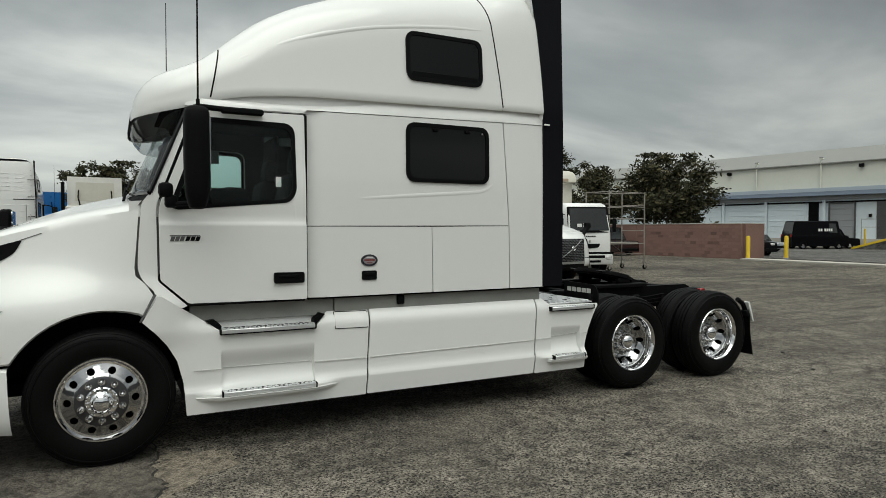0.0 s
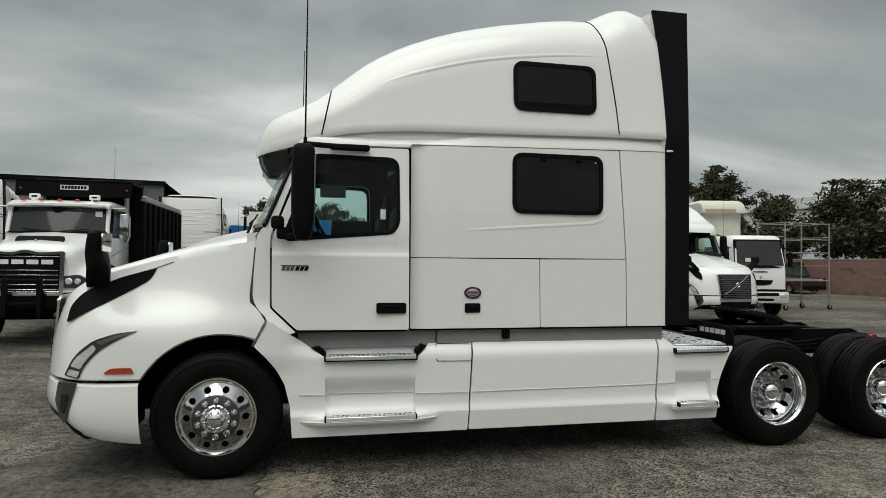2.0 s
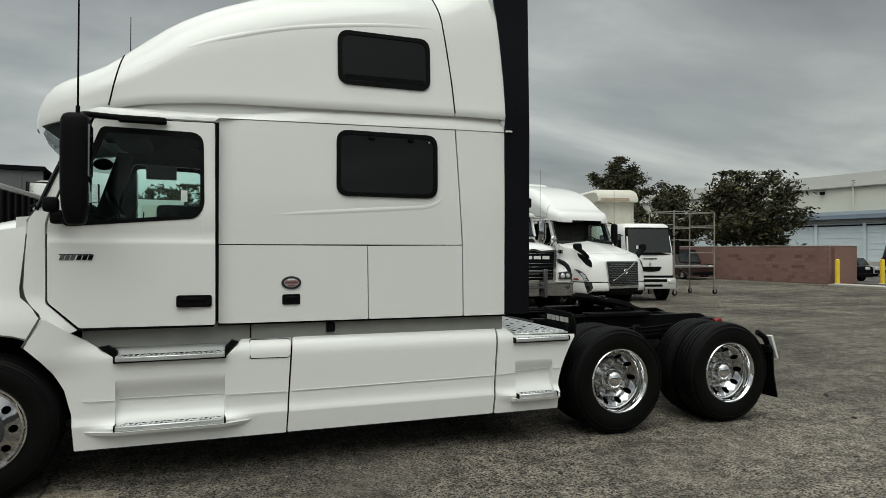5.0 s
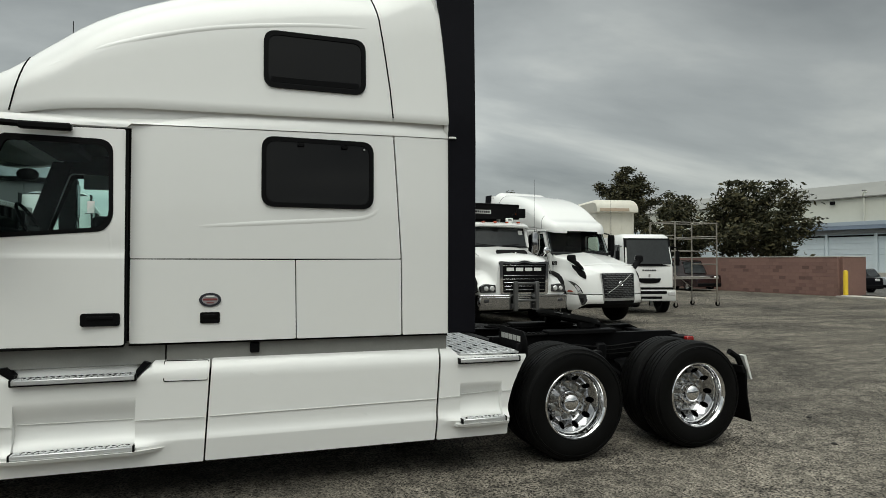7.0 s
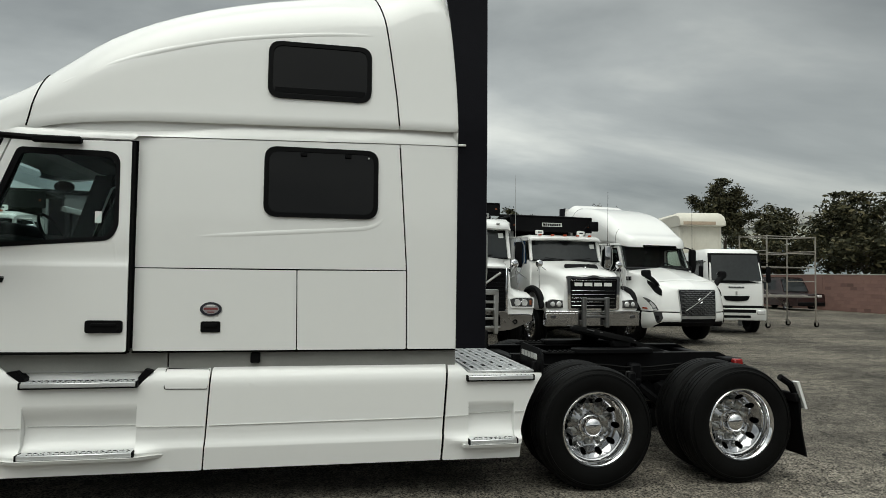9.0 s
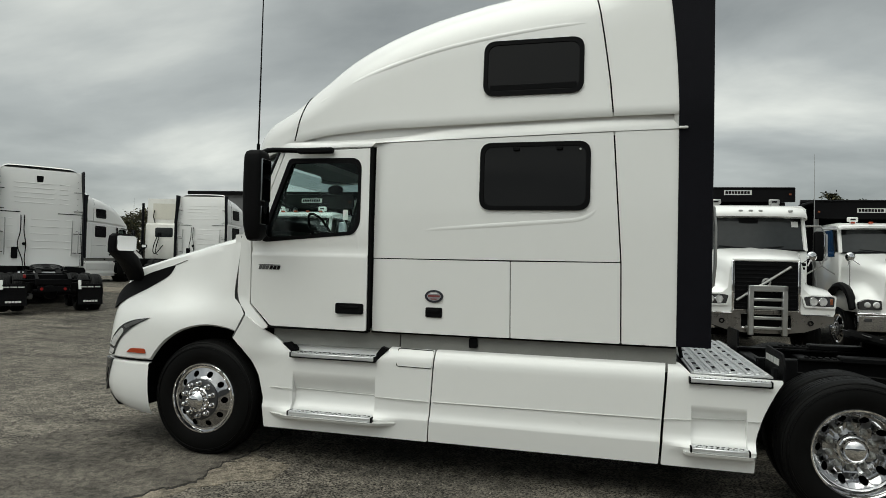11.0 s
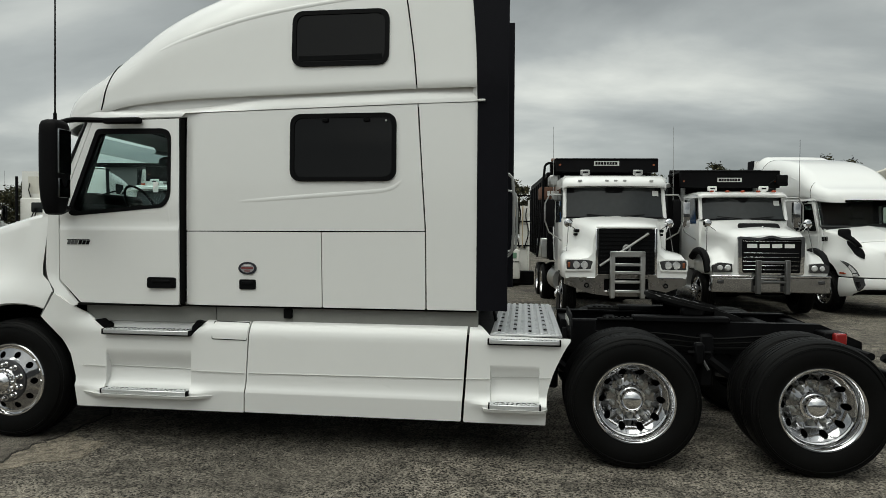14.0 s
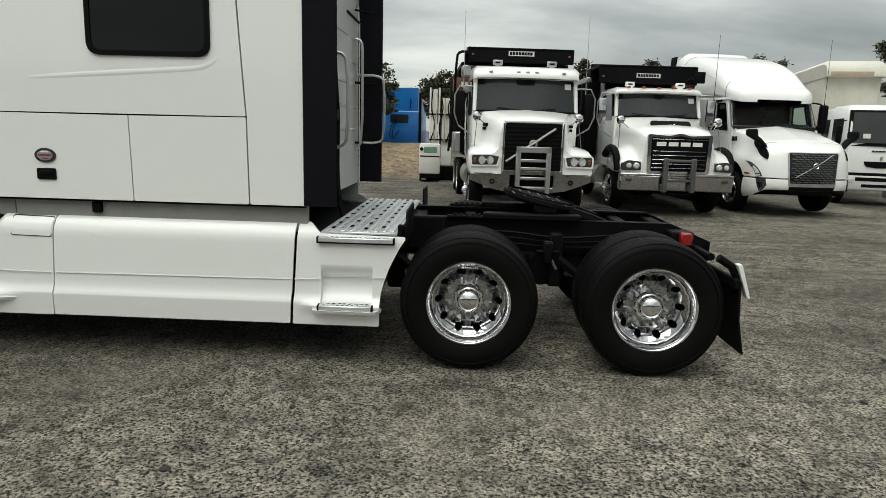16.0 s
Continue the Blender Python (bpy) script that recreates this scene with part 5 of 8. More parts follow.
    split("air_hose", [tube([(3.99, 0.74 + 0.09 * k, 2.72), (4.05, 0.74 + 0.09 * k, 2.6), (4.06, 0.74 + 0.08 * k, 2.2), (4.07, 0.66 + 0.22 * k, 1.9), (4.07, 0.68 + 0.2 * k, 1.7), (4.07, 0.80 + 0.05 * k, 1.4), (4.08, 0.82 + 0.06 * k, 1.15), (4.12, 0.85 + 0.06 * k, 0.96)], 0.014, 7, 2) for k in range(2)], BLACK, T)
    part("hose_holder", joined(box(3.985, 4.06, 0.52, 0.68, 1.4, 1.75, 0.02), rod((3.99, 0.83, 1.85), (4.08, 0.83, 1.85), 0.045, 10)), BLACK, T)
    # deck plate with its ribs
    deck = [box(4.10, 4.66, 0.07, 2.36, 0.985, 1.0, 0.004)]
    for i in range(9):
        x = 4.135 + i * 0.061
        deck.append(box(x - 0.017, x + 0.017, 0.09, 2.34, 0.995, 1.011, 0.005))
    for i in range(8):
        for j in range(26):
            deck.append(box(4.155 + i * 0.061, 4.176 + i * 0.061, 0.13 + j * 0.085, 0.165 + j * 0.085, 0.999, 1.009, 0.0))
    part("deck_plate", joined(*deck), TREAD, T, "ribbed aluminium deck plate behind the cab")
    holes = [box(4.155 + i * 0.122, 4.18 + i * 0.122, 0.2 + j * 0.27 + 0.1 * (i % 2), 0.25 + j * 0.27 + 0.1 * (i % 2), 1.0, 1.0125, 0) for i in range(4) for j in range(8)]
    tagged(part("deck_hole", joined(*holes), BLACK, T), kind="stuff")
    split("deck_bracket", [box(4.66, 4.70, 0.1, 0.14, 0.9, 1.06, 0.008), box(4.68, 4.98, 0.70, 0.72, 0.78, 1.05, 0.01)], BLACK, T)
    both("splash_plate", lambda: moved(panel(rpoly([(0.05, 0.95, 0.01), (0.64, 0.95, 0.01), (0.62, 1.175, 0.03), (0.10, 1.165, 0.04), (0.05, 1.08, 0.02)]), (), 0.0, 0.014), Matrix.Translation((4.722, 0, 0)) @ Matrix.Diagonal((1, -1, 1, 1)) @ Matrix.Rotation(radians(-90), 4, "Z")), BLACK, T, "black splash plate with pale lettering")
    bars(T, "plate_lettering", 0.02, 0.44, 1.07, 1.118, 5, GREYPAINT, pose(4.716, 0.58, 0, 0, 0, -90))
    # tail
    for y in (0.03, 1.81):
        flap = loft([[(7.12, y, 0.72), (7.12, y + 0.6, 0.72), (7.14, y + 0.6, 0.72), (7.14, y, 0.72)], [(7.14, y, 0.45), (7.14, y + 0.6, 0.45), (7.155, y + 0.6, 0.45), (7.155, y, 0.45)], [(7.19, y, 0.2), (7.19, y + 0.6, 0.2), (7.205, y + 0.6, 0.2), (7.205, y, 0.2)]])
        part("mud_flap", flap, BLACK, T, "black rubber mud flap")
        bars(T, "flap_lettering", 0.12, 0.48, 0.27, 0.32, 5, PAPER, Matrix.Translation((7.192, y, 0)) @ Matrix.Rotation(radians(90), 4, "Z") @ Matrix.Translation((0, -0.012, 0)))
        split("flap_reflector", [box(7.135, 7.143, y + 0.06 + 0.17 * k, y + 0.2 + 0.17 * k, 0.66, 0.69, 0.002) for k in range(3)], PAPER, T)
        part("flap_hanger", joined(tube([(6.98, y + 0.06, 0.90), (7.08, y + 0.06, 0.84), (7.16, y + 0.06, 0.70)], 0.03, 8), tube([(7.02, y + 0.3, 0.86), (7.02, 0.85 if y < 1 else 1.6, 0.86)], 0.03, 8), box(7.09, 7.13, y, y + 0.6, 0.68, 0.76, 0.01)), FRAME, T)
        chrome = loft([[(7.10 + a, y - 0.004 + b, 0.86 + c) for a, b, c in ((0, 0, 0), (0.03, 0, 0.005), (0.03, 0.07, 0.005), (0, 0.07, 0))], [(7.19 + a, y - 0.004 + b, 0.62 + c) for a, b, c in ((0, 0, 0), (0.02, 0, 0.0), (0.02, 0.07, 0.0), (0, 0.07, 0))]])
        part("flap_weight", chrome, PAPER, T, "white flap weight")
    part("tail_light", joined(box(6.86, 6.95, 0.55, 0.62, 0.90, 1.0, 0.01)), REDLENS, T, "red tail light")
    part("tail_light_bracket", box(6.80, 6.98, 0.61, 0.80, 0.92, 1.0, 0.01), FRAME, T)
    part("light_bar", box(7.13, 7.17, 0.85, 1.59, 0.55, 0.7, 0.01), FRAME, T)
    split("tail_light", [rod((7.17, y, 0.63), (7.19, y, 0.63), 0.04, 14) for y in (0.95, 1.49)], REDLENS, T)
    return T


hero = tractor("glossy white sleeper tractor truck parked with its driver door shut")

# ---- ground ----


def ground_z(x, y):
    """The yard climbs a little beyond the truck's nose and dips towards a drain behind its tail."""
    return 0.42 * step01(-3.0, -11.5, x) * step01(4.0, 16.0, y) - 0.16 * step01(4.0, 9.0, x) * step01(32.0, 21.0, x) * step01(5.0, 9.5, y) * step01(30.0, 20.0, y)


def asphalt(name, stone_scale, base, dark, light, seam=0.5, stone=0.75, varied=False):
    m = bpy.data.materials.new(name)
    m.use_nodes = True
    n, l = m.node_tree.nodes, m.node_tree.links
    b = n["Principled BSDF"]
    tc = n.new("ShaderNodeTexCoord")

    def tex(kind, scale, **kw):
        t = n.new(kind)
        t.inputs["Scale"].default_value = scale
        for k, v in kw.items():
            t.inputs[k].default_value = v
        l.new(tc.outputs["Object"], t.inputs["Vector"])
        return t

    def ramp(src, *stops):
        r = n.new("ShaderNodeValToRGB")
        e = r.color_ramp.elements
        while len(e) < len(stops):
            e.new(0.5)
        for el_, (p, c) in zip(e, stops):
            el_.position, el_.color = p, (*(c if isinstance(c, tuple) else (c, c, c)), 1)
        l.new(src, r.inputs[0])
        return r.outputs[0]

    def mix(kind, fac, a, c):
        x = n.new("ShaderNodeMix")
        x.data_type, x.blend_type = "RGBA", kind
        for key, v in (("Factor", fac), ("A", a), ("B", c)):
            if isinstance(v, (int, float)):
                x.inputs[key].default_value = v
            elif isinstance(v, tuple):
                x.inputs[key].default_value = (*v, 1)
            else:
                l.new(v, x.inputs[key])
        return x.outputs["Result"]
    grit = tex("ShaderNodeTexNoise", stone_scale, Detail=2.0, Roughness=0.6)
    warp = n.new("ShaderNodeVectorMath")
    warp.operation = "MULTIPLY_ADD"
    warp.inputs[1].default_value = (0.02, 0.02, 0.0)
    l.new(grit.outputs["Color"], warp.inputs[0])
    l.new(tc.outputs["Object"], warp.inputs[2])
    cell = tex("ShaderNodeTexVoronoi", stone_scale * 1.5, Randomness=1.0)
    l.new(warp.outputs[0], cell.inputs["Vector"])
    tone1 = n.new("ShaderNodeSeparateColor")
    l.new(cell.outputs["Color"], tone1.inputs[0])
    blend = n.new("ShaderNodeMapRange")
    for key, v in (("From Min", 0.2), ("From Max", 0.8), ("To Min", 0.0), ("To Max", 0.62)):
        blend.inputs[key].default_value = v
    l.new(grit.outputs["Fac"], blend.inputs["Value"])
    speck = n.new("ShaderNodeMath")
    speck.operation = "MULTIPLY_ADD"
    l.new(tone1.outputs[0], speck.inputs[0])
    speck.inputs[1].default_value = 0.38
    l.new(blend.outputs[0], speck.inputs[2])
    stones = ramp(speck.outputs[0], (0.33, dark), (0.39, tuple(0.5 * q for q in base)), (0.46, tuple(0.92 * q for q in base)), (0.74, light))
    stones = mix("MULTIPLY", seam, stones, ramp(tone1.outputs[1], (0.0, 0.6), (0.3, 0.95), (0.8, 1.15)))
    fines = tex("ShaderNodeTexNoise", stone_scale * 2.6, Detail=3.0)
    stones = mix("MULTIPLY", 0.4, stones, ramp(fines.outputs["Fac"], (0.35, 0.45), (0.62, 1.1)))
    clump = tex("ShaderNodeTexNoise", stone_scale * 0.16, Detail=3.0, Roughness=0.6)
    stones = mix("MULTIPLY", 1.0, stones, ramp(clump.outputs["Fac"], (0.36, 0.5), (0.5, 0.95), (0.66, 1.2)))
    gap = ramp(speck.outputs[0], (0.31, 0.0), (0.46, 1.0))
    # blots of sand and of bare binder
    blot = tex("ShaderNodeTexNoise", 0.55, Detail=7.0, Roughness=0.62)
    sand = ramp(blot.outputs["Fac"], (0.52, 0.0), (0.72, stone * 0.6))
    colour = mix("MIX", sand, stones, mix("MULTIPLY", 0.6, tuple(min(1, c * 1.02) for c in base), ramp(fines.outputs["Fac"], (0.3, 0.62), (0.6, 1.0))))
    stain = tex("ShaderNodeTexNoise", 0.23, Detail=8.0, Roughness=0.66, Distortion=0.6)
    colour = mix("MULTIPLY", 1.0, colour, ramp(stain.outputs["Fac"], (0.36, 0.5), (0.5, 0.97), (0.66, 1.2)))
    spot = tex("ShaderNodeTexNoise", 2.3, Detail=4.0)
    colour = mix("MULTIPLY", 0.6, colour, ramp(spot.outputs["Fac"], (0.34, 0.5), (0.5, 1.0), (0.68, 1.15)))
    if varied:
        # the yard beyond the nose is darker, with a rippled edge, and streaked
        at = n.new("ShaderNodeSeparateXYZ")
        l.new(tc.outputs["Object"], at.inputs[0])
        ripple = n.new("ShaderNodeMath")
        ripple.operation = "MULTIPLY_ADD"
        l.new(stain.outputs["Fac"], ripple.inputs[0])
        ripple.inputs[1].default_value = 5.0
        l.new(at.outputs["X"], ripple.inputs[2])
        drawn = n.new("ShaderNodeMapping")
        drawn.inputs["Scale"].default_value = (0.22, 1.5, 1.0)
        drawn.inputs["Rotation"].default_value = (0, 0, 0.15)
        l.new(tc.outputs["Object"], drawn.inputs[0])
        streak = n.new("ShaderNodeTexNoise")
        streak.inputs["Scale"].default_value, streak.inputs["Detail"].default_value = 1.6, 5.0
        l.new(drawn.outputs[0], streak.inputs["Vector"])
        colour = mix("MULTIPLY", 0.7, colour, ramp(streak.outputs["Fac"], (0.35, 0.5), (0.52, 1.0), (0.7, 1.15)))
        worn = n.new("ShaderNodeMapRange")
        worn.interpolation_type = "SMOOTHSTEP"
        for key, v in (("From Min", -2.5), ("From Max", 2.6), ("To Min", 0.86), ("To Max", 1.0)):
            worn.inputs[key].default_value = v
        l.new(ripple.outputs[0], worn.inputs["Value"])
        colour = mix("MULTIPLY", 1.0, colour, worn.outputs[0])
        # the ground behind the tail is slightly darker
        tail_y = n.new("ShaderNodeMath")
        tail_y.operation = "MULTIPLY_ADD"
        l.new(blot.outputs["Fac"], tail_y.inputs[0])
        tail_y.inputs[1].default_value = 4.0
        l.new(at.outputs["Y"], tail_y.inputs[2])
        tail_zone = []
        for source, lo, hi in ((tail_y.outputs[0], 3.0, 8.5), (at.outputs["X"], 2.0, 7.0)):
            r = n.new("ShaderNodeMapRange")
            r.interpolation_type = "SMOOTHSTEP"
            r.inputs["From Min"].default_value, r.inputs["From Max"].default_value = lo, hi
            l.new(source, r.inputs["Value"])
            tail_zone.append(r)
        both_ways = n.new("ShaderNodeMath")
        both_ways.operation = "MULTIPLY"
        l.new(tail_zone[0].outputs[0], both_ways.inputs[0])
        l.new(tail_zone[1].outputs[0], both_ways.inputs[1])
        colour = mix("MIX", both_ways.outputs[0], colour, mix("MULTIPLY", 1.0, colour, (0.95, 0.945, 0.93)))
    l.new(colour, b.inputs["Base Color"])
    b.inputs["Roughness"].default_value = 0.88
    b.inputs["Specular IOR Level"].default_value = 0.3
    hgt = mix("ADD", 0.6, gap, fines.outputs["Color"])
    bp = n.new("ShaderNodeBump")
    bp.inputs["Strength"].default_value, bp.inputs["Distance"].default_value = 0.8, 0.012
    l.new(hgt, bp.inputs["Height"])
    l.new(bp.outputs[0], b.inputs["Normal"])
    return m


YARD = asphalt("worn_yard_asphalt", 50.0, (0.168, 0.149, 0.122), (0.010, 0.0092, 0.008), (0.345, 0.311, 0.258), seam=0.5, varied=True)
PATCH = asphalt("dark_patch_asphalt", 95.0, (0.172, 0.153, 0.128), (0.07, 0.063, 0.054), (0.25, 0.222, 0.183), seam=0.25, varied=True)
SAND = asphalt("sandy_worn_edge", 70.0, (0.29, 0.25, 0.195), (0.15, 0.13, 0.1), (0.38, 0.33, 0.26), seam=0.2, stone=0.9)
ROADMAT = asphalt("far_road_asphalt", 20.0, (0.15, 0.145, 0.135), (0.08, 0.078, 0.072), (0.2, 0.19, 0.18), seam=0.2)
CONCRETE = material("pale_concrete", (0.42, 0.40, 0.36), 0.85, vary=0.15, scale=0.6, bump=0.3, dirt=0.4, dirt_colour=(0.2, 0.18, 0.15))

g = bmesh.new()
gx = [-900, -300, -120, -60] + [-40 + 2 * i for i in range(31)] + [40, 80, 200, 900]
gy = [-900, -200, -60, -20] + [-10 + 2 * i for i in range(31)] + [70, 120, 300, 900]
gv = [[g.verts.new((x, y, ground_z(x, y))) for y in gy] for x in gx]
for i in range(len(gx) - 1):
    for j in range(len(gy) - 1):
        g.faces.new((gv[i][j], gv[i + 1][j], gv[i + 1][j + 1], gv[i][j + 1]))
ground = tagged(part("ground", g, YARD), "worn grey asphalt yard with exposed stone aggregate", "ground", kind="structure")


def ragged(points, amount, seed, n=6):
    """An outline with broken, crumbling edges."""
    rng = random.Random(seed)
    outl = []
    for i, p in enumerate(points):
        q = points[(i + 1) % len(points)]
        for k in range(n):
            t = k / n
            d = amount * (1 if k else 0.4)
            outl.append((p[0] + (q[0] - p[0]) * t + rng.uniform(-d, d), p[1] + (q[1] - p[1]) * t + rng.uniform(-d, d)))
    return outl


def flat_sheet(outline, z, thick):
    """A thin sheet lying on the ground."""
    bm = panel(outline, (), 0.0, 0.0)
    bm.transform(Matrix.Rotation(radians(-90), 4, "X"))
    low = bmesh.ops.extrude_face_region(bm, geom=bm.faces[:])
    for v in low["geom"]:
        if isinstance(v, bmesh.types.BMVert):
            v.co.z += thick
    for v in bm.verts:
        v.co.z += z
    return bm


tagged(part("sandy_patch", flat_sheet(ragged([(-2.5, -1.25), (-1.2, -1.75), (-0.55, -1.85), (0.0, -1.7), (0.22, -1.3), (0.42, -0.75), (0.62, -0.58), (0.92, -0.36), (0.9, 0.02), (0.6, 0.12), (0.2, 0.3), (-0.8, 0.1), (-1.7, -0.5)], 0.07, 4), -0.02, 0.024), SAND), "sandy worn ground round the asphalt patch", "ground patch", kind="structure")
patch_line = ragged([(-2.6, -0.75), (-2.3, -1.2), (-1.22, -1.49), (-0.65, -1.61), (-0.03, -1.54), (0.1, -1.21), (0.21, -0.85), (0.4, -0.62), (0.3, -0.3), (0.37, 0.02), (0.35, 0.8), (-0.2, 1.5), (-1.1, 1.4), (-1.55, 0.95), (-1.78, 0.3), (-1.75, -0.3), (-1.9, -0.6)], 0.035, 9, 7)
CRACK = material("open_dark_joint", (0.022, 0.02, 0.018), 0.95, vary=0.3, scale=8, bump=0.3)
tagged(part("patch_joint", flat_sheet([(-0.9 + (x + 0.9) * 1.014, 0.3 + (y - 0.3) * 1.016) for x, y in patch_line], -0.02, 0.0265), CRACK), "dark crumbled joint round the asphalt patch", "ground patch", kind="structure")
tagged(part("asphalt_patch", flat_sheet(patch_line, -0.02, 0.032), PATCH), "darker smooth asphalt patch with broken edges", "ground patch", kind="structure")
# loose stones over the near ground
rng = random.Random(21)
verts, faces = [], []
for _ in range(5200):
    x, y = rng.uniform(-2.5, 9.5), -rng.uniform(0.0, 1.0) ** 0.8 * 4.6 + 0.4
    r = rng.choice((0.004, 0.005, 0.006, 0.007, 0.009)) * rng.uniform(0.7, 1.25)
    a = rng.uniform(0, 6.28)
    k = len(verts)
    for q in range(5):
        b_ = a + q * 1.2566
        rr = r * rng.uniform(0.75, 1.2)
        verts.append((x + rr * math.cos(b_), y + rr * math.sin(b_), 0.0))
    verts.append((x + rng.uniform(-0.2, 0.2) * r, y, r * rng.uniform(0.5, 0.9)))
    faces += [(k + q, k + (q + 1) % 5, k + 5) for q in range(5)]
me = bpy.data.meshes.new("loose_gravel")
me.from_pydata(verts, [], faces)
GRAVEL = material("loose_stone", (0.25, 0.225, 0.19), 0.9, vary=0.5, scale=14)
me.materials.append(GRAVEL)
tagged(new("loose_gravel", me), "scattered small loose grey stones on the asphalt", "gravel", kind="stuff")
CLOD = material("dark_clod", (0.03, 0.028, 0.026), 0.95, vary=0.3, scale=30)


def clod(x, y, r, seed):
    rng2 = random.Random(seed)
    bm = bmesh.new()
    bmesh.ops.create_icosphere(bm, subdivisions=2, radius=r)
    for v in bm.verts:
        v.co *= rng2.uniform(0.75, 1.2)
        v.co.z = max(v.co.z * 0.55, -0.1 * r)
    ob = part("asphalt_crumb", bm, CLOD, None, "small dark crumb of asphalt on the yard")
    ob.location = (x, y, 0.1 * r)
    return tagged(ob, category="crumb", group="asphalt crumbs on the yard")


for k, (x, y, r) in enumerate(((3.66, -1.55, 0.03), (4.1, -0.75, 0.022), (7.9, -0.3, 0.03), (2.6, -2.3, 0.02), (5.6, -1.9, 0.02), (8.6, 0.6, 0.03), (1.7, -1.5, 0.022))):
    clod(x, y, r, k)
# sandy strip where the yard climbs beyond the nose
strip = bmesh.new()
srng = random.Random(31)
sx, sy = [-30.0 + 0.6 * i for i in range(37)], [0.0, 0.08, 0.3, 0.55, 0.8, 0.93, 1.0]
edge = [(14.4 + srng.uniform(-0.35, 0.35), 18.0 + srng.uniform(-0.5, 0.5)) for _ in sx]
sv = [[strip.verts.new((x, a + (b - a) * f, ground_z(x, a + (b - a) * f) + (0.012 if 0 < f < 1 else -0.03))) for f in sy] for x, (a, b) in zip(sx, edge)]
for i in range(len(sx) - 1):
    for j in range(len(sy) - 1):
        strip.faces.new((sv[i][j], sv[i + 1][j], sv[i + 1][j + 1], sv[i][j + 1]))
tagged(part("sandy_strip", strip, SAND), "pale sandy strip across the worn yard", "ground patch", kind="structure")
# pale gutter and road beyond the yard
tagged(part("gutter", joined(box(33.6, 34.9, -80, 20.9, -0.2, 0.03, 0.01)), CONCRETE), "pale concrete gutter along the yard's edge", "gutter", kind="structure")
tagged(part("road", box(36.2, 58.0, -80, 90, -0.2, 0.02, 0), ROADMAT), "grey asphalt road beyond the yard", "road", kind="structure")

# bare earth rising behind the dump trucks
DIRT = asphalt("bare_brown_earth", 30.0, (0.27, 0.20, 0.13), (0.12, 0.09, 0.06), (0.38, 0.29, 0.19), seam=0.4)
bank = bmesh.new()
bx, by_ = [-5.0 + 0.6 * i for i in range(17)], [18.6, 20.0, 21.5, 23.0, 24.5, 26.0, 27.2, 28.0, 29.2]
rngb = random.Random(5)
bv = [[bank.verts.new((x, y, -0.06 + max(0.0, step01(-5.2, -3.2, x) * step01(4.6, 3.4, x) * (1.15 * step01(18.5, 27.5, y) * step01(29.4, 28.2, y)) + rngb.uniform(-0.02, 0.03)))) for y in by_] for x in bx]
for i in range(len(bx) - 1):
    for j in range(len(by_) - 1):
        bank.faces.new((bv[i][j], bv[i + 1][j], bv[i + 1][j + 1], bv[i][j + 1]))
tagged(part("earth_bank", bank, DIRT), "low bank of bare brown earth at the back of the yard", "earth", kind="structure")

# ---- setting beyond the yard ----
BLOCKWALL = material("faded_red_block_wall", (0.20, 0.115, 0.095), 0.9, vary=0.2, scale=0.7, bump=0.4, bump_scale=14, dirt=0.85, dirt_colour=(0.09, 0.062, 0.052))
YELLOW = material("yellow_bollard_paint", (0.72, 0.50, 0.03), 0.5, vary=0.12, scale=4, dirt=0.3)
WHITEWALL = material("cream_metal_cladding", (0.68, 0.68, 0.60), 0.6, vary=0.05, scale=0.2, dirt=0.2, dirt_colour=(0.5, 0.48, 0.42))
ROOFMETAL = material("grey_beige_metal_roof", (0.235, 0.235, 0.22), 0.55, vary=0.08, scale=0.2)
BLUETRIM = material("blue_grey_canopy_trim", (0.22, 0.27, 0.35), 0.5, vary=0.08, scale=0.5)
BLUEPALE = material("pale_blue_trim", (0.4, 0.46, 0.53), 0.5, vary=0.06, scale=0.5)
DOCKWHITE = material("pale_blue_dock_wall", (0.66, 0.73, 0.77), 0.6, vary=0.06, scale=0.4)
DOCKGREY = material("grey_roller_door", (0.3, 0.31, 0.32), 0.55, vary=0.08, scale=0.6)
DARKGREYWALL = material("dark_grey_cladding", (0.115, 0.115, 0.118), 0.7, vary=0.08, scale=0.2)
LEAF = bpy.data.materials.new("dull_green_leaf")
LEAF.use_nodes = True
leaf_pick = LEAF.node_tree.nodes.new("ShaderNodeNewGeometry")
leaf_tone = LEAF.node_tree.nodes.new("ShaderNodeValToRGB")
le = leaf_tone.color_ramp.elements
le[0].position, le[0].color = 0.0, (0.020, 0.021, 0.011, 1)
le[1].position, le[1].color = 1.0, (0.115, 0.10, 0.052, 1)
le.new(0.6).color = (0.045, 0.046, 0.024, 1)
LEAF.node_tree.links.new(leaf_pick.outputs["Random Per Island"], leaf_tone.inputs[0])
LEAF.node_tree.links.new(leaf_tone.outputs[0], LEAF.node_tree.nodes["Principled BSDF"].inputs["Base Color"])
LEAF.node_tree.nodes["Principled BSDF"].inputs["Roughness"].default_value = 0.7
LEAF.node_tree.nodes["Principled BSDF"].inputs["Specular IOR Level"].default_value = 0.2
BARK = material("grey_brown_bark", (0.075, 0.06, 0.048), 0.95, vary=0.3, scale=6, bump=0.6)
SCAFFOLD = material("galvanised_tube", (0.30, 0.28, 0.25), 0.55, 0.5, vary=0.25, scale=4, dirt=0.5, dirt_colour=(0.2, 0.13, 0.08))
CARBLACK = material("black_car_paint", (0.003, 0.003, 0.004), 0.4, vary=0.2, coat=0.0, spec=0.05)
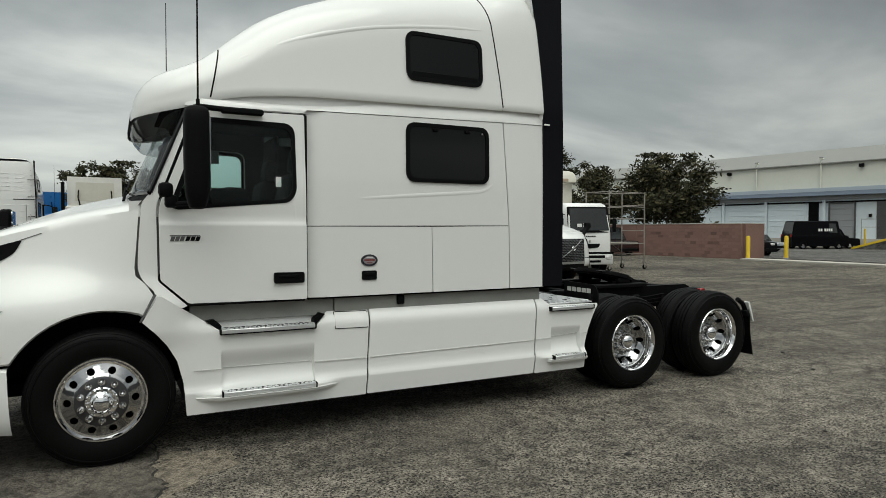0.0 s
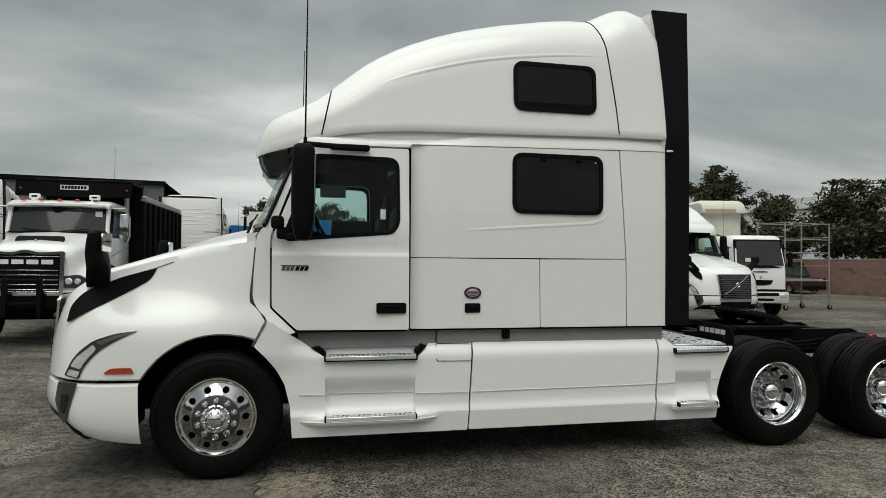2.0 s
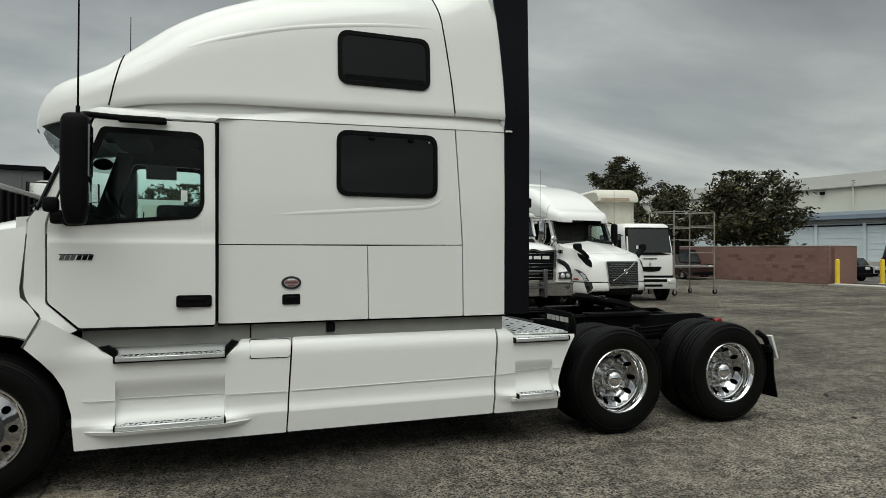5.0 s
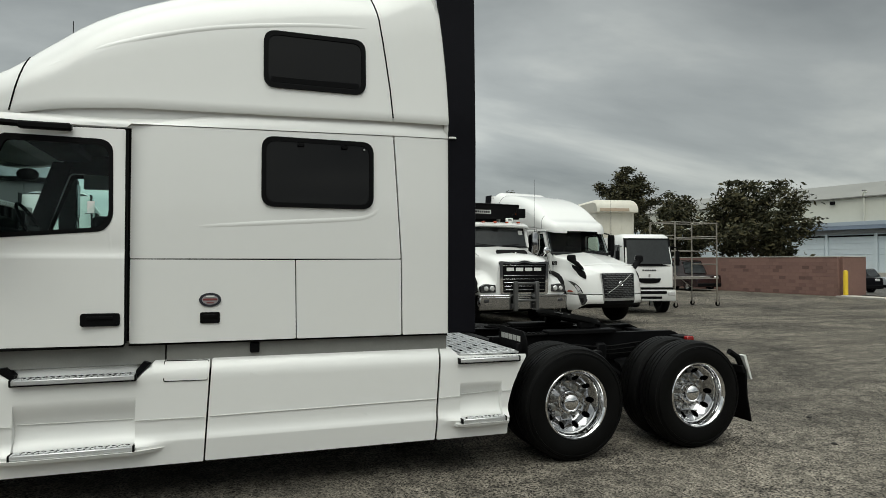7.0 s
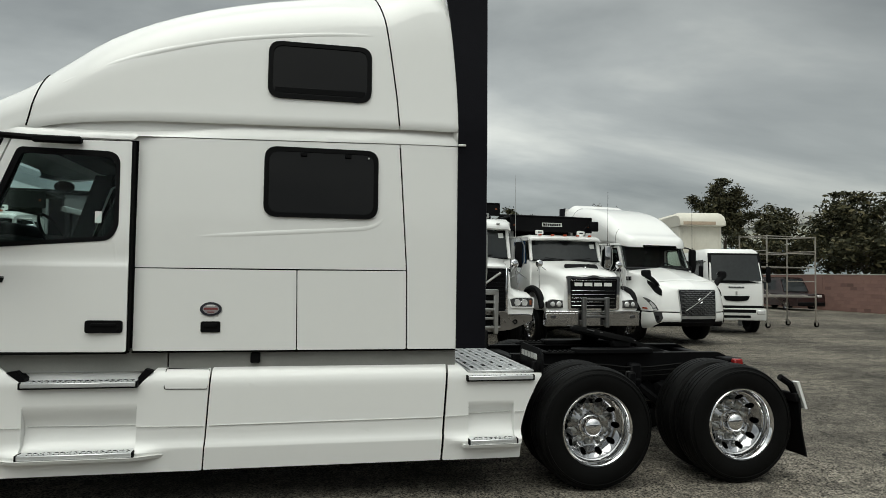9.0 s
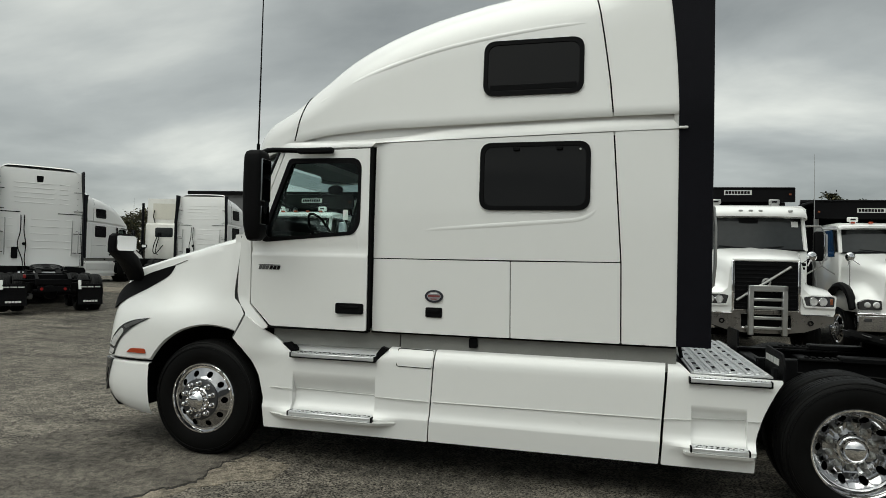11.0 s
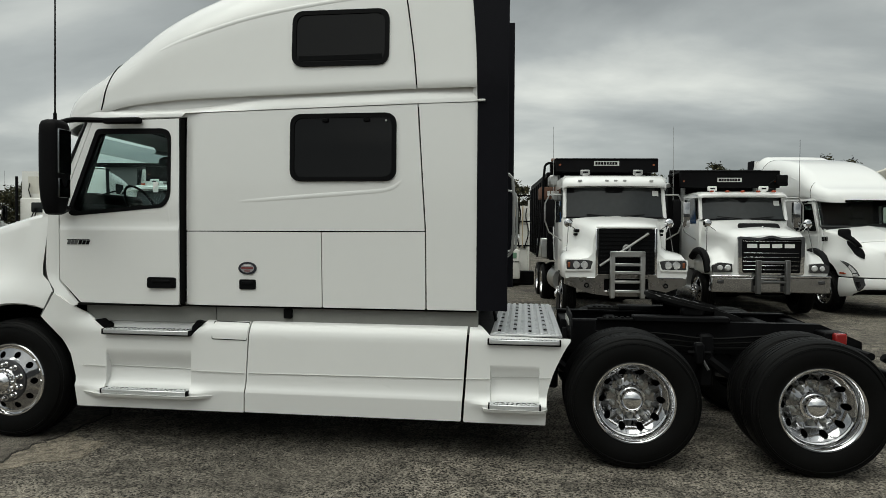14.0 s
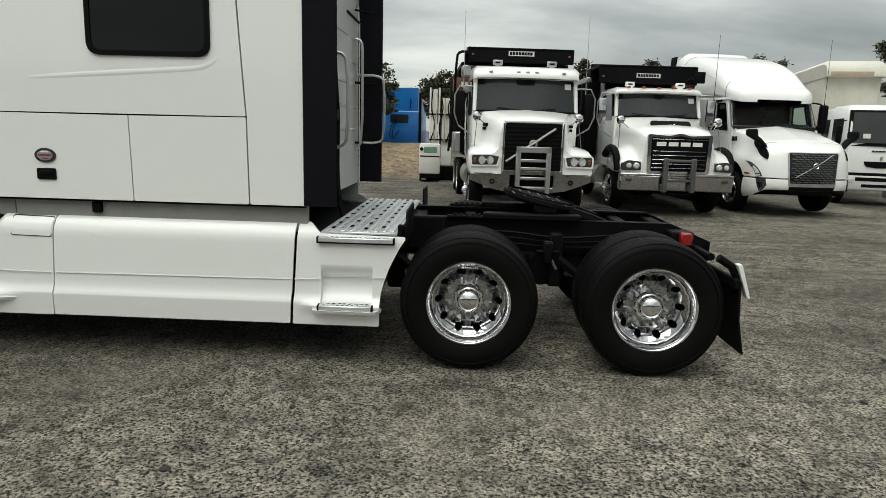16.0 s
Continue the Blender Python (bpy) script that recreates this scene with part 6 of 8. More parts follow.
CARWINE = material("dark_red_car_paint", (0.02, 0.009, 0.009), 0.22, vary=0.2, coat=0.6)
CARSILVER = material("silver_car_paint", (0.4, 0.42, 0.44), 0.3, 0.4, vary=0.08, coat=0.5)
CREAM = material("aged_cream_panel", (0.61, 0.585, 0.51), 0.55, vary=0.08, scale=0.7, dirt=0.5, dirt_colour=(0.36, 0.32, 0.25))
CREAMSTAIN = material("brown_stained_cream", (0.30, 0.23, 0.165), 0.7, vary=0.35, scale=1.8, dirt=0.5, dirt_colour=(0.42, 0.37, 0.28))
BLUEPAINT = material("bright_blue_paint", (0.01, 0.13, 0.4), 0.3, vary=0.1, coat=0.4)
DARKSCREEN = material("dark_windscreen", (0.018, 0.021, 0.022), 0.05, vary=0.3, scale=0.7, rough_vary=0.03, spec=0.46)
TARP = material("dark_brown_tarp", (0.010, 0.009, 0.008), 0.85, vary=0.4, scale=0.6, bump=0.3)
RUST = material("rusty_brown_steel", (0.14, 0.07, 0.045), 0.85, vary=0.3, scale=3, bump=0.3)


def wall_block(parent, name, p, q, h, t, mat, z0=-0.1):
    """A straight wall from p to q."""
    p, q = Vector((*p, 0)), Vector((*q, 0))
    d = q - p
    bm = box(0, d.length, -t / 2, t / 2, z0, h, 0.01)
    bm.transform(Matrix.Translation(p) @ Matrix.Rotation(math.atan2(d.y, d.x), 4, "Z"))
    return part(name, bm, mat, parent)


BLOCKFACE = material("painted_block_face", (0.215, 0.125, 0.105), 0.9, vary=0.12, scale=1.2, bump=0.4, bump_scale=22, dirt=0.5, dirt_colour=(0.12, 0.08, 0.068))
bn, bl = BLOCKFACE.node_tree.nodes, BLOCKFACE.node_tree.links
base_in = bn["Principled BSDF"].inputs["Base Color"]
tint = bn.new("ShaderNodeMix")
tint.data_type, tint.blend_type = "RGBA", "MULTIPLY"
tint.inputs["Factor"].default_value = 1.0
bl.new(base_in.links[0].from_socket, tint.inputs["A"])
pick = bn.new("ShaderNodeObjectInfo")
stops = bn.new("ShaderNodeValToRGB")
for e_, (pos, v) in zip([stops.color_ramp.elements[0], stops.color_ramp.elements.new(0.1), stops.color_ramp.elements[-1]], ((0.0, 0.55), (0.12, 0.9), (1.0, 1.06))):
    e_.position, e_.color = pos, (v, v, v, 1)
bl.new(pick.outputs["Random"], stops.inputs[0])
bl.new(stops.outputs[0], tint.inputs["B"])
bl.new(tint.outputs["Result"], base_in)
yard_wall = thing("yard_wall", "faded red painted block wall with dark stains", "wall", kind="structure")
wall_block(yard_wall, "wall_panel", (34.55, 21.5), (33.1, 28.9), 2.12, 0.22, BLOCKWALL)
wall_block(yard_wall, "wall_panel", (33.1, 28.9), (33.9, 46.0), 2.12, 0.22, BLOCKWALL)
wall_block(yard_wall, "wall_panel", (34.67, 21.45), (36.6, 21.6), 2.12, 0.22, BLOCKWALL)
wall_block(yard_wall, "wall_coping", (34.55, 21.5), (33.1, 28.9), 2.17, 0.27, CONCRETE, 2.125)
wall_block(yard_wall, "wall_coping", (33.1, 28.9), (33.9, 46.0), 2.17, 0.27, CONCRETE, 2.125)
wall_block(yard_wall, "wall_coping", (34.67, 21.45), (36.6, 21.6), 2.168, 0.27, CONCRETE, 2.125)


def bollard(x, y):
    b = thing("bollard", "yellow painted steel bollard beside the block wall", "bollard", (x, y, 0), group="yellow bollards")
    part("post", lathe([(0.001, 0), (0.12, 0), (0.12, 1.3), (0.105, 1.36), (0.06, 1.39), (0.001, 1.4)], 20), YELLOW, b).matrix_basis = pose(0, 0, 0, 90)
    part("base_ring", lathe([(0.12, 0), (0.19, 0.0), (0.18, 0.05), (0.12, 0.06)], 20), CONCRETE, b).matrix_basis = pose(0, 0, 0, 90)
    return b


bollard(34.25, 20.85)
bollard(36.6, 20.0)


def warehouse():
    w = thing("warehouse", "long cream metal warehouse with blue-grey canopy and loading doors", "building", (63.9, 29.1, 0), 10.7)
    L0, L1 = -45.0, 90.0
    part("wall", box(0.0, 40, L0, L1, 0, 8.35, 0.02), WHITEWALL, w)
    part("roof", loft([[(-0.25, L0, 8.35), (-0.25, L1, 8.35)], [(0.15, L0, 8.5), (0.15, L1, 8.5)], [(5.5, L0, 10.3), (5.5, L1, 10.3)], [(40, L0, 10.8), (40, L1, 10.8)]], closed=False), ROOFMETAL, w)
    part("gutter", box(-0.28, -0.08, L0, L1, 8.25, 8.38, 0.02), ROOFMETAL, w)
    part("canopy", joined(box(-0.8, 0, L0, L1, 5.5, 5.7, 0.02), box(-0.9, -0.8, L0, L1, 5.1, 5.86, 0.02)), BLUETRIM, w)
    part("canopy_fascia", box(-0.92, -0.9, L0, L1, 5.5, 5.86, 0.004), BLUEPALE, w, "paler upper edge of the canopy")
    # Grey band puts the canopy's shade on the upper wall into colour.
    part("shaded_wall_band", box(-0.25, 0.0, L0, L1, 4.7, 5.1, 0.02), DOCKGREY, w)
    part("door_head", box(-0.2, 0.0, L0, L1, 4.42, 4.56, 0.02), FRAME, w)
    for k in range(-6, 12):
        y = 5.6 + 6.4 * k
        part("downpipe", joined(rod((-0.15, y, 5.7), (-0.15, y, 8.2), 0.08, 8), tube([(-0.15, y, 8.2), (-0.3, y, 8.6), (-0.3, y - 0.12, 8.82), (-0.2, y - 0.3, 8.7)], 0.09, 8, 1)), WHITEWALL, w)
        part("pipe_head", box(-0.4, -0.1, y - 0.25, y + 0.1, 8.84, 8.92, 0.03), GUNMETAL, w)
    for y in (-32, -26, -19.5, -13, -6.5, -1.0, 5.2, 10.9, 15.6, 20.3, 26.4, 32.6, 39, 46, 52, 58, 64):
        part("canopy_post", box(-0.3, -0.13, y - 0.14, y + 0.14, 0.9, 4.7, 0.01), DOCKWHITE, w)
    # The BLACK entry is no door: a black slab for a dark open doorway.
    for y0, y1, mat in ((-31, -27, DOCKGREY), (-25, -20.5, DOCKWHITE), (-18.5, -14, DOCKWHITE), (-12, -7.5, DOCKWHITE), (-0.5, 0.7, GUNMETAL), (2.55, 4.7, DOCKGREY), (5.75, 6.7, BLACK), (6.95, 10.7, DOCKWHITE), (11.1, 15.4, DOCKWHITE), (15.9, 20.0, DOCKWHITE), (20.6, 26.0, DOCKWHITE), (27, 32, DOCKWHITE), (33, 38, DOCKWHITE), (40, 45, DOCKWHITE), (47, 51, DOCKWHITE), (53, 57, DOCKWHITE)):
        d = part("dock_door", box(-0.12, 0.0, y0, y1, 0.9, 4.42, 0.02), mat, w)
        for k in range(6):
            part("door_slat", box(-0.15, -0.12, y0 + 0.05, y1 - 0.05, 1.0 + k * 0.55, 1.06 + k * 0.55, 0.01), mat, d)
    part("door_frame", joined(box(-0.2, 0, 2.42, 2.55, 0.9, 4.45, 0.01), box(-0.2, 0, 4.7, 4.83, 0.9, 4.45, 0.01), box(-0.2, 0, 2.42, 4.83, 4.3, 4.42, 0.01)), GUNMETAL, w)
    part("dock_wall", box(-0.06, 0.0, L0, L1, 0.9, 4.7, 0.0), DOCKWHITE, w, "pale blue wall under the canopy")
    part("dock_plinth", box(-0.6, 0.0, L0, L1, 0, 0.9, 0.02), CONCRETE, w)
    for y in (-24, -11, 2.0, 15.0, 28, 41):
        part("wall_lamp", box(-0.35, 0, y - 0.2, y + 0.2, 7.72, 8.05, 0.04), BLACK, w)
    part("door_lamp", box(-0.3, -0.06, 1.05, 1.3, 2.95, 3.25, 0.03), BLACK, w)
    part("ramp", loft([[(-3.0, y, 0), (-3.0, y, z), (-0.6, y, z), (-0.6, y, 0)] for y, z in ((1.5, 0.05), (-1.2, 0.85), (-12.0, 0.88))]), CONCRETE, w)
    part("ramp_side", loft([[(-3.25, y, 0), (-3.25, y, z), (-3.0, y, z), (-3.0, y, 0)] for y, z in ((1.4, 0.0), (-1.2, 0.8), (-12.0, 0.83))]), ROADMAT, w)
    part("ramp_kerb", loft([[(-3.3, y, z - 0.2), (-3.3, y, z), (-3.02, y, z), (-3.02, y, z - 0.2)] for y, z in ((1.6, 0.16), (-1.2, 1.02), (-12.0, 1.05))]), YELLOW, w, "yellow kerb along the ramp")
    part("ramp_post", box(-3.2, -3.06, 0.53, 0.67, 0.3, 1.85, 0.02), YELLOW, w)
    split("ramp_rail", [tube([(-3.1, 0.9, 2.72), (-3.1, -0.3, 2.72), (-3.1, -0.3, 1.0)], 0.035, 6), tube([(-3.1, 0.9, 2.72), (-3.1, 0.9, 0.5)], 0.035, 6), tube([(-3.1, 0.9, 2.0), (-3.1, -0.3, 2.0)], 0.03, 6)], STEEL, w)
    return w


warehouse()


def left_building():
    w = thing("grey_building", "low dark grey metal-clad building behind parked trucks", "building", (-7.9, 39.4, 0), 6.4)
    part("wall", box(-19.6, 0, 0, 26, 0, 6.5, 0.02), DARKGREYWALL, w)
    part("roof", loft([[(-19.8, -0.2, 6.5), (0.1, -0.2, 6.5), (0.1, 26, 6.5), (-19.8, 26, 6.5)], [(-19.8, -0.2, 6.76), (0.1, -0.2, 6.76), (0.1, 26, 6.76), (-19.8, 26, 6.76)]]), BLACK, w)
    part("lean_to_roof", loft([[(0.1, 0, 6.7), (0.1, 20, 6.7), (0.1, 20, 6.55), (0.1, 0, 6.55)], [(1.5, 0, 5.6), (1.5, 20, 5.6), (1.5, 20, 5.45), (1.5, 0, 5.45)]]), BLACK, w)
    part("lean_to_wall", box(0.0, 1.35, 0.2, 20, 0, 5.5, 0.02), DARKGREYWALL, w)
    for k in range(10):
        part("cladding_rib", box(-19.2 + 2 * k, -19.1 + 2 * k, -0.06, 0, 0, 6.45, 0.01), DARKGREYWALL, w)
    part("aerial", rod((-3.3, 3, 6.7), (-3.3, 3, 9.3), 0.03, 6, 0.012), STEEL, w)
    return w


left_building()


def tree(x, y, top, width, seed, sparse=1.0, low=1.6):
    """A tapered trunk with limbs and a crown of many small leaves in uneven clumps."""
    rng = random.Random(seed)
    t = thing("tree", "dull green broadleaf tree with an uneven open crown", "tree", (x, y, ground_z(x, y)), group="trees beyond the yard")
    limbs = [tube([(0, 0, -0.1), (0.1, 0.05, low * 0.6), (0.05, 0, low + 0.3)], 0.17, 8, 1)]
    tips = []
    n = 15
    for k in range(n):
        a = 2.4 * k + rng.uniform(-0.4, 0.4)
        f = (k + 0.5) / n
        reach = width / 2 * math.sin(math.pi * (0.22 + 0.66 * f)) * rng.uniform(0.62, 1.0)
        h = low + (top - low) * (0.12 + 0.8 * f) * rng.uniform(0.9, 1.05)
        end = Vector((reach * math.cos(a), reach * math.sin(a), h))
        start = Vector((0.05, 0, low + 0.25 * f * (top - low)))
        mid_p = start.lerp(end, 0.5) + Vector((0, 0, 0.25))
        limbs.append(tube([start, mid_p, end], 0.05, 5, 1))
        tips += [end, start.lerp(end, 0.72) + Vector((0, 0, 0.2)), mid_p]
        for _ in range(3):
            tips.append(end + Vector((rng.gauss(0, 0.55), rng.gauss(0, 0.55), rng.gauss(0, 0.45))))
    tips.append(Vector((0, 0, top - 0.3)))
    trunk = part("trunk", joined(*limbs), BARK, t)
    vs, fs = [], []
    count = int(120 * sparse)
    for c in tips:
        spread = rng.uniform(0.26, 0.5) * (width / 6.5)
        for _ in range(count):
            p = c + Vector((rng.gauss(0, spread), rng.gauss(0, spread), rng.gauss(0, spread * 0.7)))
            p.z = min(p.z, top + 0.15)
            s = rng.uniform(0.09, 0.24) * min(1.0, width / 4)
            d = Vector((rng.gauss(0, 1), rng.gauss(0, 1), rng.gauss(0, 0.7))).normalized()
            e = d.orthogonal().normalized()
            e.rotate(Euler((rng.uniform(0, 6), rng.uniform(0, 6), 0)))
            k = len(vs)
            vs += [tuple(p - d * s), tuple(p + e * s * 0.45), tuple(p + d * s), tuple(p - e * s * 0.5)]
            fs.append((k, k + 1, k + 2, k + 3))
    me2 = bpy.data.meshes.new("crown")
    me2.from_pydata(vs, [], fs)
    me2.materials.append(LEAF)
    crown = new("crown", me2)
    crown.parent = t
    return t


tree(37.0, 29.9, 7.3, 6.6, 1, 1.35, 1.7)
tree(36.3, 37.0, 6.9, 5.6, 2, 1.1)
tree(44.0, 54.3, 12.0, 5.4, 3, 1.5, 5.5)
tree(2.9, 47.0, 6.2, 3.8, 12, 1.0, 2.0)
tree(21.0, 55.0, 8.4, 4.5, 4)
tree(14.8, 52.0, 7.8, 4.0, 5)
tree(32.5, 60.0, 9.6, 5.0, 6, 0.8)
tree(-0.05, 28.0, 4.75, 2.4, 7, 0.9, 2.4)
tree(-52.0, 62.0, 7.0, 7.0, 11)


def street_lamp(x, y, h):
    t = thing("street_lamp", "grey steel lamp post with a flat arm lamp", "lamp post", (x, y, 0))
    part("post", rod((0, 0, 0), (0, 0, h), 0.11, 10, 0.07), STEEL, t)
    part("arm", tube([(0, 0, h - 0.1), (0.6, 0.3, h + 0.02), (1.2, 0.6, h + 0.05)], 0.05, 6), STEEL, t)
    part("lamp_head", box(0.9, 1.9, 0.35, 0.85, h, h + 0.16, 0.05), DARKGREYWALL, t)
    return t


street_lamp(-60.0, 44.0, 8.9)


def scaffold():
    s = thing("scaffold_tower", "rusty galvanised rolling scaffold tower on castors", "scaffold", (0, 0, -0.12))
    legs = [(22.7, 17.66), (22.14, 18.58), (20.2, 17.3), (19.9, 18.55)]
    for x, y in legs:
        part("leg", rod((x, y, 0.2), (x, y, 3.66), 0.03, 8), SCAFFOLD, s)
        c = part("castor", moved(lathe([(0.03, -0.035), (0.1, -0.035), (0.115, 0), (0.1, 0.035), (0.03, 0.035)], 18), pose(x + 0.03, y, 0.115)), RUBBER, s)
        part("castor_fork", joined(box(x - 0.04, x + 0.06, y - 0.055, y - 0.045, 0.08, 0.26, 0.003), box(x - 0.04, x + 0.06, y + 0.045, y + 0.055, 0.08, 0.26, 0.003), box(x - 0.05, x + 0.05, y - 0.055, y + 0.055, 0.24, 0.27, 0.003)), SCAFFOLD, c)
    for a, b in ((0, 1), (2, 3)):
        for z in (0.72, 1.22, 1.84, 2.4, 3.05, 3.62):
            part("rung", rod((*legs[a], z), (*legs[b], z), 0.02, 6), SCAFFOLD, s)
    for a, b in ((0, 2), (1, 3)):
        for z in (1.22, 2.4, 2.95, 3.62):
            part("rail", rod((*legs[a], z), (*legs[b], z), 0.02, 6), SCAFFOLD, s)
    part("brace", rod((*legs[1], 0.8), (*legs[3], 2.2), 0.015, 6), SCAFFOLD, s)
    part("platform", moved(box(0, 2.35, -0.35, 0.35, 1.24, 1.29, 0.01), pose(20.1, 17.95, 0, 0, 0, 5)), SCAFFOLD, s)
    return s


scaffold()


def car(name, label, mat, at, turn_z, length, width, height, hood, boot, category="car", van=False):
    """A parked car: lofted body with its sills and roof, glass, lights, wheels."""
    c = thing(name, label, category, at, turn_z)
    h, w = height, width / 2
    belt = 0.55 * h if not van else 0.52 * h
    body = []
    for y, k in ((-w, 0.9), (-w * 0.97, 0.985), (-w * 0.8, 1.0), (w * 0.8, 1.0), (w * 0.97, 0.985), (w, 0.9)):
        low = 0.26
        body.append([(0.06 * (1 - k) * 10, y, low), (0.0 + (1 - k), y, 0.42 * h * k), (0.08, y, belt * 0.93 * k), (hood * length, y, belt * k), (length - boot * length, y, belt * k), (length - 0.05, y, belt * 0.96 * k), (length - (1 - k), y, 0.4 * h), (length - 0.06, y, low)])
    part("body", loft(body, closed=True), mat, c)
    x0, x1 = hood * length, length - boot * length
    cab = []
    for z, ins, fr, rr in ((belt * 0.97, 0.03, 0.0, 0.0), (belt + 0.5 * (h - belt), 0.09, 0.22 * (1 - van * 0.6), 0.14), (h - 0.05, 0.16, 0.42 * (1 - van * 0.6), 0.26), (h, 0.26, 0.6 * (1 - van * 0.6), 0.4)):
        cab.append([(x0 + fr, -w + ins, z), (x1 - rr, -w + ins, z), (x1 - rr, w - ins, z), (x0 + fr, w - ins, z)])
    part("roof", loft(cab), mat, c)
    za, zb = belt + 0.06 * h, h - 0.09 * h
    for sgn in (-1, 1):
        if not van:
            for a, b in ((0.12, 0.48), (0.53, 0.9)):
                xa, xb = x0 + 0.15 + (x1 - x0 - 0.3) * a, x0 + 0.15 + (x1 - x0 - 0.3) * b
                part("window", loft([[(xa, sgn * (w - 0.04), za), (xb, sgn * (w - 0.04), za)], [(xa + 0.12, sgn * (w - 0.125), zb), (xb - 0.05, sgn * (w - 0.125), zb)]], closed=False), DARKSCREEN, c)
        else:
            part("window", loft([[(x0 + 0.25, sgn * (w - 0.04), za), (x0 + 1.0, sgn * (w - 0.04), za)], [(x0 + 0.42, sgn * (w - 0.125), zb), (x0 + 1.0, sgn * (w - 0.125), zb)]], closed=False), DARKSCREEN, c)
        for x in (0.18 * length, 0.8 * length):
            r = 0.33 if not van else 0.36
            wh = part("wheel", moved(lathe([(0.2, 0.02), (r * 0.9, 0.0), (r, 0.04), (r, 0.18), (r * 0.9, 0.22)], 24), pose(x, sgn * (w + 0.01), r, 0, 0, 0 if sgn < 0 else 180)), RUBBER, c)
            part("rim", moved(lathe([(0.001, 0.01), (0.06, 0.0), (0.16, 0.02), (0.205, 0.01), (0.21, 0.03)], 20), pose(x, sgn * (w + 0.01), r, 0, 0, 0 if sgn < 0 else 180)), CHROME, wh)
    part("windscreen", loft([[(x0 - 0.012, -w + 0.14, belt + 0.03), (x0 - 0.012, w - 0.14, belt + 0.03)], [(x0 + 0.37 * (1 - van * 0.6), -w + 0.24, h - 0.1), (x0 + 0.37 * (1 - van * 0.6), w - 0.24, h - 0.1)]], closed=False), DARKSCREEN, c)
    part("rear_window", loft([[(x1 + 0.012, -w + 0.16, belt + 0.08), (x1 + 0.012, w - 0.16, belt + 0.08)], [(x1 - 0.2, -w + 0.24, h - 0.1), (x1 - 0.2, w - 0.24, h - 0.1)]], closed=False), DARKSCREEN, c)
    for sgn in (-1, 1):
        part("headlight", box(-0.02, 0.06, sgn * (w - 0.42) - 0.16, sgn * (w - 0.42) + 0.16, 0.40 * h, 0.48 * h, 0.02), LAMPCLEAR, c)
        part("tail_light", box(length - 0.05, length + 0.02, sgn * (w - 0.2) - 0.1, sgn * (w - 0.2) + 0.1, 0.42 * h, 0.52 * h, 0.02), REDLENS, c)
    part("bumper", box(-0.05, 0.05, -w + 0.05, w - 0.05, 0.3, 0.5, 0.03), BLACK, c)
    return c


black_van = car("van", "black cargo van with white lettering on its side", CARBLACK, (59.7, 30.5, 0), 153, 5.2, 2.0, 2.55, 0.15, 0.02, "van", True)
bars(black_van, "van_lettering", 2.45, 2.85, 1.62, 1.86, 2, PAPER, pose(0, 1.0, 0, 0, 0, 0))
bars(black_van, "van_lettering", 1.55, 2.3, 1.62, 1.86, 4, PAPER, pose(0, 1.0, 0, 0, 0, 0))
car("pickup", "black pickup parked beyond the van", CARBLACK, (62.6, 31.2, 0), 153, 5.4, 2.0, 1.85, 0.24, 0.32)
car("sedan", "silver sedan parked behind the block wall", CARSILVER, (47.6, 28.0, 0), 100, 4.6, 1.8, 1.45, 0.25, 0.16)
car("suv", "dark red and black sport utility car", CARWINE, (31.2, 27.7, 0), 92, 5.0, 1.95, 1.95, 0.24, 0.03)
car("suv", "black sport utility car by the block wall", CARBLACK, (38.6, 22.8, 0), 80, 4.8, 1.9, 1.8, 0.22, 0.03)
car("hatchback", "white hatchback beside the dark car", CARSILVER, (31.0, 33.0, 0), 92, 4.0, 1.75, 1.5, 0.22, 0.04)


def far_building():
    """What closes the yard behind the camera."""
    w = thing("grey_building", "long plain grey shed on the other side of the yard", "building", (0, -34, 0), 0)
    part("wall", box(-70, 80, -12, 0, 0, 5.2, 0.02), DARKGREYWALL, w)
    part("roof", box(-70.3, 80.3, -12.3, 0.3, 5.2, 5.45, 0.02), ROOFMETAL, w)
    return w


far_building()

# ---- trucks in the row beyond ----


def placed(label, local, at, heading, group="sleeper tractors in the yard"):
    """A copy of the sleeper tractor whose local point lies at a place; heading: the way its nose points."""
    a = math.degrees(math.atan2(heading[1], heading[0])) - 180
    c, s = math.cos(radians(a)), math.sin(radians(a))
    x = at[0] - (local[0] * c - local[1] * s)
    y = at[1] - (local[0] * s + local[1] * c)
    return tagged(copy_thing(hero, pose(x, y, at[2] if len(at) > 2 else 0, 0, 0, a)), label, "truck", group)


facing = placed("white sleeper tractor with a black honeycomb grille", (-1.485, YC), (13.73, 11.76, -0.14), (0.13, -0.9915))
bars(facing, "hood_marking", 0.0, 0.26, 1.66, 1.78, 4, BLACK, pose(0.24, 2 * YC - 0.07, 0, 0, 0, 180))
facing.scale = (1.06, 1.06, 1.03)
for o in facing.children:                     # this one sits higher over its wheels
    if not o.name.startswith(("wheel", "drive_axle", "front_axle", "mud_flap", "flap")) or o.name.startswith("wheel_liner"):
        o.location.z += 0.12
for o in facing.children:
    if o.name.startswith("sun_visor"):
        bpy.data.objects.remove(o)
        break
tail_out = placed("white sleeper tractor seen from behind with hoses", (4.0, YC), (-13.45, 10.85, 0.2), (-0.805, 0.593))
part("rear_badge", box(3.90, 3.93, 1.12, 1.30, 3.72, 3.95, 0.02), BLACK, tail_out, "small dark badge on the rear wall")
placed("white sleeper tractor parked behind another", (4.0, 2.44), (-20.4, 20.0, 0.42), (-0.17, 0.985))
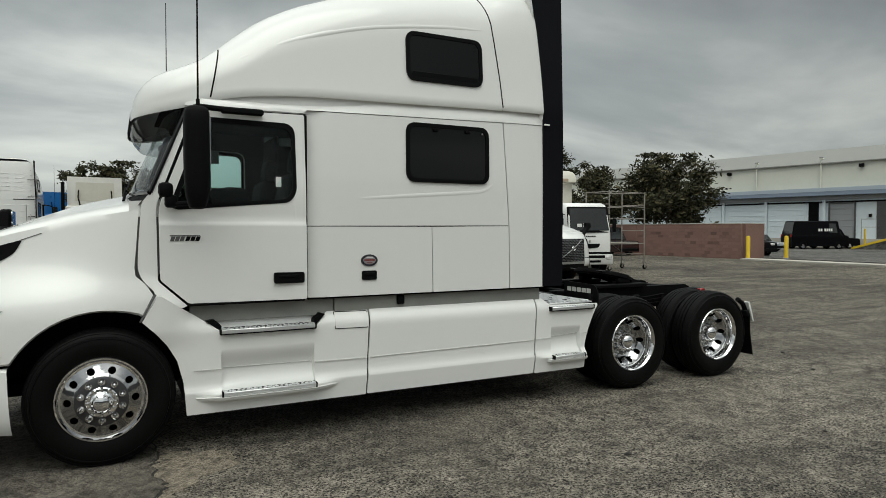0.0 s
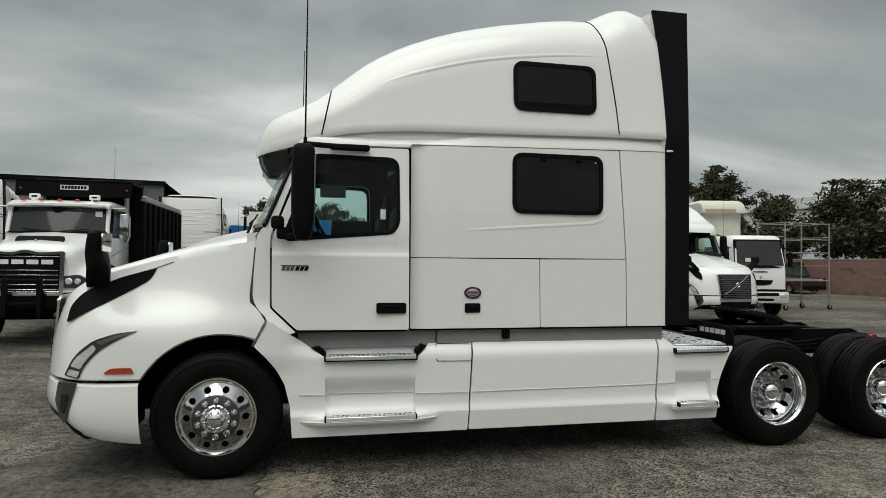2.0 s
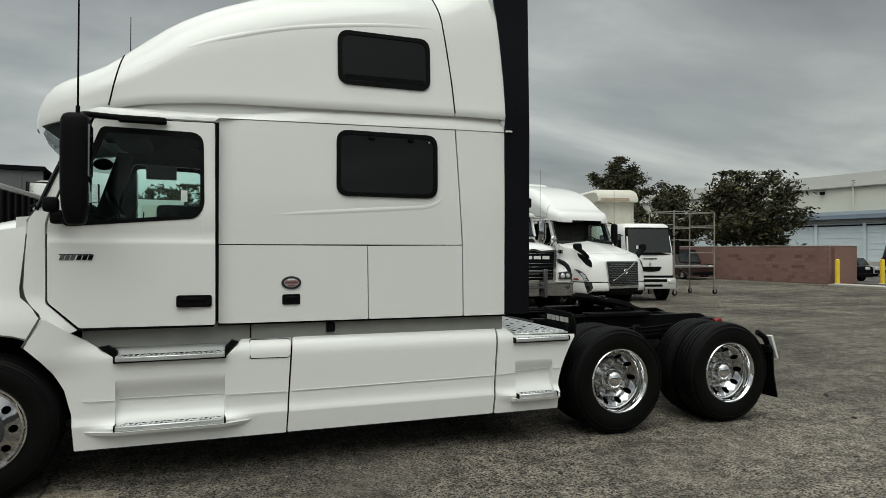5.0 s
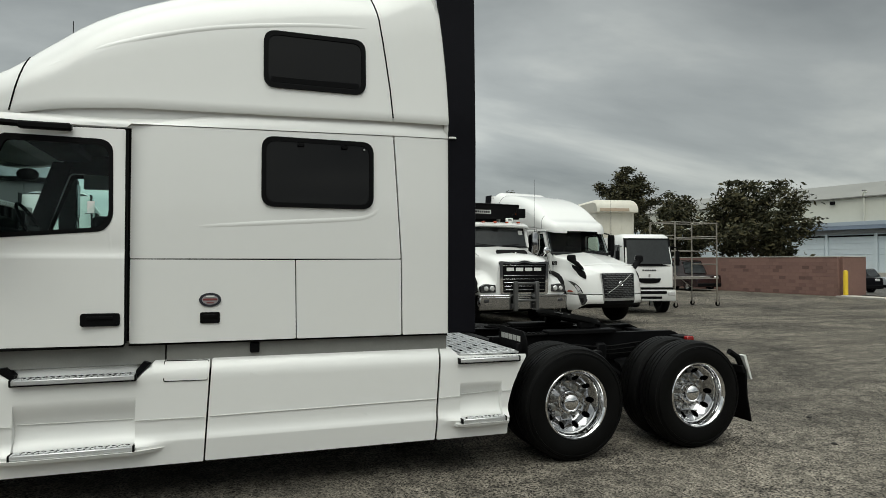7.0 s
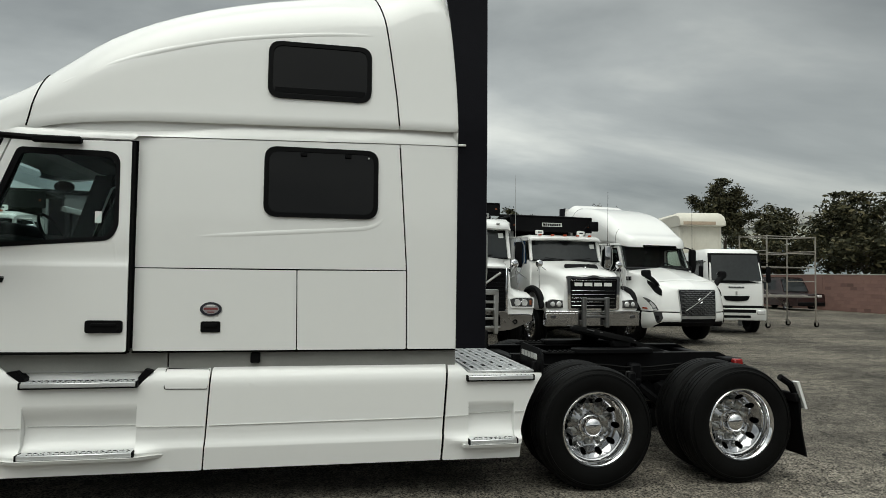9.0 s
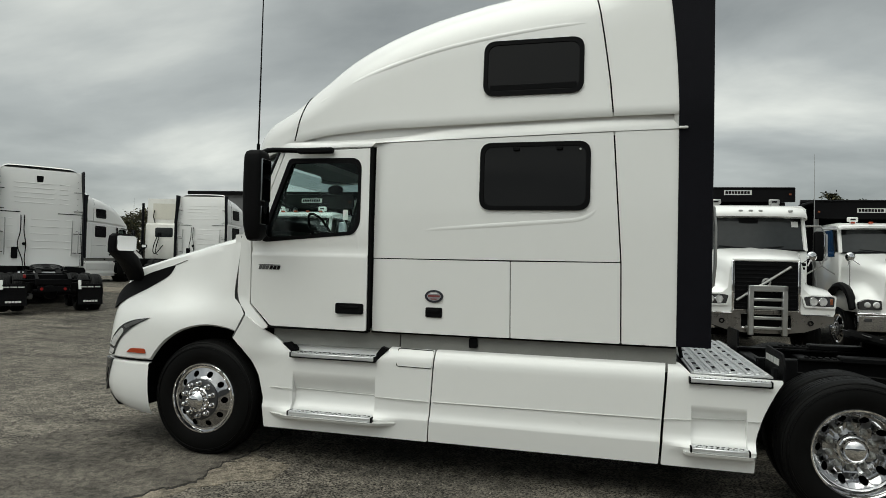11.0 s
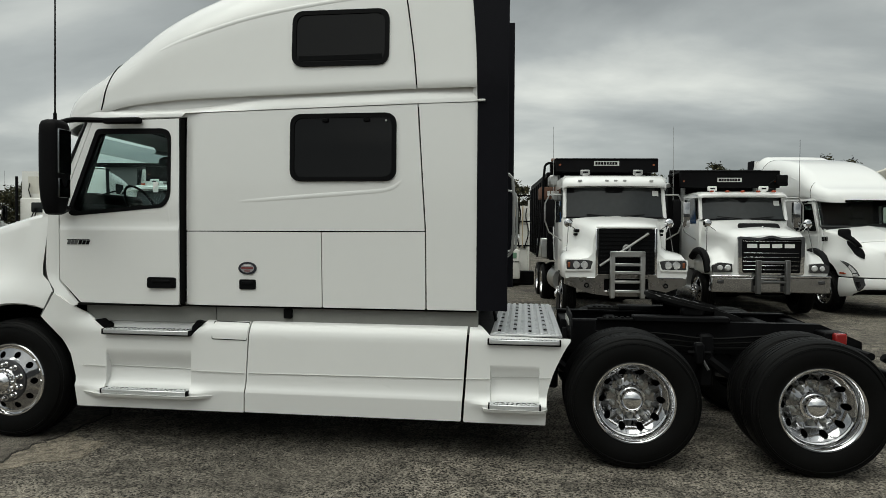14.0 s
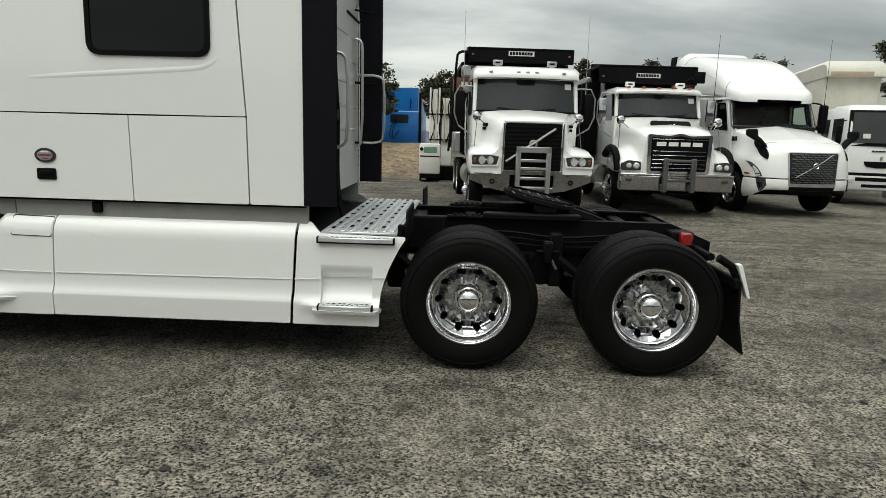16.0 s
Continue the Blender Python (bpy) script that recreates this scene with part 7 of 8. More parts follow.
placed("white sleeper tractor with a ribbed rear wall", (4.0, 2.44), (-13.6, 21.07, ground_z(-13.6, 21)), (-0.2, 0.98))
placed("white sleeper tractor parked tail out beside another", (4.0, 0.0), (-12.3, 21.1, ground_z(-12.3, 21)), (-0.1, 0.995))
placed("white sleeper tractor behind the dump truck", (4.0, 2.44), (-2.27, 21.6, 0.02), (0.0, 1.0))


def side_wheel(parent, x, y, z, right, kind="front", dual=False):
    """A wheel of a truck that faces -y; right: on the side x < 0."""
    w = wheel(parent, 0, 0, 0, kind=kind, nuts=kind == "front")
    w.matrix_basis = pose(x, y, z, 0, 0, -90 if right else 90)
    if dual:
        t = part("wheel", wheel_meshes()["tyre"], None, parent)
        t.matrix_basis = pose(x + (0.33 if right else -0.33), y, z, 0, 0, -90 if right else 90)
    return w


def xmirror(bm):
    bm.transform(Matrix.Diagonal((-1, 1, 1, 1)))
    return bm


def pair(name, make, mat, parent, label=""):
    part(name, make(), mat, parent, label)
    part(name, xmirror(make()), mat, parent, label)


def dump_truck(label, at, style, turn_z=0.0, slim=0.0, lift=0.0):
    T = thing("dump_truck", label, "truck", at, turn_z, "dump trucks in the yard")
    granite = style == "rounded"
    # bumper
    if granite:
        part("bumper", joined(box(slim - 1.24, 1.24 - slim, -0.02, 0.16, 0.52 + 1.3 * lift, 0.86 + lift, 0.02), box(slim - 1.24, 1.24 - slim, -0.012, 0.1, 0.84 + lift, 0.855 + lift, 0.004)), FRAME if slim else CHROME, T, "flat steel bumper")
        part("bumper_strip", box(slim - 1.245, 1.245 - slim, -0.03, 0.1, 0.86 + lift, 0.90 + lift, 0.01), BRIGHT, T)
        part("bumper_slot", box(-0.14, 0.14, -0.035, 0.0, 0.76 + lift, 0.81 + lift, 0.01), BLACK, T)
        pair("bumper_lamp", lambda: box(0.98 - slim, 1.12 - slim, -0.035, 0.0, 0.72 + lift, 0.8 + lift, 0.015), LAMPDARK, T)
    else:
        prof = [(-1.26, 0.95), (-0.64, 0.95), (-0.6, 1.02), (0.6, 1.02), (0.64, 0.95), (1.26, 0.95), (1.27, 0.82), (1.05, 0.74), (0.72, 0.63), (0.3, 0.58), (-0.3, 0.58), (-0.72, 0.63), (-1.05, 0.74), (-1.27, 0.82)]
        part("bumper", panel(rpoly([(x, z, 0.03) for x, z in prof], 3), (rrect(-0.46, 0.46, 0.67, 0.95, 0.02, 2),), lambda x, z: -0.02 + 0.14 * max(0, abs(x) - 0.7), 0.14, steps(-1.27, 1.27, 0.15)), TONEDSTEEL, T, "polished steel bumper with cut-out")
        part("bumper_inner", box(-0.5, 0.5, 0.09, 0.11, 0.6, 1.0, 0), BLACK, T)
        part("bumper_edge", joined(*[tube(p, 0.014, 6) for p in ([(-1.25, 0.05, 0.955), (-0.7, -0.03, 0.955), (-0.64, -0.03, 0.96), (-0.6, -0.03, 1.02), (0.6, -0.03, 1.02), (0.64, -0.03, 0.96), (0.7, -0.03, 0.955), (1.25, 0.05, 0.955)],)]), BRIGHT, T)
        pair("tow_pin", lambda: box(0.34, 0.46, -0.06, 0.0, 0.66, 0.7, 0.012), BRIGHT, T)
        pair("tow_eye", lambda: moved(lathe([(0.025, -0.02), (0.05, -0.03), (0.055, 0)], 12), pose(0.82, 0.0, 0.8)), BLACK, T)
    # hood and fenders
    if granite:
        rows = ((0.04, 0.74, 1.79, 1.20, 1.02), (0.12, 0.79, 1.85, 1.215, 1.18), (0.3, 0.83, 1.92, 1.225, 1.33), (0.6, 0.85, 1.97, 1.23, 1.42), (1.0, 0.9, 2.04, 1.23, 1.42), (1.35, 0.95, 2.14, 1.2, 1.35), (1.62, 0.98, 2.2, 1.1, 1.3))
    else:
        rows = ((0.03, 0.68, 1.97, 1.27, 1.3), (0.1, 0.73, 2.02, 1.29, 1.37), (0.3, 0.78, 2.08, 1.3, 1.43), (0.6, 0.86, 2.14, 1.3, 1.46), (0.95, 0.98, 2.2, 1.26, 1.46), (1.2, 1.06, 2.24, 1.18, 1.45))
    rings = []
    for y, hw, zt, fx, fz in rows:
        fx, fz = fx - slim, fz + 0.5 * lift
        half_ring = [(fx - 0.03, 0.94), (fx, 1.0), (fx, fz - 0.08), (fx - 0.08, fz), (hw + 0.12, fz + 0.05), (hw + 0.02, fz + 0.14), (hw, 0.5 * (fz + zt) + 0.05), (hw - 0.03, zt - 0.14), (hw - 0.1, zt - 0.04), (hw * 0.6, zt), (0, zt + 0.03)]
        rings.append([(x, y, z) for x, z in half_ring] + [(-x, y, z) for x, z in reversed(half_ring[:-1])])
    part("hood", loft(rings, closed=False), PAINT, T, "white sloping hood", 50)
    part("nose_panel", loft([[(x, y, z) for x, y, z in rings[0]], [(x * 0.98, 0.1, max(0.95, z - 0.02)) for x, y, z in rings[0]]], closed=True), PAINT, T)
    face = panel([(x, z) for x, _, z in rings[0]], (), 0.035, 0.02)
    part("nose_face", face, PAINT, T)
    # grille
    if granite:
        part("grille", panel(rpoly([(-0.6, 1.0, 0.05), (0.6, 1.0, 0.05), (0.62, 1.73, 0.04), (0.2, 1.71, 0.1), (0, 1.77, 0.1), (-0.2, 1.71, 0.1), (-0.62, 1.73, 0.04)]), (), -0.01, 0.05), BLACK, T)
        part("grille_surround", panel(rpoly([(-0.68, 0.96, 0.06), (0.68, 0.96, 0.06), (0.70, 1.79, 0.06), (0.22, 1.755, 0.1), (0, 1.82, 0.1), (-0.22, 1.755, 0.1), (-0.70, 1.79, 0.06)]), (rpoly([(-0.6, 1.0, 0.05), (0.6, 1.0, 0.05), (0.62, 1.73, 0.04), (0.2, 1.71, 0.1), (0, 1.77, 0.1), (-0.2, 1.71, 0.1), (-0.62, 1.73, 0.04)]),), -0.03, 0.08), BRIGHT, T, "chrome grille surround")
        for z in (1.06, 1.15, 1.24, 1.33, 1.42):
            part("grille_bar", box(-0.58, 0.58, -0.03, 0.0, z, z + 0.016, 0.005), BRIGHT, T)
        part("grille_bar", box(-0.6, 0.6, -0.03, 0.0, 1.675, 1.69, 0.004), BRIGHT, T)
        bars(T, "grille_lettering", -0.50, 0.54, 1.54, 1.625, 4, PAPER, pose(0, -0.012, 0))
        part("hood_scoop", panel(rrect(-0.45, 0.45, -0.10, 0.10, 0.08), (), 0.0, 0.03), BLACK, T, "black oval hood scoop").matrix_basis = pose(0, 0.66, 2.02, -46)
        part("hood_ornament", joined(box(-0.02, 0.02, 0.42, 0.52, 1.9, 2.02, 0.015)), BRIGHT, T)
    else:
        part("grille", box(-0.6, 0.6, -0.005, 0.06, 1.0, 1.95, 0.02), BLACK, T)
        for k in range(11):
            part("grille_slat", box(-0.57, 0.57, -0.015, 0.0, 1.05 + k * 0.081, 1.08 + k * 0.081, 0.004), FRAME, T)
        pair("grille_edge", lambda: box(0.58, 0.64, -0.03, 0.05, 0.98, 1.97, 0.015), BRIGHT, T)
        part("grille_edge", box(-0.62, 0.62, -0.02, 0.05, 1.955, 2.01, 0.015), PAINT, T)
        part("grille_slash", tube([(-0.55, -0.03, 1.2), (0.45, -0.035, 1.86)], 0.026, 8), STEEL, T, "bright diagonal bar across the grille")
        part("grille_badge", moved(lathe([(0.045, 0), (0.06, -0.02), (0.085, -0.015), (0.09, 0)], 20), pose(0, -0.03, 1.55)), STEEL, T, "round ring badge")
    # guard in front
    gw, gz = (0.31, 1.5) if not granite else (0.30, 1.28)
    gm = STEEL if not granite else FRAME if slim else GUNMETAL
    for sgn in (-1, 1):
        part("guard_post", box(sgn * gw - 0.05, sgn * gw + 0.05, -0.17, -0.08, 0.55, gz, 0.012), gm, T, "bright steel grille guard post")
        part("guard_arm", box(sgn * gw - 0.05, sgn * gw + 0.05, -0.12, 0.05, 0.6, 0.72, 0.01), gm, T)
    for z in ((0.66, 0.85, 1.04, 1.2) if not granite else (0.78, 1.2)):
        part("guard_bar", box(-gw, gw, -0.16, -0.09, z, z + 0.06, 0.012), gm, T)
    if not granite:
        part("guard_bar", box(-gw - 0.05, gw + 0.05, -0.17, -0.08, gz - 0.12, gz, 0.012), gm, T)
    # lamps
    if granite:
        lens = [(0.80 - slim, 0.97 + lift, 0.02), (1.20 - slim, 0.96 + lift, 0.03), (1.21 - slim, 1.10 + 1.2 * lift, 0.03), (1.08 - slim, 1.17 + 1.3 * lift, 0.05), (0.81 - slim, 1.14 + 1.3 * lift, 0.02)]
        pair("headlight", lambda: panel(rpoly(lens), (), lambda x, z: -0.02 + 0.12 * max(0, abs(x) - 1.05 + slim), 0.1, steps(0.85, 1.2, 0.08)), LAMPDARK, T, "clear headlight in a dark housing")
        pair("headlight_lens", lambda: joined(moved(lathe([(0.001, -0.05), (0.05, -0.046), (0.072, -0.015)], 16), pose(0.90 - slim, 0, 1.055 + 1.2 * lift)), moved(lathe([(0.001, -0.05), (0.045, -0.046), (0.062, -0.012)], 16), pose(1.06 - slim, 0, 1.055 + 1.2 * lift))), LAMPCLEAR, T)
        pair("fender_trim", lambda: tube([(1.24, 0.2, 1.0), (1.26, 0.3, 1.3), (1.26, 0.6, 1.45), (1.26, 1.0, 1.46), (1.25, 1.35, 1.3)], 0.085, 8, 1), BLACK, T, "black rubber fender trim")
    else:
        pair("headlight", lambda: panel(rpoly([(0.74, 1.13, 0.02), (1.24, 1.12, 0.03), (1.25, 1.31, 0.05), (0.82, 1.315, 0.05), (0.69, 1.29, 0.03)]), (), -0.005, 0.06), LAMPDARK, T, "paired round headlights in a dark bezel")
        pair("headlight_edge", lambda: panel(rpoly([(0.71, 1.10, 0.02), (1.27, 1.09, 0.03), (1.28, 1.335, 0.06), (0.82, 1.335, 0.05), (0.66, 1.30, 0.03)]), (rpoly([(0.74, 1.13, 0.02), (1.24, 1.12, 0.03), (1.25, 1.31, 0.05), (0.82, 1.315, 0.05), (0.69, 1.29, 0.03)]),), -0.008, 0.05), PAINT, T)
        pair("headlight_lens", lambda: joined(moved(lathe([(0.001, -0.025), (0.06, -0.022), (0.075, 0)], 16), pose(0.87, 0, 1.215)), moved(lathe([(0.001, -0.025), (0.06, -0.022), (0.075, 0)], 16), pose(1.04, 0, 1.215))), LAMPCLEAR, T)
        pair("headlight_rim", lambda: joined(*[moved(lathe([(0.064, -0.01), (0.074, -0.03), (0.086, -0.006)], 18), pose(x, 0, 1.215)) for x in (0.87, 1.04)]), BRIGHT, T)
        pair("turn_signal", lambda: box(1.165, 1.22, -0.014, 0.05, 1.16, 1.27, 0.01), AMBERDULL, T)
        pair("hood_intake", lambda: joined(box(0.86, 0.965, 0.66, 0.92, 1.885, 1.95, 0.015), box(0.86, 0.97, 0.72, 0.92, 1.81, 1.865, 0.015)), BLACK, T)
    # cab
    y0 = 1.18 if not granite else 1.6
    cz = 3.16 if not granite else 2.88
    cw = 1.17 if not granite else 1.03
    wb, wt = (2.22, 2.88) if not granite else (2.2, 2.72)
    part("cab", joined(box(-cw, cw, y0, y0 + 1.5, 0.95, wb, 0.04, 2), box(-cw, cw, y0 + 1.35, y0 + 1.5, 0.95, cz - 0.05, 0.04, 2)), PAINT, T)
    shell = []
    for y, z in ((y0 + 0.1, wt - 0.0), (y0 + 0.12, cz - 0.03), (y0 + 0.3, cz), (y0 + 1.4, cz), (y0 + 1.5, cz - 0.08)):
        shell.append([(-cw + 0.0, y, wt), (-cw + 0.0, y, z - 0.06), (-cw + 0.08, y, z), (cw - 0.08, y, z), (cw, y, z - 0.06), (cw, y, wt)])
    part("cab_roof", loft(shell), PAINT, T, "", 50)
    vis = ((y0 + 0.55, cz + 0.01), (y0 + 0.25, cz), (y0 + 0.06, cz - 0.05), (y0 - 0.06, 0.5 * (cz + wt) + 0.02), (y0 - 0.13, wt + 0.07), (y0 - 0.12, wt + 0.02), (y0 + 0.2, wt + 0.02))
    part("roof_visor", loft([[(x, y + bow, z - drop) for y, z in vis] for x, bow, drop in ((-cw + 0.01, 0.14, 0.05), (-cw + 0.08, 0.06, 0.01), (-cw * 0.5, 0.01, 0.0), (0, 0.0, 0.0), (cw * 0.5, 0.01, 0.0), (cw - 0.08, 0.06, 0.01), (cw - 0.01, 0.14, 0.05))], closed=False), PAINT, T, "", 60)
    for k in range(5):
        xk = (k - 2) * (0.36 if granite else 0.2) if k in (1, 2, 3) or granite else (k - 2) * 0.4
        part("roof_lamp", box(xk - 0.04, xk + 0.04, y0 - 0.1 if not granite else y0 + 0.02, y0 - 0.02 if not granite else y0 + 0.1, *((wt + 0.12, wt + 0.16) if not granite else (cz - 0.03, cz + 0.015)), 0.01), AMBER if granite else STEEL, T)
    pair("beacon", lambda: joined(box(0.5, 0.72, y0 + 0.35, y0 + 0.42, cz + 0.03, cz + 0.14, 0.015), box(0.55, 0.67, y0 + 0.34, y0 + 0.4, cz - 0.01, cz + 0.04, 0.01)), PAPER if granite else STEEL, T, "work lamp on the roof")
    pair("beacon_lens", lambda: box(0.555, 0.665, y0 + 0.343, y0 + 0.352, cz + 0.068, cz + 0.102, 0.01), BLACK, T)
    part("windscreen", loft([[(-cw + 0.06, y0 + 0.0, wb), (-cw * 0.5, y0 - 0.1, wb), (0, y0 - 0.13, wb), (cw * 0.5, y0 - 0.1, wb), (cw - 0.06, y0, wb)], [(-cw + 0.1, y0 + 0.16, wt), (-cw * 0.5, y0 + 0.07, wt), (0, y0 + 0.05, wt), (cw * 0.5, y0 + 0.07, wt), (cw - 0.1, y0 + 0.16, wt)]], closed=False), DARKSCREEN, T, "dark reflecting windscreen")
    part("inspection_sticker", moved(box(-0.07, 0.07, -0.003, 0.0, -0.06, 0.06, 0), pose(cw - 0.24, y0 + 0.08, wt - 0.13, -14, 0, 6)), PAPER, T)
    part("screen_band", loft([[(-cw + 0.07, y0 + 0.118, wt - 0.12), (0, y0 + 0.005, wt - 0.12), (cw - 0.07, y0 + 0.118, wt - 0.12)], [(-cw + 0.09, y0 + 0.15, wt), (0, y0 + 0.035, wt), (cw - 0.09, y0 + 0.15, wt)]], closed=False), BLACK, T)
    part("windscreen_seal", tube([(-cw + 0.05, y0 - 0.01, wb - 0.01), (-cw * 0.5, y0 - 0.11, wb - 0.01), (0, y0 - 0.14, wb - 0.01), (cw * 0.5, y0 - 0.11, wb - 0.01), (cw - 0.05, y0 - 0.01, wb - 0.01)], 0.02, 6), BLACK, T)
    pair("pillar", lambda: tube([(cw - 0.04, y0 + 0.0, wb - 0.02), (cw - 0.06, y0 + 0.16, wt + 0.03)], 0.045, 8), PAINT, T)
    pair("side_window", lambda: moved(panel([(y0 + 0.22, wb - 0.1), (y0 + 1.2, wb - 0.1), (y0 + 1.2, wt), (y0 + 0.36, wt)], (), 0, 0.02), Matrix.Translation((cw + 0.005, 0, 0)) @ Matrix.Rotation(radians(90), 4, "Z")), DARKSCREEN, T)
    pair("side_panel_rear", lambda: box(cw - 0.05, cw, y0 + 1.18, y0 + 1.42, wb - 0.1, wt + 0.05, 0.01), PAINT, T)
    pair("wiper", lambda: tube([(0.1, y0 - 0.17, wb + 0.01), (0.65, y0 - 0.12, wb + 0.06)], 0.012, 5), BLACK, T)
    # mirrors
    mx = cw + 0.27
    pair("side_mirror", lambda: joined(box(mx - 0.1, mx + 0.1, y0 + 0.1, y0 + 0.19, 2.0, 2.62, 0.04, 2)), CHROME if granite else BLACK, T, "tall side mirror")
    pair("mirror_frame", lambda: tube([(cw, y0 + 0.15, 2.72), (mx + 0.12, y0 + 0.1, 2.72), (mx + 0.13, y0 + 0.1, 1.95), (cw, y0 + 0.2, 1.7)], 0.016, 6, 1), STEEL, T)
    pair("hood_mirror", lambda: joined(moved(lathe([(0.001, -0.06), (0.07, -0.05), (0.1, 0)], 16), pose(0.98 + 0.12, 0.75, 2.08)), tube([(1.1, 0.76, 2.06), (1.08, 0.9, 1.9)], 0.014, 5)), BRIGHT, T, "round chrome hood mirror on rods")
    pair("mirror_rod", lambda: joined(tube([(1.1, 0.77, 2.04), (1.16, 0.6, 1.42)], 0.008, 5), tube([(1.1, 0.77, 2.06), (0.9, 0.8, 1.92)], 0.008, 5)), GUNMETAL, T)
    if not granite:
        pair("aerial", lambda: rod((cw + 0.2, y0 + 0.2, 2.6), (cw + 0.2, y0 + 0.25, 4.25), 0.009, 5, 0.004), STEEL, T)
    pair("exhaust_pipe", lambda: rod((cw - 0.1, y0 + 1.75, 1.0), (cw - 0.1, y0 + 1.75, 3.3), 0.065, 10), STEEL, T)
    # dump body
    by = y0 + 1.9
    sz0, sz1 = (3.30, 3.63) if not granite else (3.02, 3.40 if slim else 3.47)
    part("cab_shield", joined(box(-1.24, 1.24, y0 + 0.95, y0 + 1.0, sz0, sz1, 0.02), box(-1.24, 1.24, y0 + 0.95, by + 0.2, sz1 - 0.08, sz1, 0.02)), BLACK, T, "black cab shield of the dump body")
    bars(T, "shield_lettering", -0.27, 0.27, sz0 + 0.175, sz0 + 0.24, 8, BLACK, pose(0, y0 + 0.944, 0))
    part("shield_plate", box(-0.3, 0.3, y0 + 0.943, y0 + 0.95, sz0 + 0.155, sz0 + 0.26, 0), GREYPAINT, T)
    pair("shield_lamp", lambda: box(1.1, 1.15, y0 + 0.94, y0 + 0.96, sz0 + 0.15, sz0 + 0.19, 0.005), AMBERDULL, T)
    if granite and not slim:
        part("shield_lamp_box", joined(box(1.12, 1.4, y0 + 0.85, y0 + 0.95, sz1 - 0.4, sz1 - 0.12, 0.03, 2), tube([(0.95, y0 + 0.9, sz1 - 0.36), (1.15, y0 + 0.9, sz1 - 0.2)], 0.02, 6)), BLACK, T)
    if not granite:
        part("tarp_housing", box(-1.5, -0.95, by - 0.05, by + 0.5, 2.72, 3.02, 0.03, 2), RUST, T, "rust-red tarp housing")
        bars(T, "housing_lettering", -1.32, -1.05, 2.8, 2.92, 3, PAPER, pose(0, by - 0.06, 0))
        part("guard_rail", tube([(-1.22, y0 + 1.0, 3.52), (-1.42, y0 + 1.0, 3.52), (-1.5, y0 + 1.0, 3.42), (-1.52, y0 + 1.1, 2.4), (-1.62, y0 + 1.3, 1.3)], 0.03, 8, 1), BLACK, T)
        part("air_cleaner", joined(box(-1.35, -1.12, y0 + 1.15, y0 + 1.5, 3.0, 3.25, 0.03), box(-1.3, -1.15, y0 + 0.98, y0 + 1.1, 2.62, 2.8, 0.03)), STEEL, T)
        part("side_box", box(-1.45, -1.0, by + 0.1, by + 1.2, 1.25, 1.75, 0.03), STEEL, T)
        pair("grab_handle", lambda: tube([(cw + 0.02, y0 + 1.1, 1.2), (cw + 0.07, y0 + 1.1, 1.3), (cw + 0.07, y0 + 1.1, 2.6), (cw + 0.02, y0 + 1.1, 2.7)], 0.018, 6, 1), BRIGHT, T)
    part("headboard", box(-1.25, 1.25, by, by + 0.1, 1.2, sz1, 0.02), BLACK, T)
    for sgn in (-1, 1):
        side = part("body_side", box(sgn * 1.25 - 0.05, sgn * 1.25 + 0.05, by, by + 4.6, 1.25, sz1 - 0.35, 0.02), BLACK, T, "black ribbed dump body side")
        part("top_rail", box(sgn * 1.25 - 0.08, sgn * 1.25 + 0.08, by, by + 4.6, sz1 - 0.38, sz1 - 0.24, 0.02), FRAME if not granite else STEEL, side)
        for k in range(8):
            part("side_rib", box(sgn * 1.32 - 0.05, sgn * 1.32 + 0.05, by + 0.3 + k * 0.58, by + 0.4 + k * 0.58, 1.3, sz1 - 0.38, 0.015), BLACK, side)
    part("body_floor", box(-1.22, 1.22, by, by + 4.6, 1.2, 1.32, 0.02), BLACK, T)
    part("tailgate", box(-1.22, 1.22, by + 4.55, by + 4.65, 1.25, sz1 - 0.35, 0.02), BLACK, T)
    part("tarp_roll", rod((-1.2, by + 0.15, sz1 + 0.05), (1.2, by + 0.15, sz1 + 0.05), 0.07, 10), BLACK if granite else RUST, T)
    # running gear
    for sgn in (-1, 1):
        side_wheel(T, sgn * 1.22, 1.05, 0.53, sgn < 0)
        for y in (5.0, 6.35):
            side_wheel(T, sgn * 1.22, y + 0.3, 0.51, sgn < 0, "rear", True)
        part("frame_rail", box(sgn * 0.4 - 0.04, sgn * 0.4 + 0.04, 0.4, 7.6, 0.8, 1.1, 0.01), FRAME, T)
        part("tank", rod((sgn * 0.95, 2.3, 0.75), (sgn * 0.95, 3.6, 0.75), 0.3, 20), STEEL, T)
        part("step", box(sgn * 1.05 - 0.15, sgn * 1.05 + 0.15, y0 + 0.2, y0 + 0.9, 0.5, 0.56, 0.01), TREAD, T)
    part("underbody", box(-0.6, 0.6, 0.3, 7.0, 0.55, 1.2, 0.05), FRAME, T)
    part("front_axle", rod((-0.95, 1.05, 0.5), (0.95, 1.05, 0.5), 0.07, 10), FRAME, T)
    pair("fender_liner", lambda: box(0.75, 1.2, 0.35, 1.75, 0.98, 1.02, 0.01), BLACK, T)
    return T


dump_truck("white dump truck with a diagonal grille bar and steel guard", (6.48, 8.9, ground_z(6.48, 9.5)), "flat", 4.5).scale = (1.0, 1.0, 1.035)
second = dump_truck("white dump truck with a chrome-barred rounded grille", (10.16, 11.14, -0.16), "rounded", 2.5, 0.0, 0.04)
second.scale = (1.1, 1.1, 1.1)
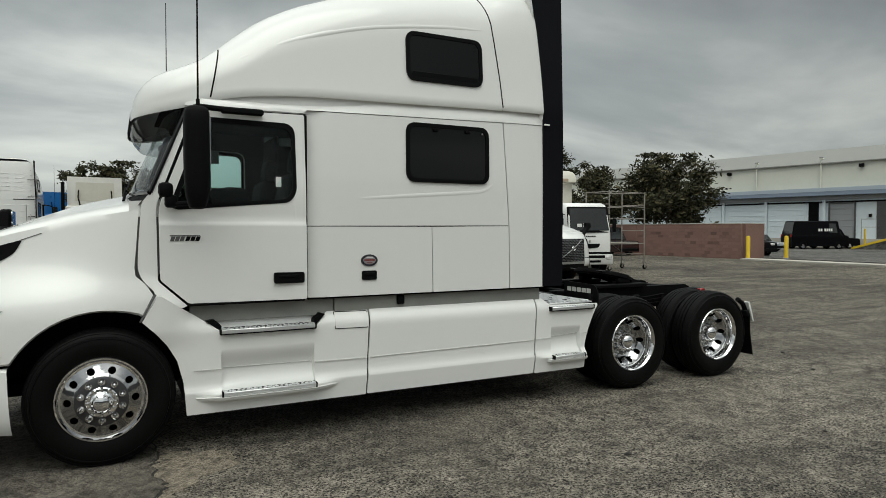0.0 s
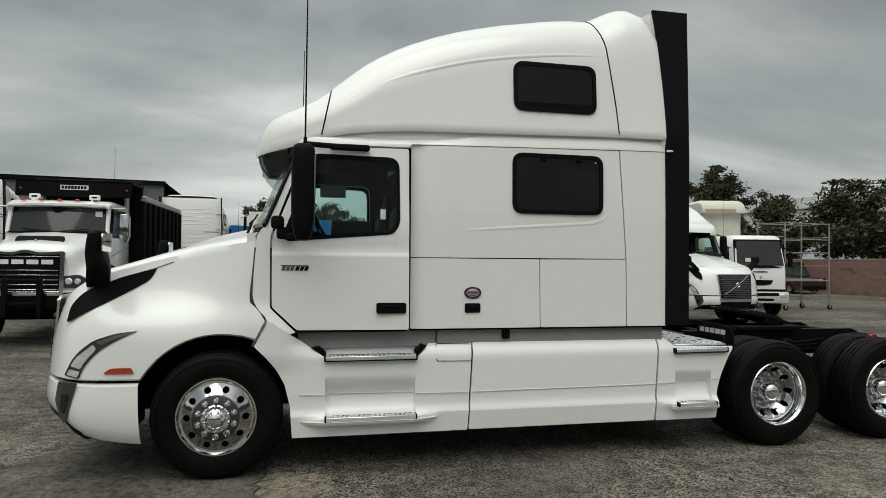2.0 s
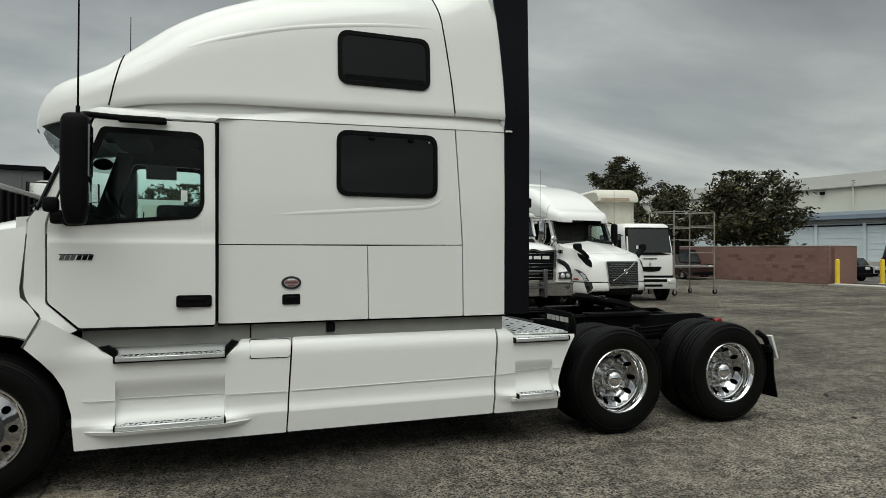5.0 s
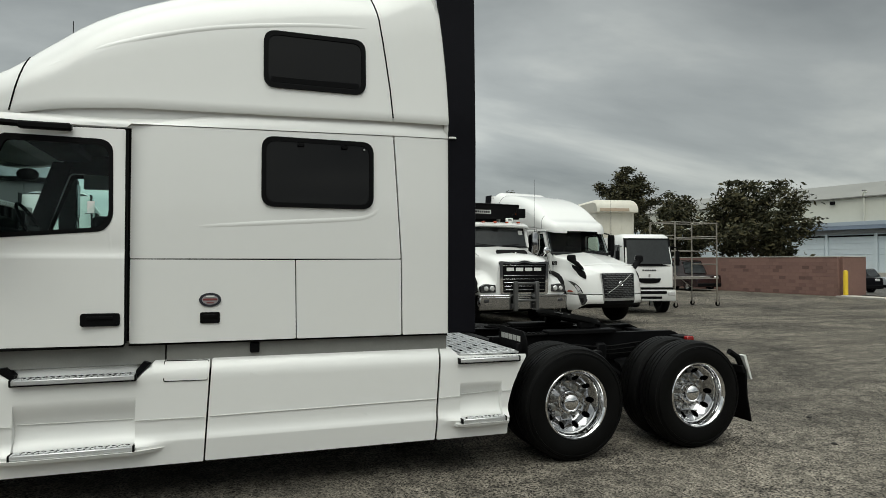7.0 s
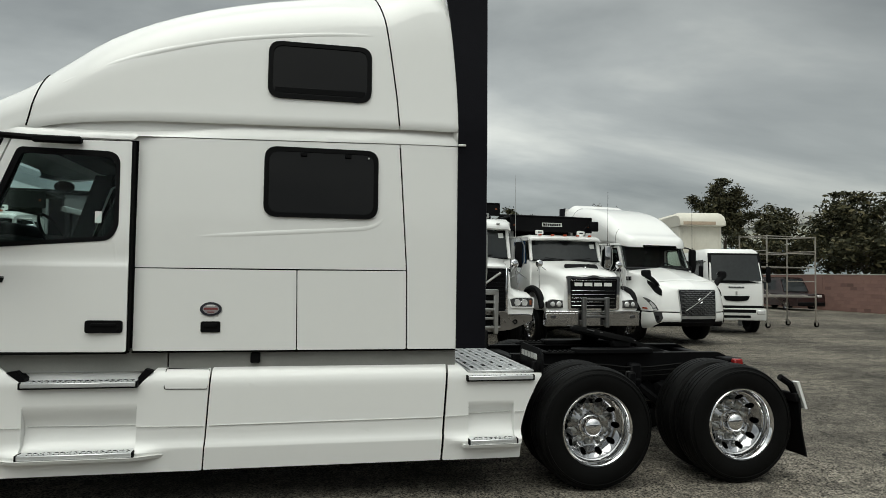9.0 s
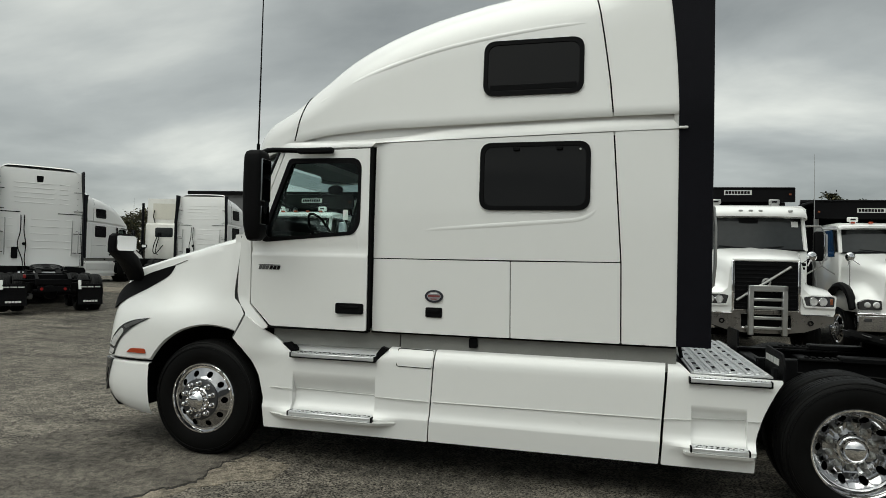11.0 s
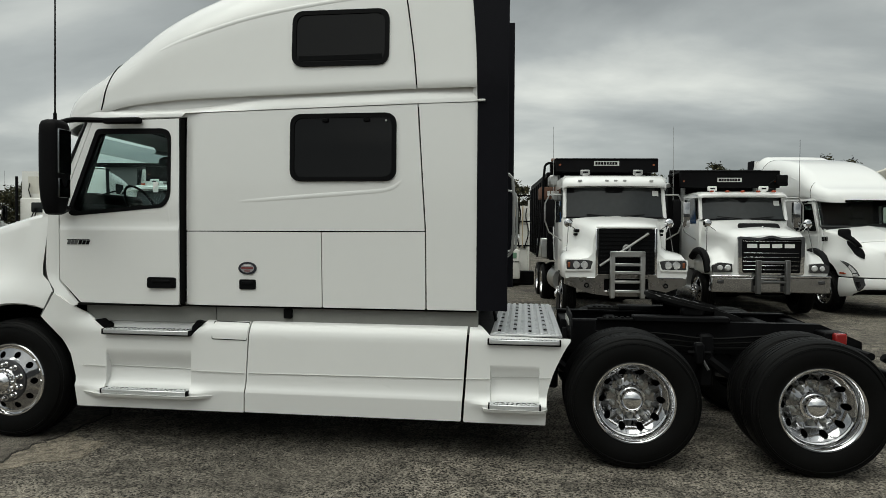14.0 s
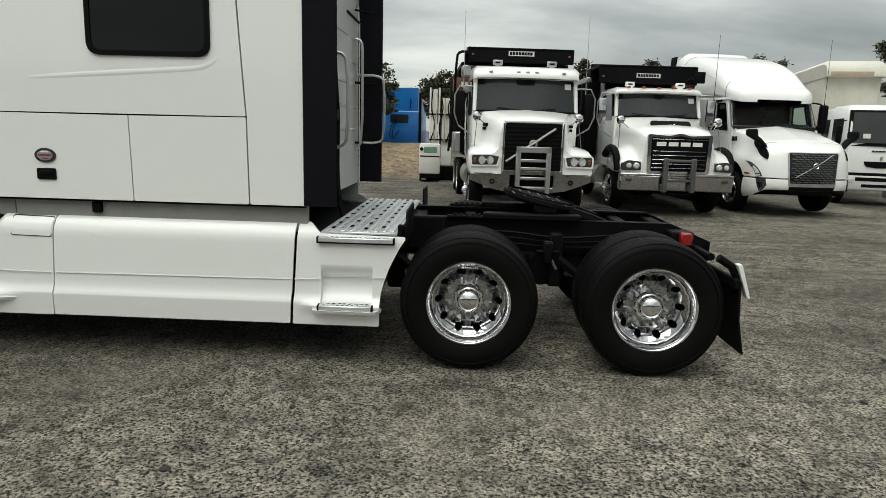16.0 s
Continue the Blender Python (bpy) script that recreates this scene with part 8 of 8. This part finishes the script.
third = dump_truck("white dump truck with chrome grille parked by tractors", (-4.5, 8.5, ground_z(-4.5, 9.5)), "rounded", -1.0, 0.13, 0.14)
third.scale = (1.0, 1.0, 1.045)


def box_truck(at, turn_z):
    T = thing("box_truck", "white cab-over box truck with an aged cream cargo box", "truck", at, turn_z)
    rings = []
    for z, w, yf in ((0.78, 1.08, 0.02), (0.95, 1.1, 0.0), (1.7, 1.1, 0.02), (2.35, 1.06, 0.22), (2.58, 1.02, 0.32), (2.66, 0.92, 0.45)):
        rings.append([(-w + 0.12, yf, z), (w - 0.12, yf, z), (w, yf + 0.14, z), (w, 1.75, z), (-w, 1.75, z), (-w, yf + 0.14, z)])
    part("cab", loft(rings), PAINT, T, "white cab", 45)
    part("windscreen", loft([[(-0.94, 0.0, 1.66), (0, -0.035, 1.66), (0.94, 0.0, 1.66)], [(-0.88, 0.215, 2.46), (0, 0.18, 2.46), (0.88, 0.215, 2.46)]], closed=False), DARKSCREEN, T)
    part("windscreen_seal", loft([[(-1.04, 0.02, 1.58), (0, -0.02, 1.58), (1.04, 0.02, 1.58)], [(-0.99, 0.26, 2.52), (0, 0.215, 2.52), (0.99, 0.26, 2.52)]], closed=False), BLACK, T)
    part("screen_paper", box(-0.62, -0.4, -0.02, -0.012, 1.78, 1.9, 0), PAPER, T)
    pair("side_window", lambda: box(1.08, 1.115, 0.4, 1.3, 1.65, 2.3, 0.01), DARKSCREEN, T)
    part("grille", panel(rpoly([(-0.5, 1.18, 0.04), (0.5, 1.18, 0.04), (0.42, 1.04, 0.1), (0.0, 1.0, 0.2), (-0.42, 1.04, 0.1)]), (), -0.02, 0.04), BLACK, T, "black crescent grille")
    bars(T, "cab_lettering", -0.3, 0.3, 1.43, 1.47, 6, BLACK, pose(0, -0.004, 0))
    part("badge", box(-0.03, 0.03, -0.02, 0.02, 1.22, 1.32, 0.005), STEEL, T)
    part("bumper", joined(box(-1.1, 1.1, -0.08, 0.3, 0.42, 0.8, 0.04, 2)), GREYPAINT, T, "grey plastic bumper")
    part("bumper_gap", box(-1.02, 1.02, -0.015, 0.2, 0.8, 0.88, 0.01), BLACK, T)
    part("bumper_slot", joined(box(-0.7, 0.7, -0.09, -0.07, 0.66, 0.76, 0.01), box(-0.5, 0.5, -0.09, -0.07, 0.5, 0.58, 0.01)), BLACK, T)
    pair("headlight", lambda: box(0.72, 1.06, -0.1, 0.0, 0.60, 0.75, 0.03), LAMPCLEAR, T)
    pair("side_mirror", lambda: joined(box(1.2, 1.36, 0.1, 0.2, 1.6, 2.1, 0.03, 2), tube([(1.05, 0.3, 2.25), (1.28, 0.15, 2.2), (1.28, 0.15, 2.05)], 0.015, 6)), BLACK, T)
    part("cargo_box", box(-1.0, 0.9, 3.25, 9.6, 1.0, 3.96, 0.12, 3), CREAM, T, "aged cream cargo box")
    part("box_roof", loft([[(-1.03, y, z1), (-1.03, y, z2), (-0.89, y, z2 + 0.1), (0.8, y, z2 + 0.1), (0.93, y, z2), (0.93, y, z1)] for y, z1, z2 in ((2.95, 3.6, 3.72), (3.1, 3.58, 3.91), (3.5, 3.58, 3.99), (9.6, 3.58, 3.99))]), CREAM, T, "stained rounded cream box roof", 50)
    part("roof_stain", loft([[(-0.9, y, z), (0.5, y, z)] for y, z in ((2.935, 3.62), (2.937, 3.72), (3.09, 3.93))], closed=False), CREAMSTAIN, T, "brown weather stain at the roof's front")
    part("crew_cab", box(-1.04, 1.04, 1.7, 2.9, 0.8, 2.6, 0.08, 2), PAINT, T, "white rear half of the cab")
    pair("crew_window", lambda: box(1.03, 1.05, 1.85, 2.7, 1.68, 2.3, 0.01), DARKSCREEN, T)
    for x in (-0.8, -0.3, 0.25, 0.75):
        part("box_rib", box(x - 0.015, x + 0.015, 3.235, 3.25, 1.1, 3.7, 0.004), CREAM, T)
    for sgn in (-1, 1):
        side_wheel(T, sgn * 1.08, 0.85, 0.48, sgn < 0)
        side_wheel(T, sgn * 1.1, 6.9, 0.48, sgn < 0, "rear", True)
        part("frame_rail", box(sgn * 0.4 - 0.04, sgn * 0.4 + 0.04, 0.4, 9.4, 0.7, 0.98, 0.01), FRAME, T)
        part("mud_flap", box(sgn * 0.95 - 0.18, sgn * 0.95 + 0.18, 1.5, 1.52, 0.15, 0.7, 0.005), PAPER, T)
    part("underbody", box(-0.7, 0.7, 0.2, 3.0, 0.45, 0.8, 0.04), FRAME, T)
    return T


box_truck((17.56, 15.48, -0.16), -13.0).scale = (0.93, 1.04, 1.14)


def day_cab(label, at, turn_z, paint, panel_mat, fairing=True):
    """A short tractor seen from behind; its tail points to -y."""
    T = thing("day_cab_tractor", label, "truck", at, turn_z)
    part("cab", joined(box(-1.08, 1.08, 0.0, 1.9, 1.0, 2.75, 0.08, 3)), paint, T)
    if fairing:
        part("roof_fairing", loft([[(-1.02, y, 2.7), (-1.0, y, z), (1.0, y, z), (1.02, y, 2.7)] for y, z in ((0.1, 3.95), (0.5, 3.9), (1.2, 3.3), (1.8, 2.75))]), paint, T)
        part("fairing_inside", loft([[(-0.72, 0.09, 2.95), (0.72, 0.09, 2.95)], [(-0.7, 0.09, 3.72), (0.7, 0.09, 3.72)]], closed=False), panel_mat, T, "beige hollow back of the roof fairing")
        pair("fairing_strut", lambda: tube([(0.55, 0.05, 2.78), (0.62, -0.02, 3.1), (0.6, 0.06, 3.4)], 0.025, 6), BLACK, T)
    part("rear_window", panel(rrect(-0.5, 0.5, 2.1, 2.55, 0.08), (), -0.012, 0.02), DARKSCREEN, T, "rear cab window")
    part("hood", loft([[(-0.95, y, 1.0), (-0.9, y, z), (0.9, y, z), (0.95, y, 1.0)] for y, z in ((1.85, 2.0), (2.6, 1.85), (3.4, 1.55))]), paint, T)
    pair("exhaust_pipe", lambda: rod((1.16, -0.1, 1.0), (1.16, -0.1, 3.7), 0.07, 10), FRAME, T)
    for sgn in (-1, 1):
        part("frame_rail", box(sgn * 0.42 - 0.04, sgn * 0.42 + 0.04, -3.4, 3.0, 0.78, 1.05, 0.01), FRAME, T)
        side_wheel(T, sgn * 1.2, 2.5, 0.51, sgn < 0)
        for y in (-2.6, -1.3):
            side_wheel(T, sgn * 1.2, y, 0.51, sgn < 0, "rear", True)
    part("underbody", box(-0.8, 0.8, -0.3, 3.0, 0.5, 1.05, 0.04), FRAME, T)
    part("air_hose", joined(tube([(-0.3, -0.02, 2.3), (-0.5, -0.3, 1.5), (-0.25, -0.5, 1.2), (0.0, -0.1, 1.7)], 0.025, 6, 2), tube([(-0.2, -0.02, 2.3), (-0.35, -0.3, 1.4), (-0.1, -0.5, 1.25)], 0.025, 6, 2)), BLACK, T)
    return T


day_cab("white day cab tractor with a beige-backed roof fairing", (-20.5, 25.5, 0.42), 12, PAINT_OLD, CREAM).scale = (1.0, 1.0, 1.15)
day_cab("white day cab tractor with a cream roof panel", (-0.55, 25.2, 0.0), 2, PAINT_OLD, CREAM)
day_cab("bright blue tractor parked far back in the yard", (-2.1, 33.0, 0.0), 30, BLUEPAINT, BLUEPAINT).scale = (1.0, 1.0, 0.93)
day_cab("bright blue tractor standing beyond the gap", (1.4, 30.6, 0.0), -8, BLUEPAINT, BLUEPAINT)


def dump_trailer(at, turn_z):
    T = thing("dump_trailer", "dark brown covered dump trailer on black wheels", "trailer", at, turn_z)
    part("body", loft([[(-5.5, y, 1.35), (5.5, y, 1.35), (5.8, y * 1.02, 4.3), (-5.8, y * 1.02, 4.3)] for y in (-1.25, 1.25)]), TARP, T)
    part("tarp", loft([[(-5.8, y, 4.3), (0, y, 4.38 + 0.12 * (1.25 - abs(y))), (5.8, y, 4.3)] for y in (-1.3, -0.7, 0, 0.7, 1.3)], closed=False), TARP, T)
    for k in range(11):
        part("body_rib", box(-5.3 + k * 1.06, -5.2 + k * 1.06, -1.33, -1.24, 1.4, 4.25, 0.01), TARP, T)
    part("frame_rail", box(-5.4, 5.4, -0.5, 0.5, 1.05, 1.35, 0.02), FRAME, T)
    for x in (3.0, 4.3, -0.3, 1.03):
        wheel(T, x, -1.22, kind="rear", dual=True, nuts=False)
        wheel(T, x, 1.22, far=True, kind="rear", dual=True, nuts=False)
    part("chassis_box", joined(box(-5.2, -2.4, -1.1, 1.1, 0.45, 1.2, 0.03), box(-2.3, 1.6, -1.15, 1.15, 0.35, 1.3, 0.03), box(1.8, 5.3, -1.0, 1.0, 0.45, 1.2, 0.03)), FRAME, T)
    for o in T.children_recursive:
        if o.material_slots[0].material in (CHROME, BRIGHT):
            o.material_slots[0].link = "OBJECT"
            o.material_slots[0].material = FRAME
    split("wheel_guard", [tube([(x + 0.68, -1.3, 0.66), (x + 0.86, -1.3, 0.68), (x + 1.06, -1.3, 0.6), (x + 1.2, -1.3, 0.2)], 0.04, 6, 1) for x in (1.1, -0.9)], STEEL, T, "bright tubular guard between the wheels")
    part("tarp_arm", tube([(2.6, -1.36, 3.62), (3.7, -1.36, 4.2)], 0.05, 6), SCAFFOLD, T, "pale sloping tarp arm")
    part("hoist_post", box(3.04, 3.16, -1.42, -1.34, 3.1, 4.3, 0.02), SCAFFOLD, T)
    part("side_skirt_bar", tube([(2.1, -1.36, 1.26), (3.6, -1.36, 1.55)], 0.05, 6), STEEL, T)
    # Two small pale upright marks on the trailer's side, not lit.
    split("side_lamp", [box(x, x + 0.09, -1.36, -1.3, 1.75, 2.2, 0.01) for x in (2.25, 2.5)], SCAFFOLD, T)
    part("side_frame", joined(box(1.5, 1.75, -1.4, -1.28, 1.4, 3.85, 0.02), box(-3.0, 1.75, -1.4, -1.28, 3.62, 3.85, 0.02)), FRAME, T)
    part("landing_leg", box(-1.5, -1.35, -0.9, -0.75, 0.05, 1.1, 0.01), STEEL, T)
    return T


dump_trailer((-31.6, 19.6, 0.42), 42)


def utility_machine(at, turn_z):
    T = thing("utility_machine", "small white wheeled machine with a green control panel", "machine", at, turn_z)
    part("cabinet", box(-0.36, 0.36, 0, 1.1, 0.28, 1.3, 0.05, 2), PAINT_OLD, T)
    part("control_panel", box(-0.2, 0.24, -0.015, 0.01, 1.0, 1.2, 0.01), material("green_panel", (0.16, 0.3, 0.2), 0.5), T)
    part("knob", rod((-0.28, 0.0, 1.12), (-0.28, -0.02, 1.12), 0.06, 12), BLACK, T)
    part("slot", box(-0.33, 0.33, -0.01, 0.01, 0.86, 0.9, 0.004), BLACK, T)
    for x in (-0.3, 0.3):
        part("wheel", moved(lathe([(0.03, -0.04), (0.16, -0.04), (0.18, 0), (0.16, 0.04), (0.03, 0.04)], 18), pose(x, 0.5, 0.18, 0, 0, 90)), RUBBER, T)
    part("skid", box(-0.34, 0.34, 0.05, 1.05, 0.12, 0.28, 0.02), BLACK, T)
    return T


utility_machine((3.85, 17.6, 0), 4)


def equipment_rack(at, turn_z):
    """Posts, a sheet and slung hoses of some older rig, half hidden by the dump truck."""
    r = thing("equipment_rack", "weathered white steel rack slung with tan hoses", "rack", at, turn_z)
    split("post", [box(x - 0.03, x + 0.03, -0.03, 0.03, 0.0, z, 0.006) for x, z in ((0.0, 3.3), (0.32, 3.3), (0.75, 3.1))], PAINT_OLD, r)
    split("crossbar", [box(-0.03, 0.8, -0.04, 0.04, z, z + 0.05, 0.006) for z in (1.4, 2.3, 3.25)], BLACK, r)
    split("sheet", [box(0.04, 0.26, 0.0, 0.03, 1.2, 3.2, 0.01), box(0.42, 0.72, 0.05, 0.08, 0.5, 2.9, 0.01)], PAINT_OLD, r, "scratched white sheet")
    rng3 = random.Random(8)
    for k in range(5):
        x = 0.08 + 0.15 * k
        part("hose", tube([(x, -0.06, 3.2 - 0.1 * k), (x + rng3.uniform(-0.1, 0.1), -0.1, 2.5), (x + rng3.uniform(-0.14, 0.14), -0.08, 1.9), (x + rng3.uniform(-0.1, 0.1), -0.06, 1.35)], 0.022, 7, 2), TANHOSE if k % 2 else FRAME, r)
    part("base", box(-0.1, 0.95, -0.3, 0.5, 0.0, 0.5, 0.03), FRAME, r)
    return r


TANHOSE = material("tan_rubber_hose", (0.45, 0.36, 0.24), 0.7, vary=0.25, scale=6, dirt=0.5, dirt_colour=(0.12, 0.07, 0.04))
equipment_rack((3.75, 19.0, 0), 3)

# ---- blocks of the yard wall ----
block_mesh = mesh_of("block", box(-0.193, 0.193, -0.008, 0.012, -0.094, 0.094, 0.004), BLOCKFACE)
a, b = Vector((34.55, 21.5, 0)), Vector((33.1, 28.9, 0))
run = b - a
side = Vector((-run.y, run.x, 0)).normalized()          # towards the yard
turned = math.atan2(run.y, run.x)
for row in range(10):
    along = 0.2 if row % 2 else 0.4
    while along < run.length - 0.2:
        ob = new("block", block_mesh)
        ob.parent = yard_wall
        spot = a + run.normalized() * along + side * 0.108
        ob.matrix_basis = Matrix.Translation((spot.x, spot.y, 0.11 + 0.203 * row)) @ Matrix.Rotation(turned, 4, "Z")
        along += 0.4
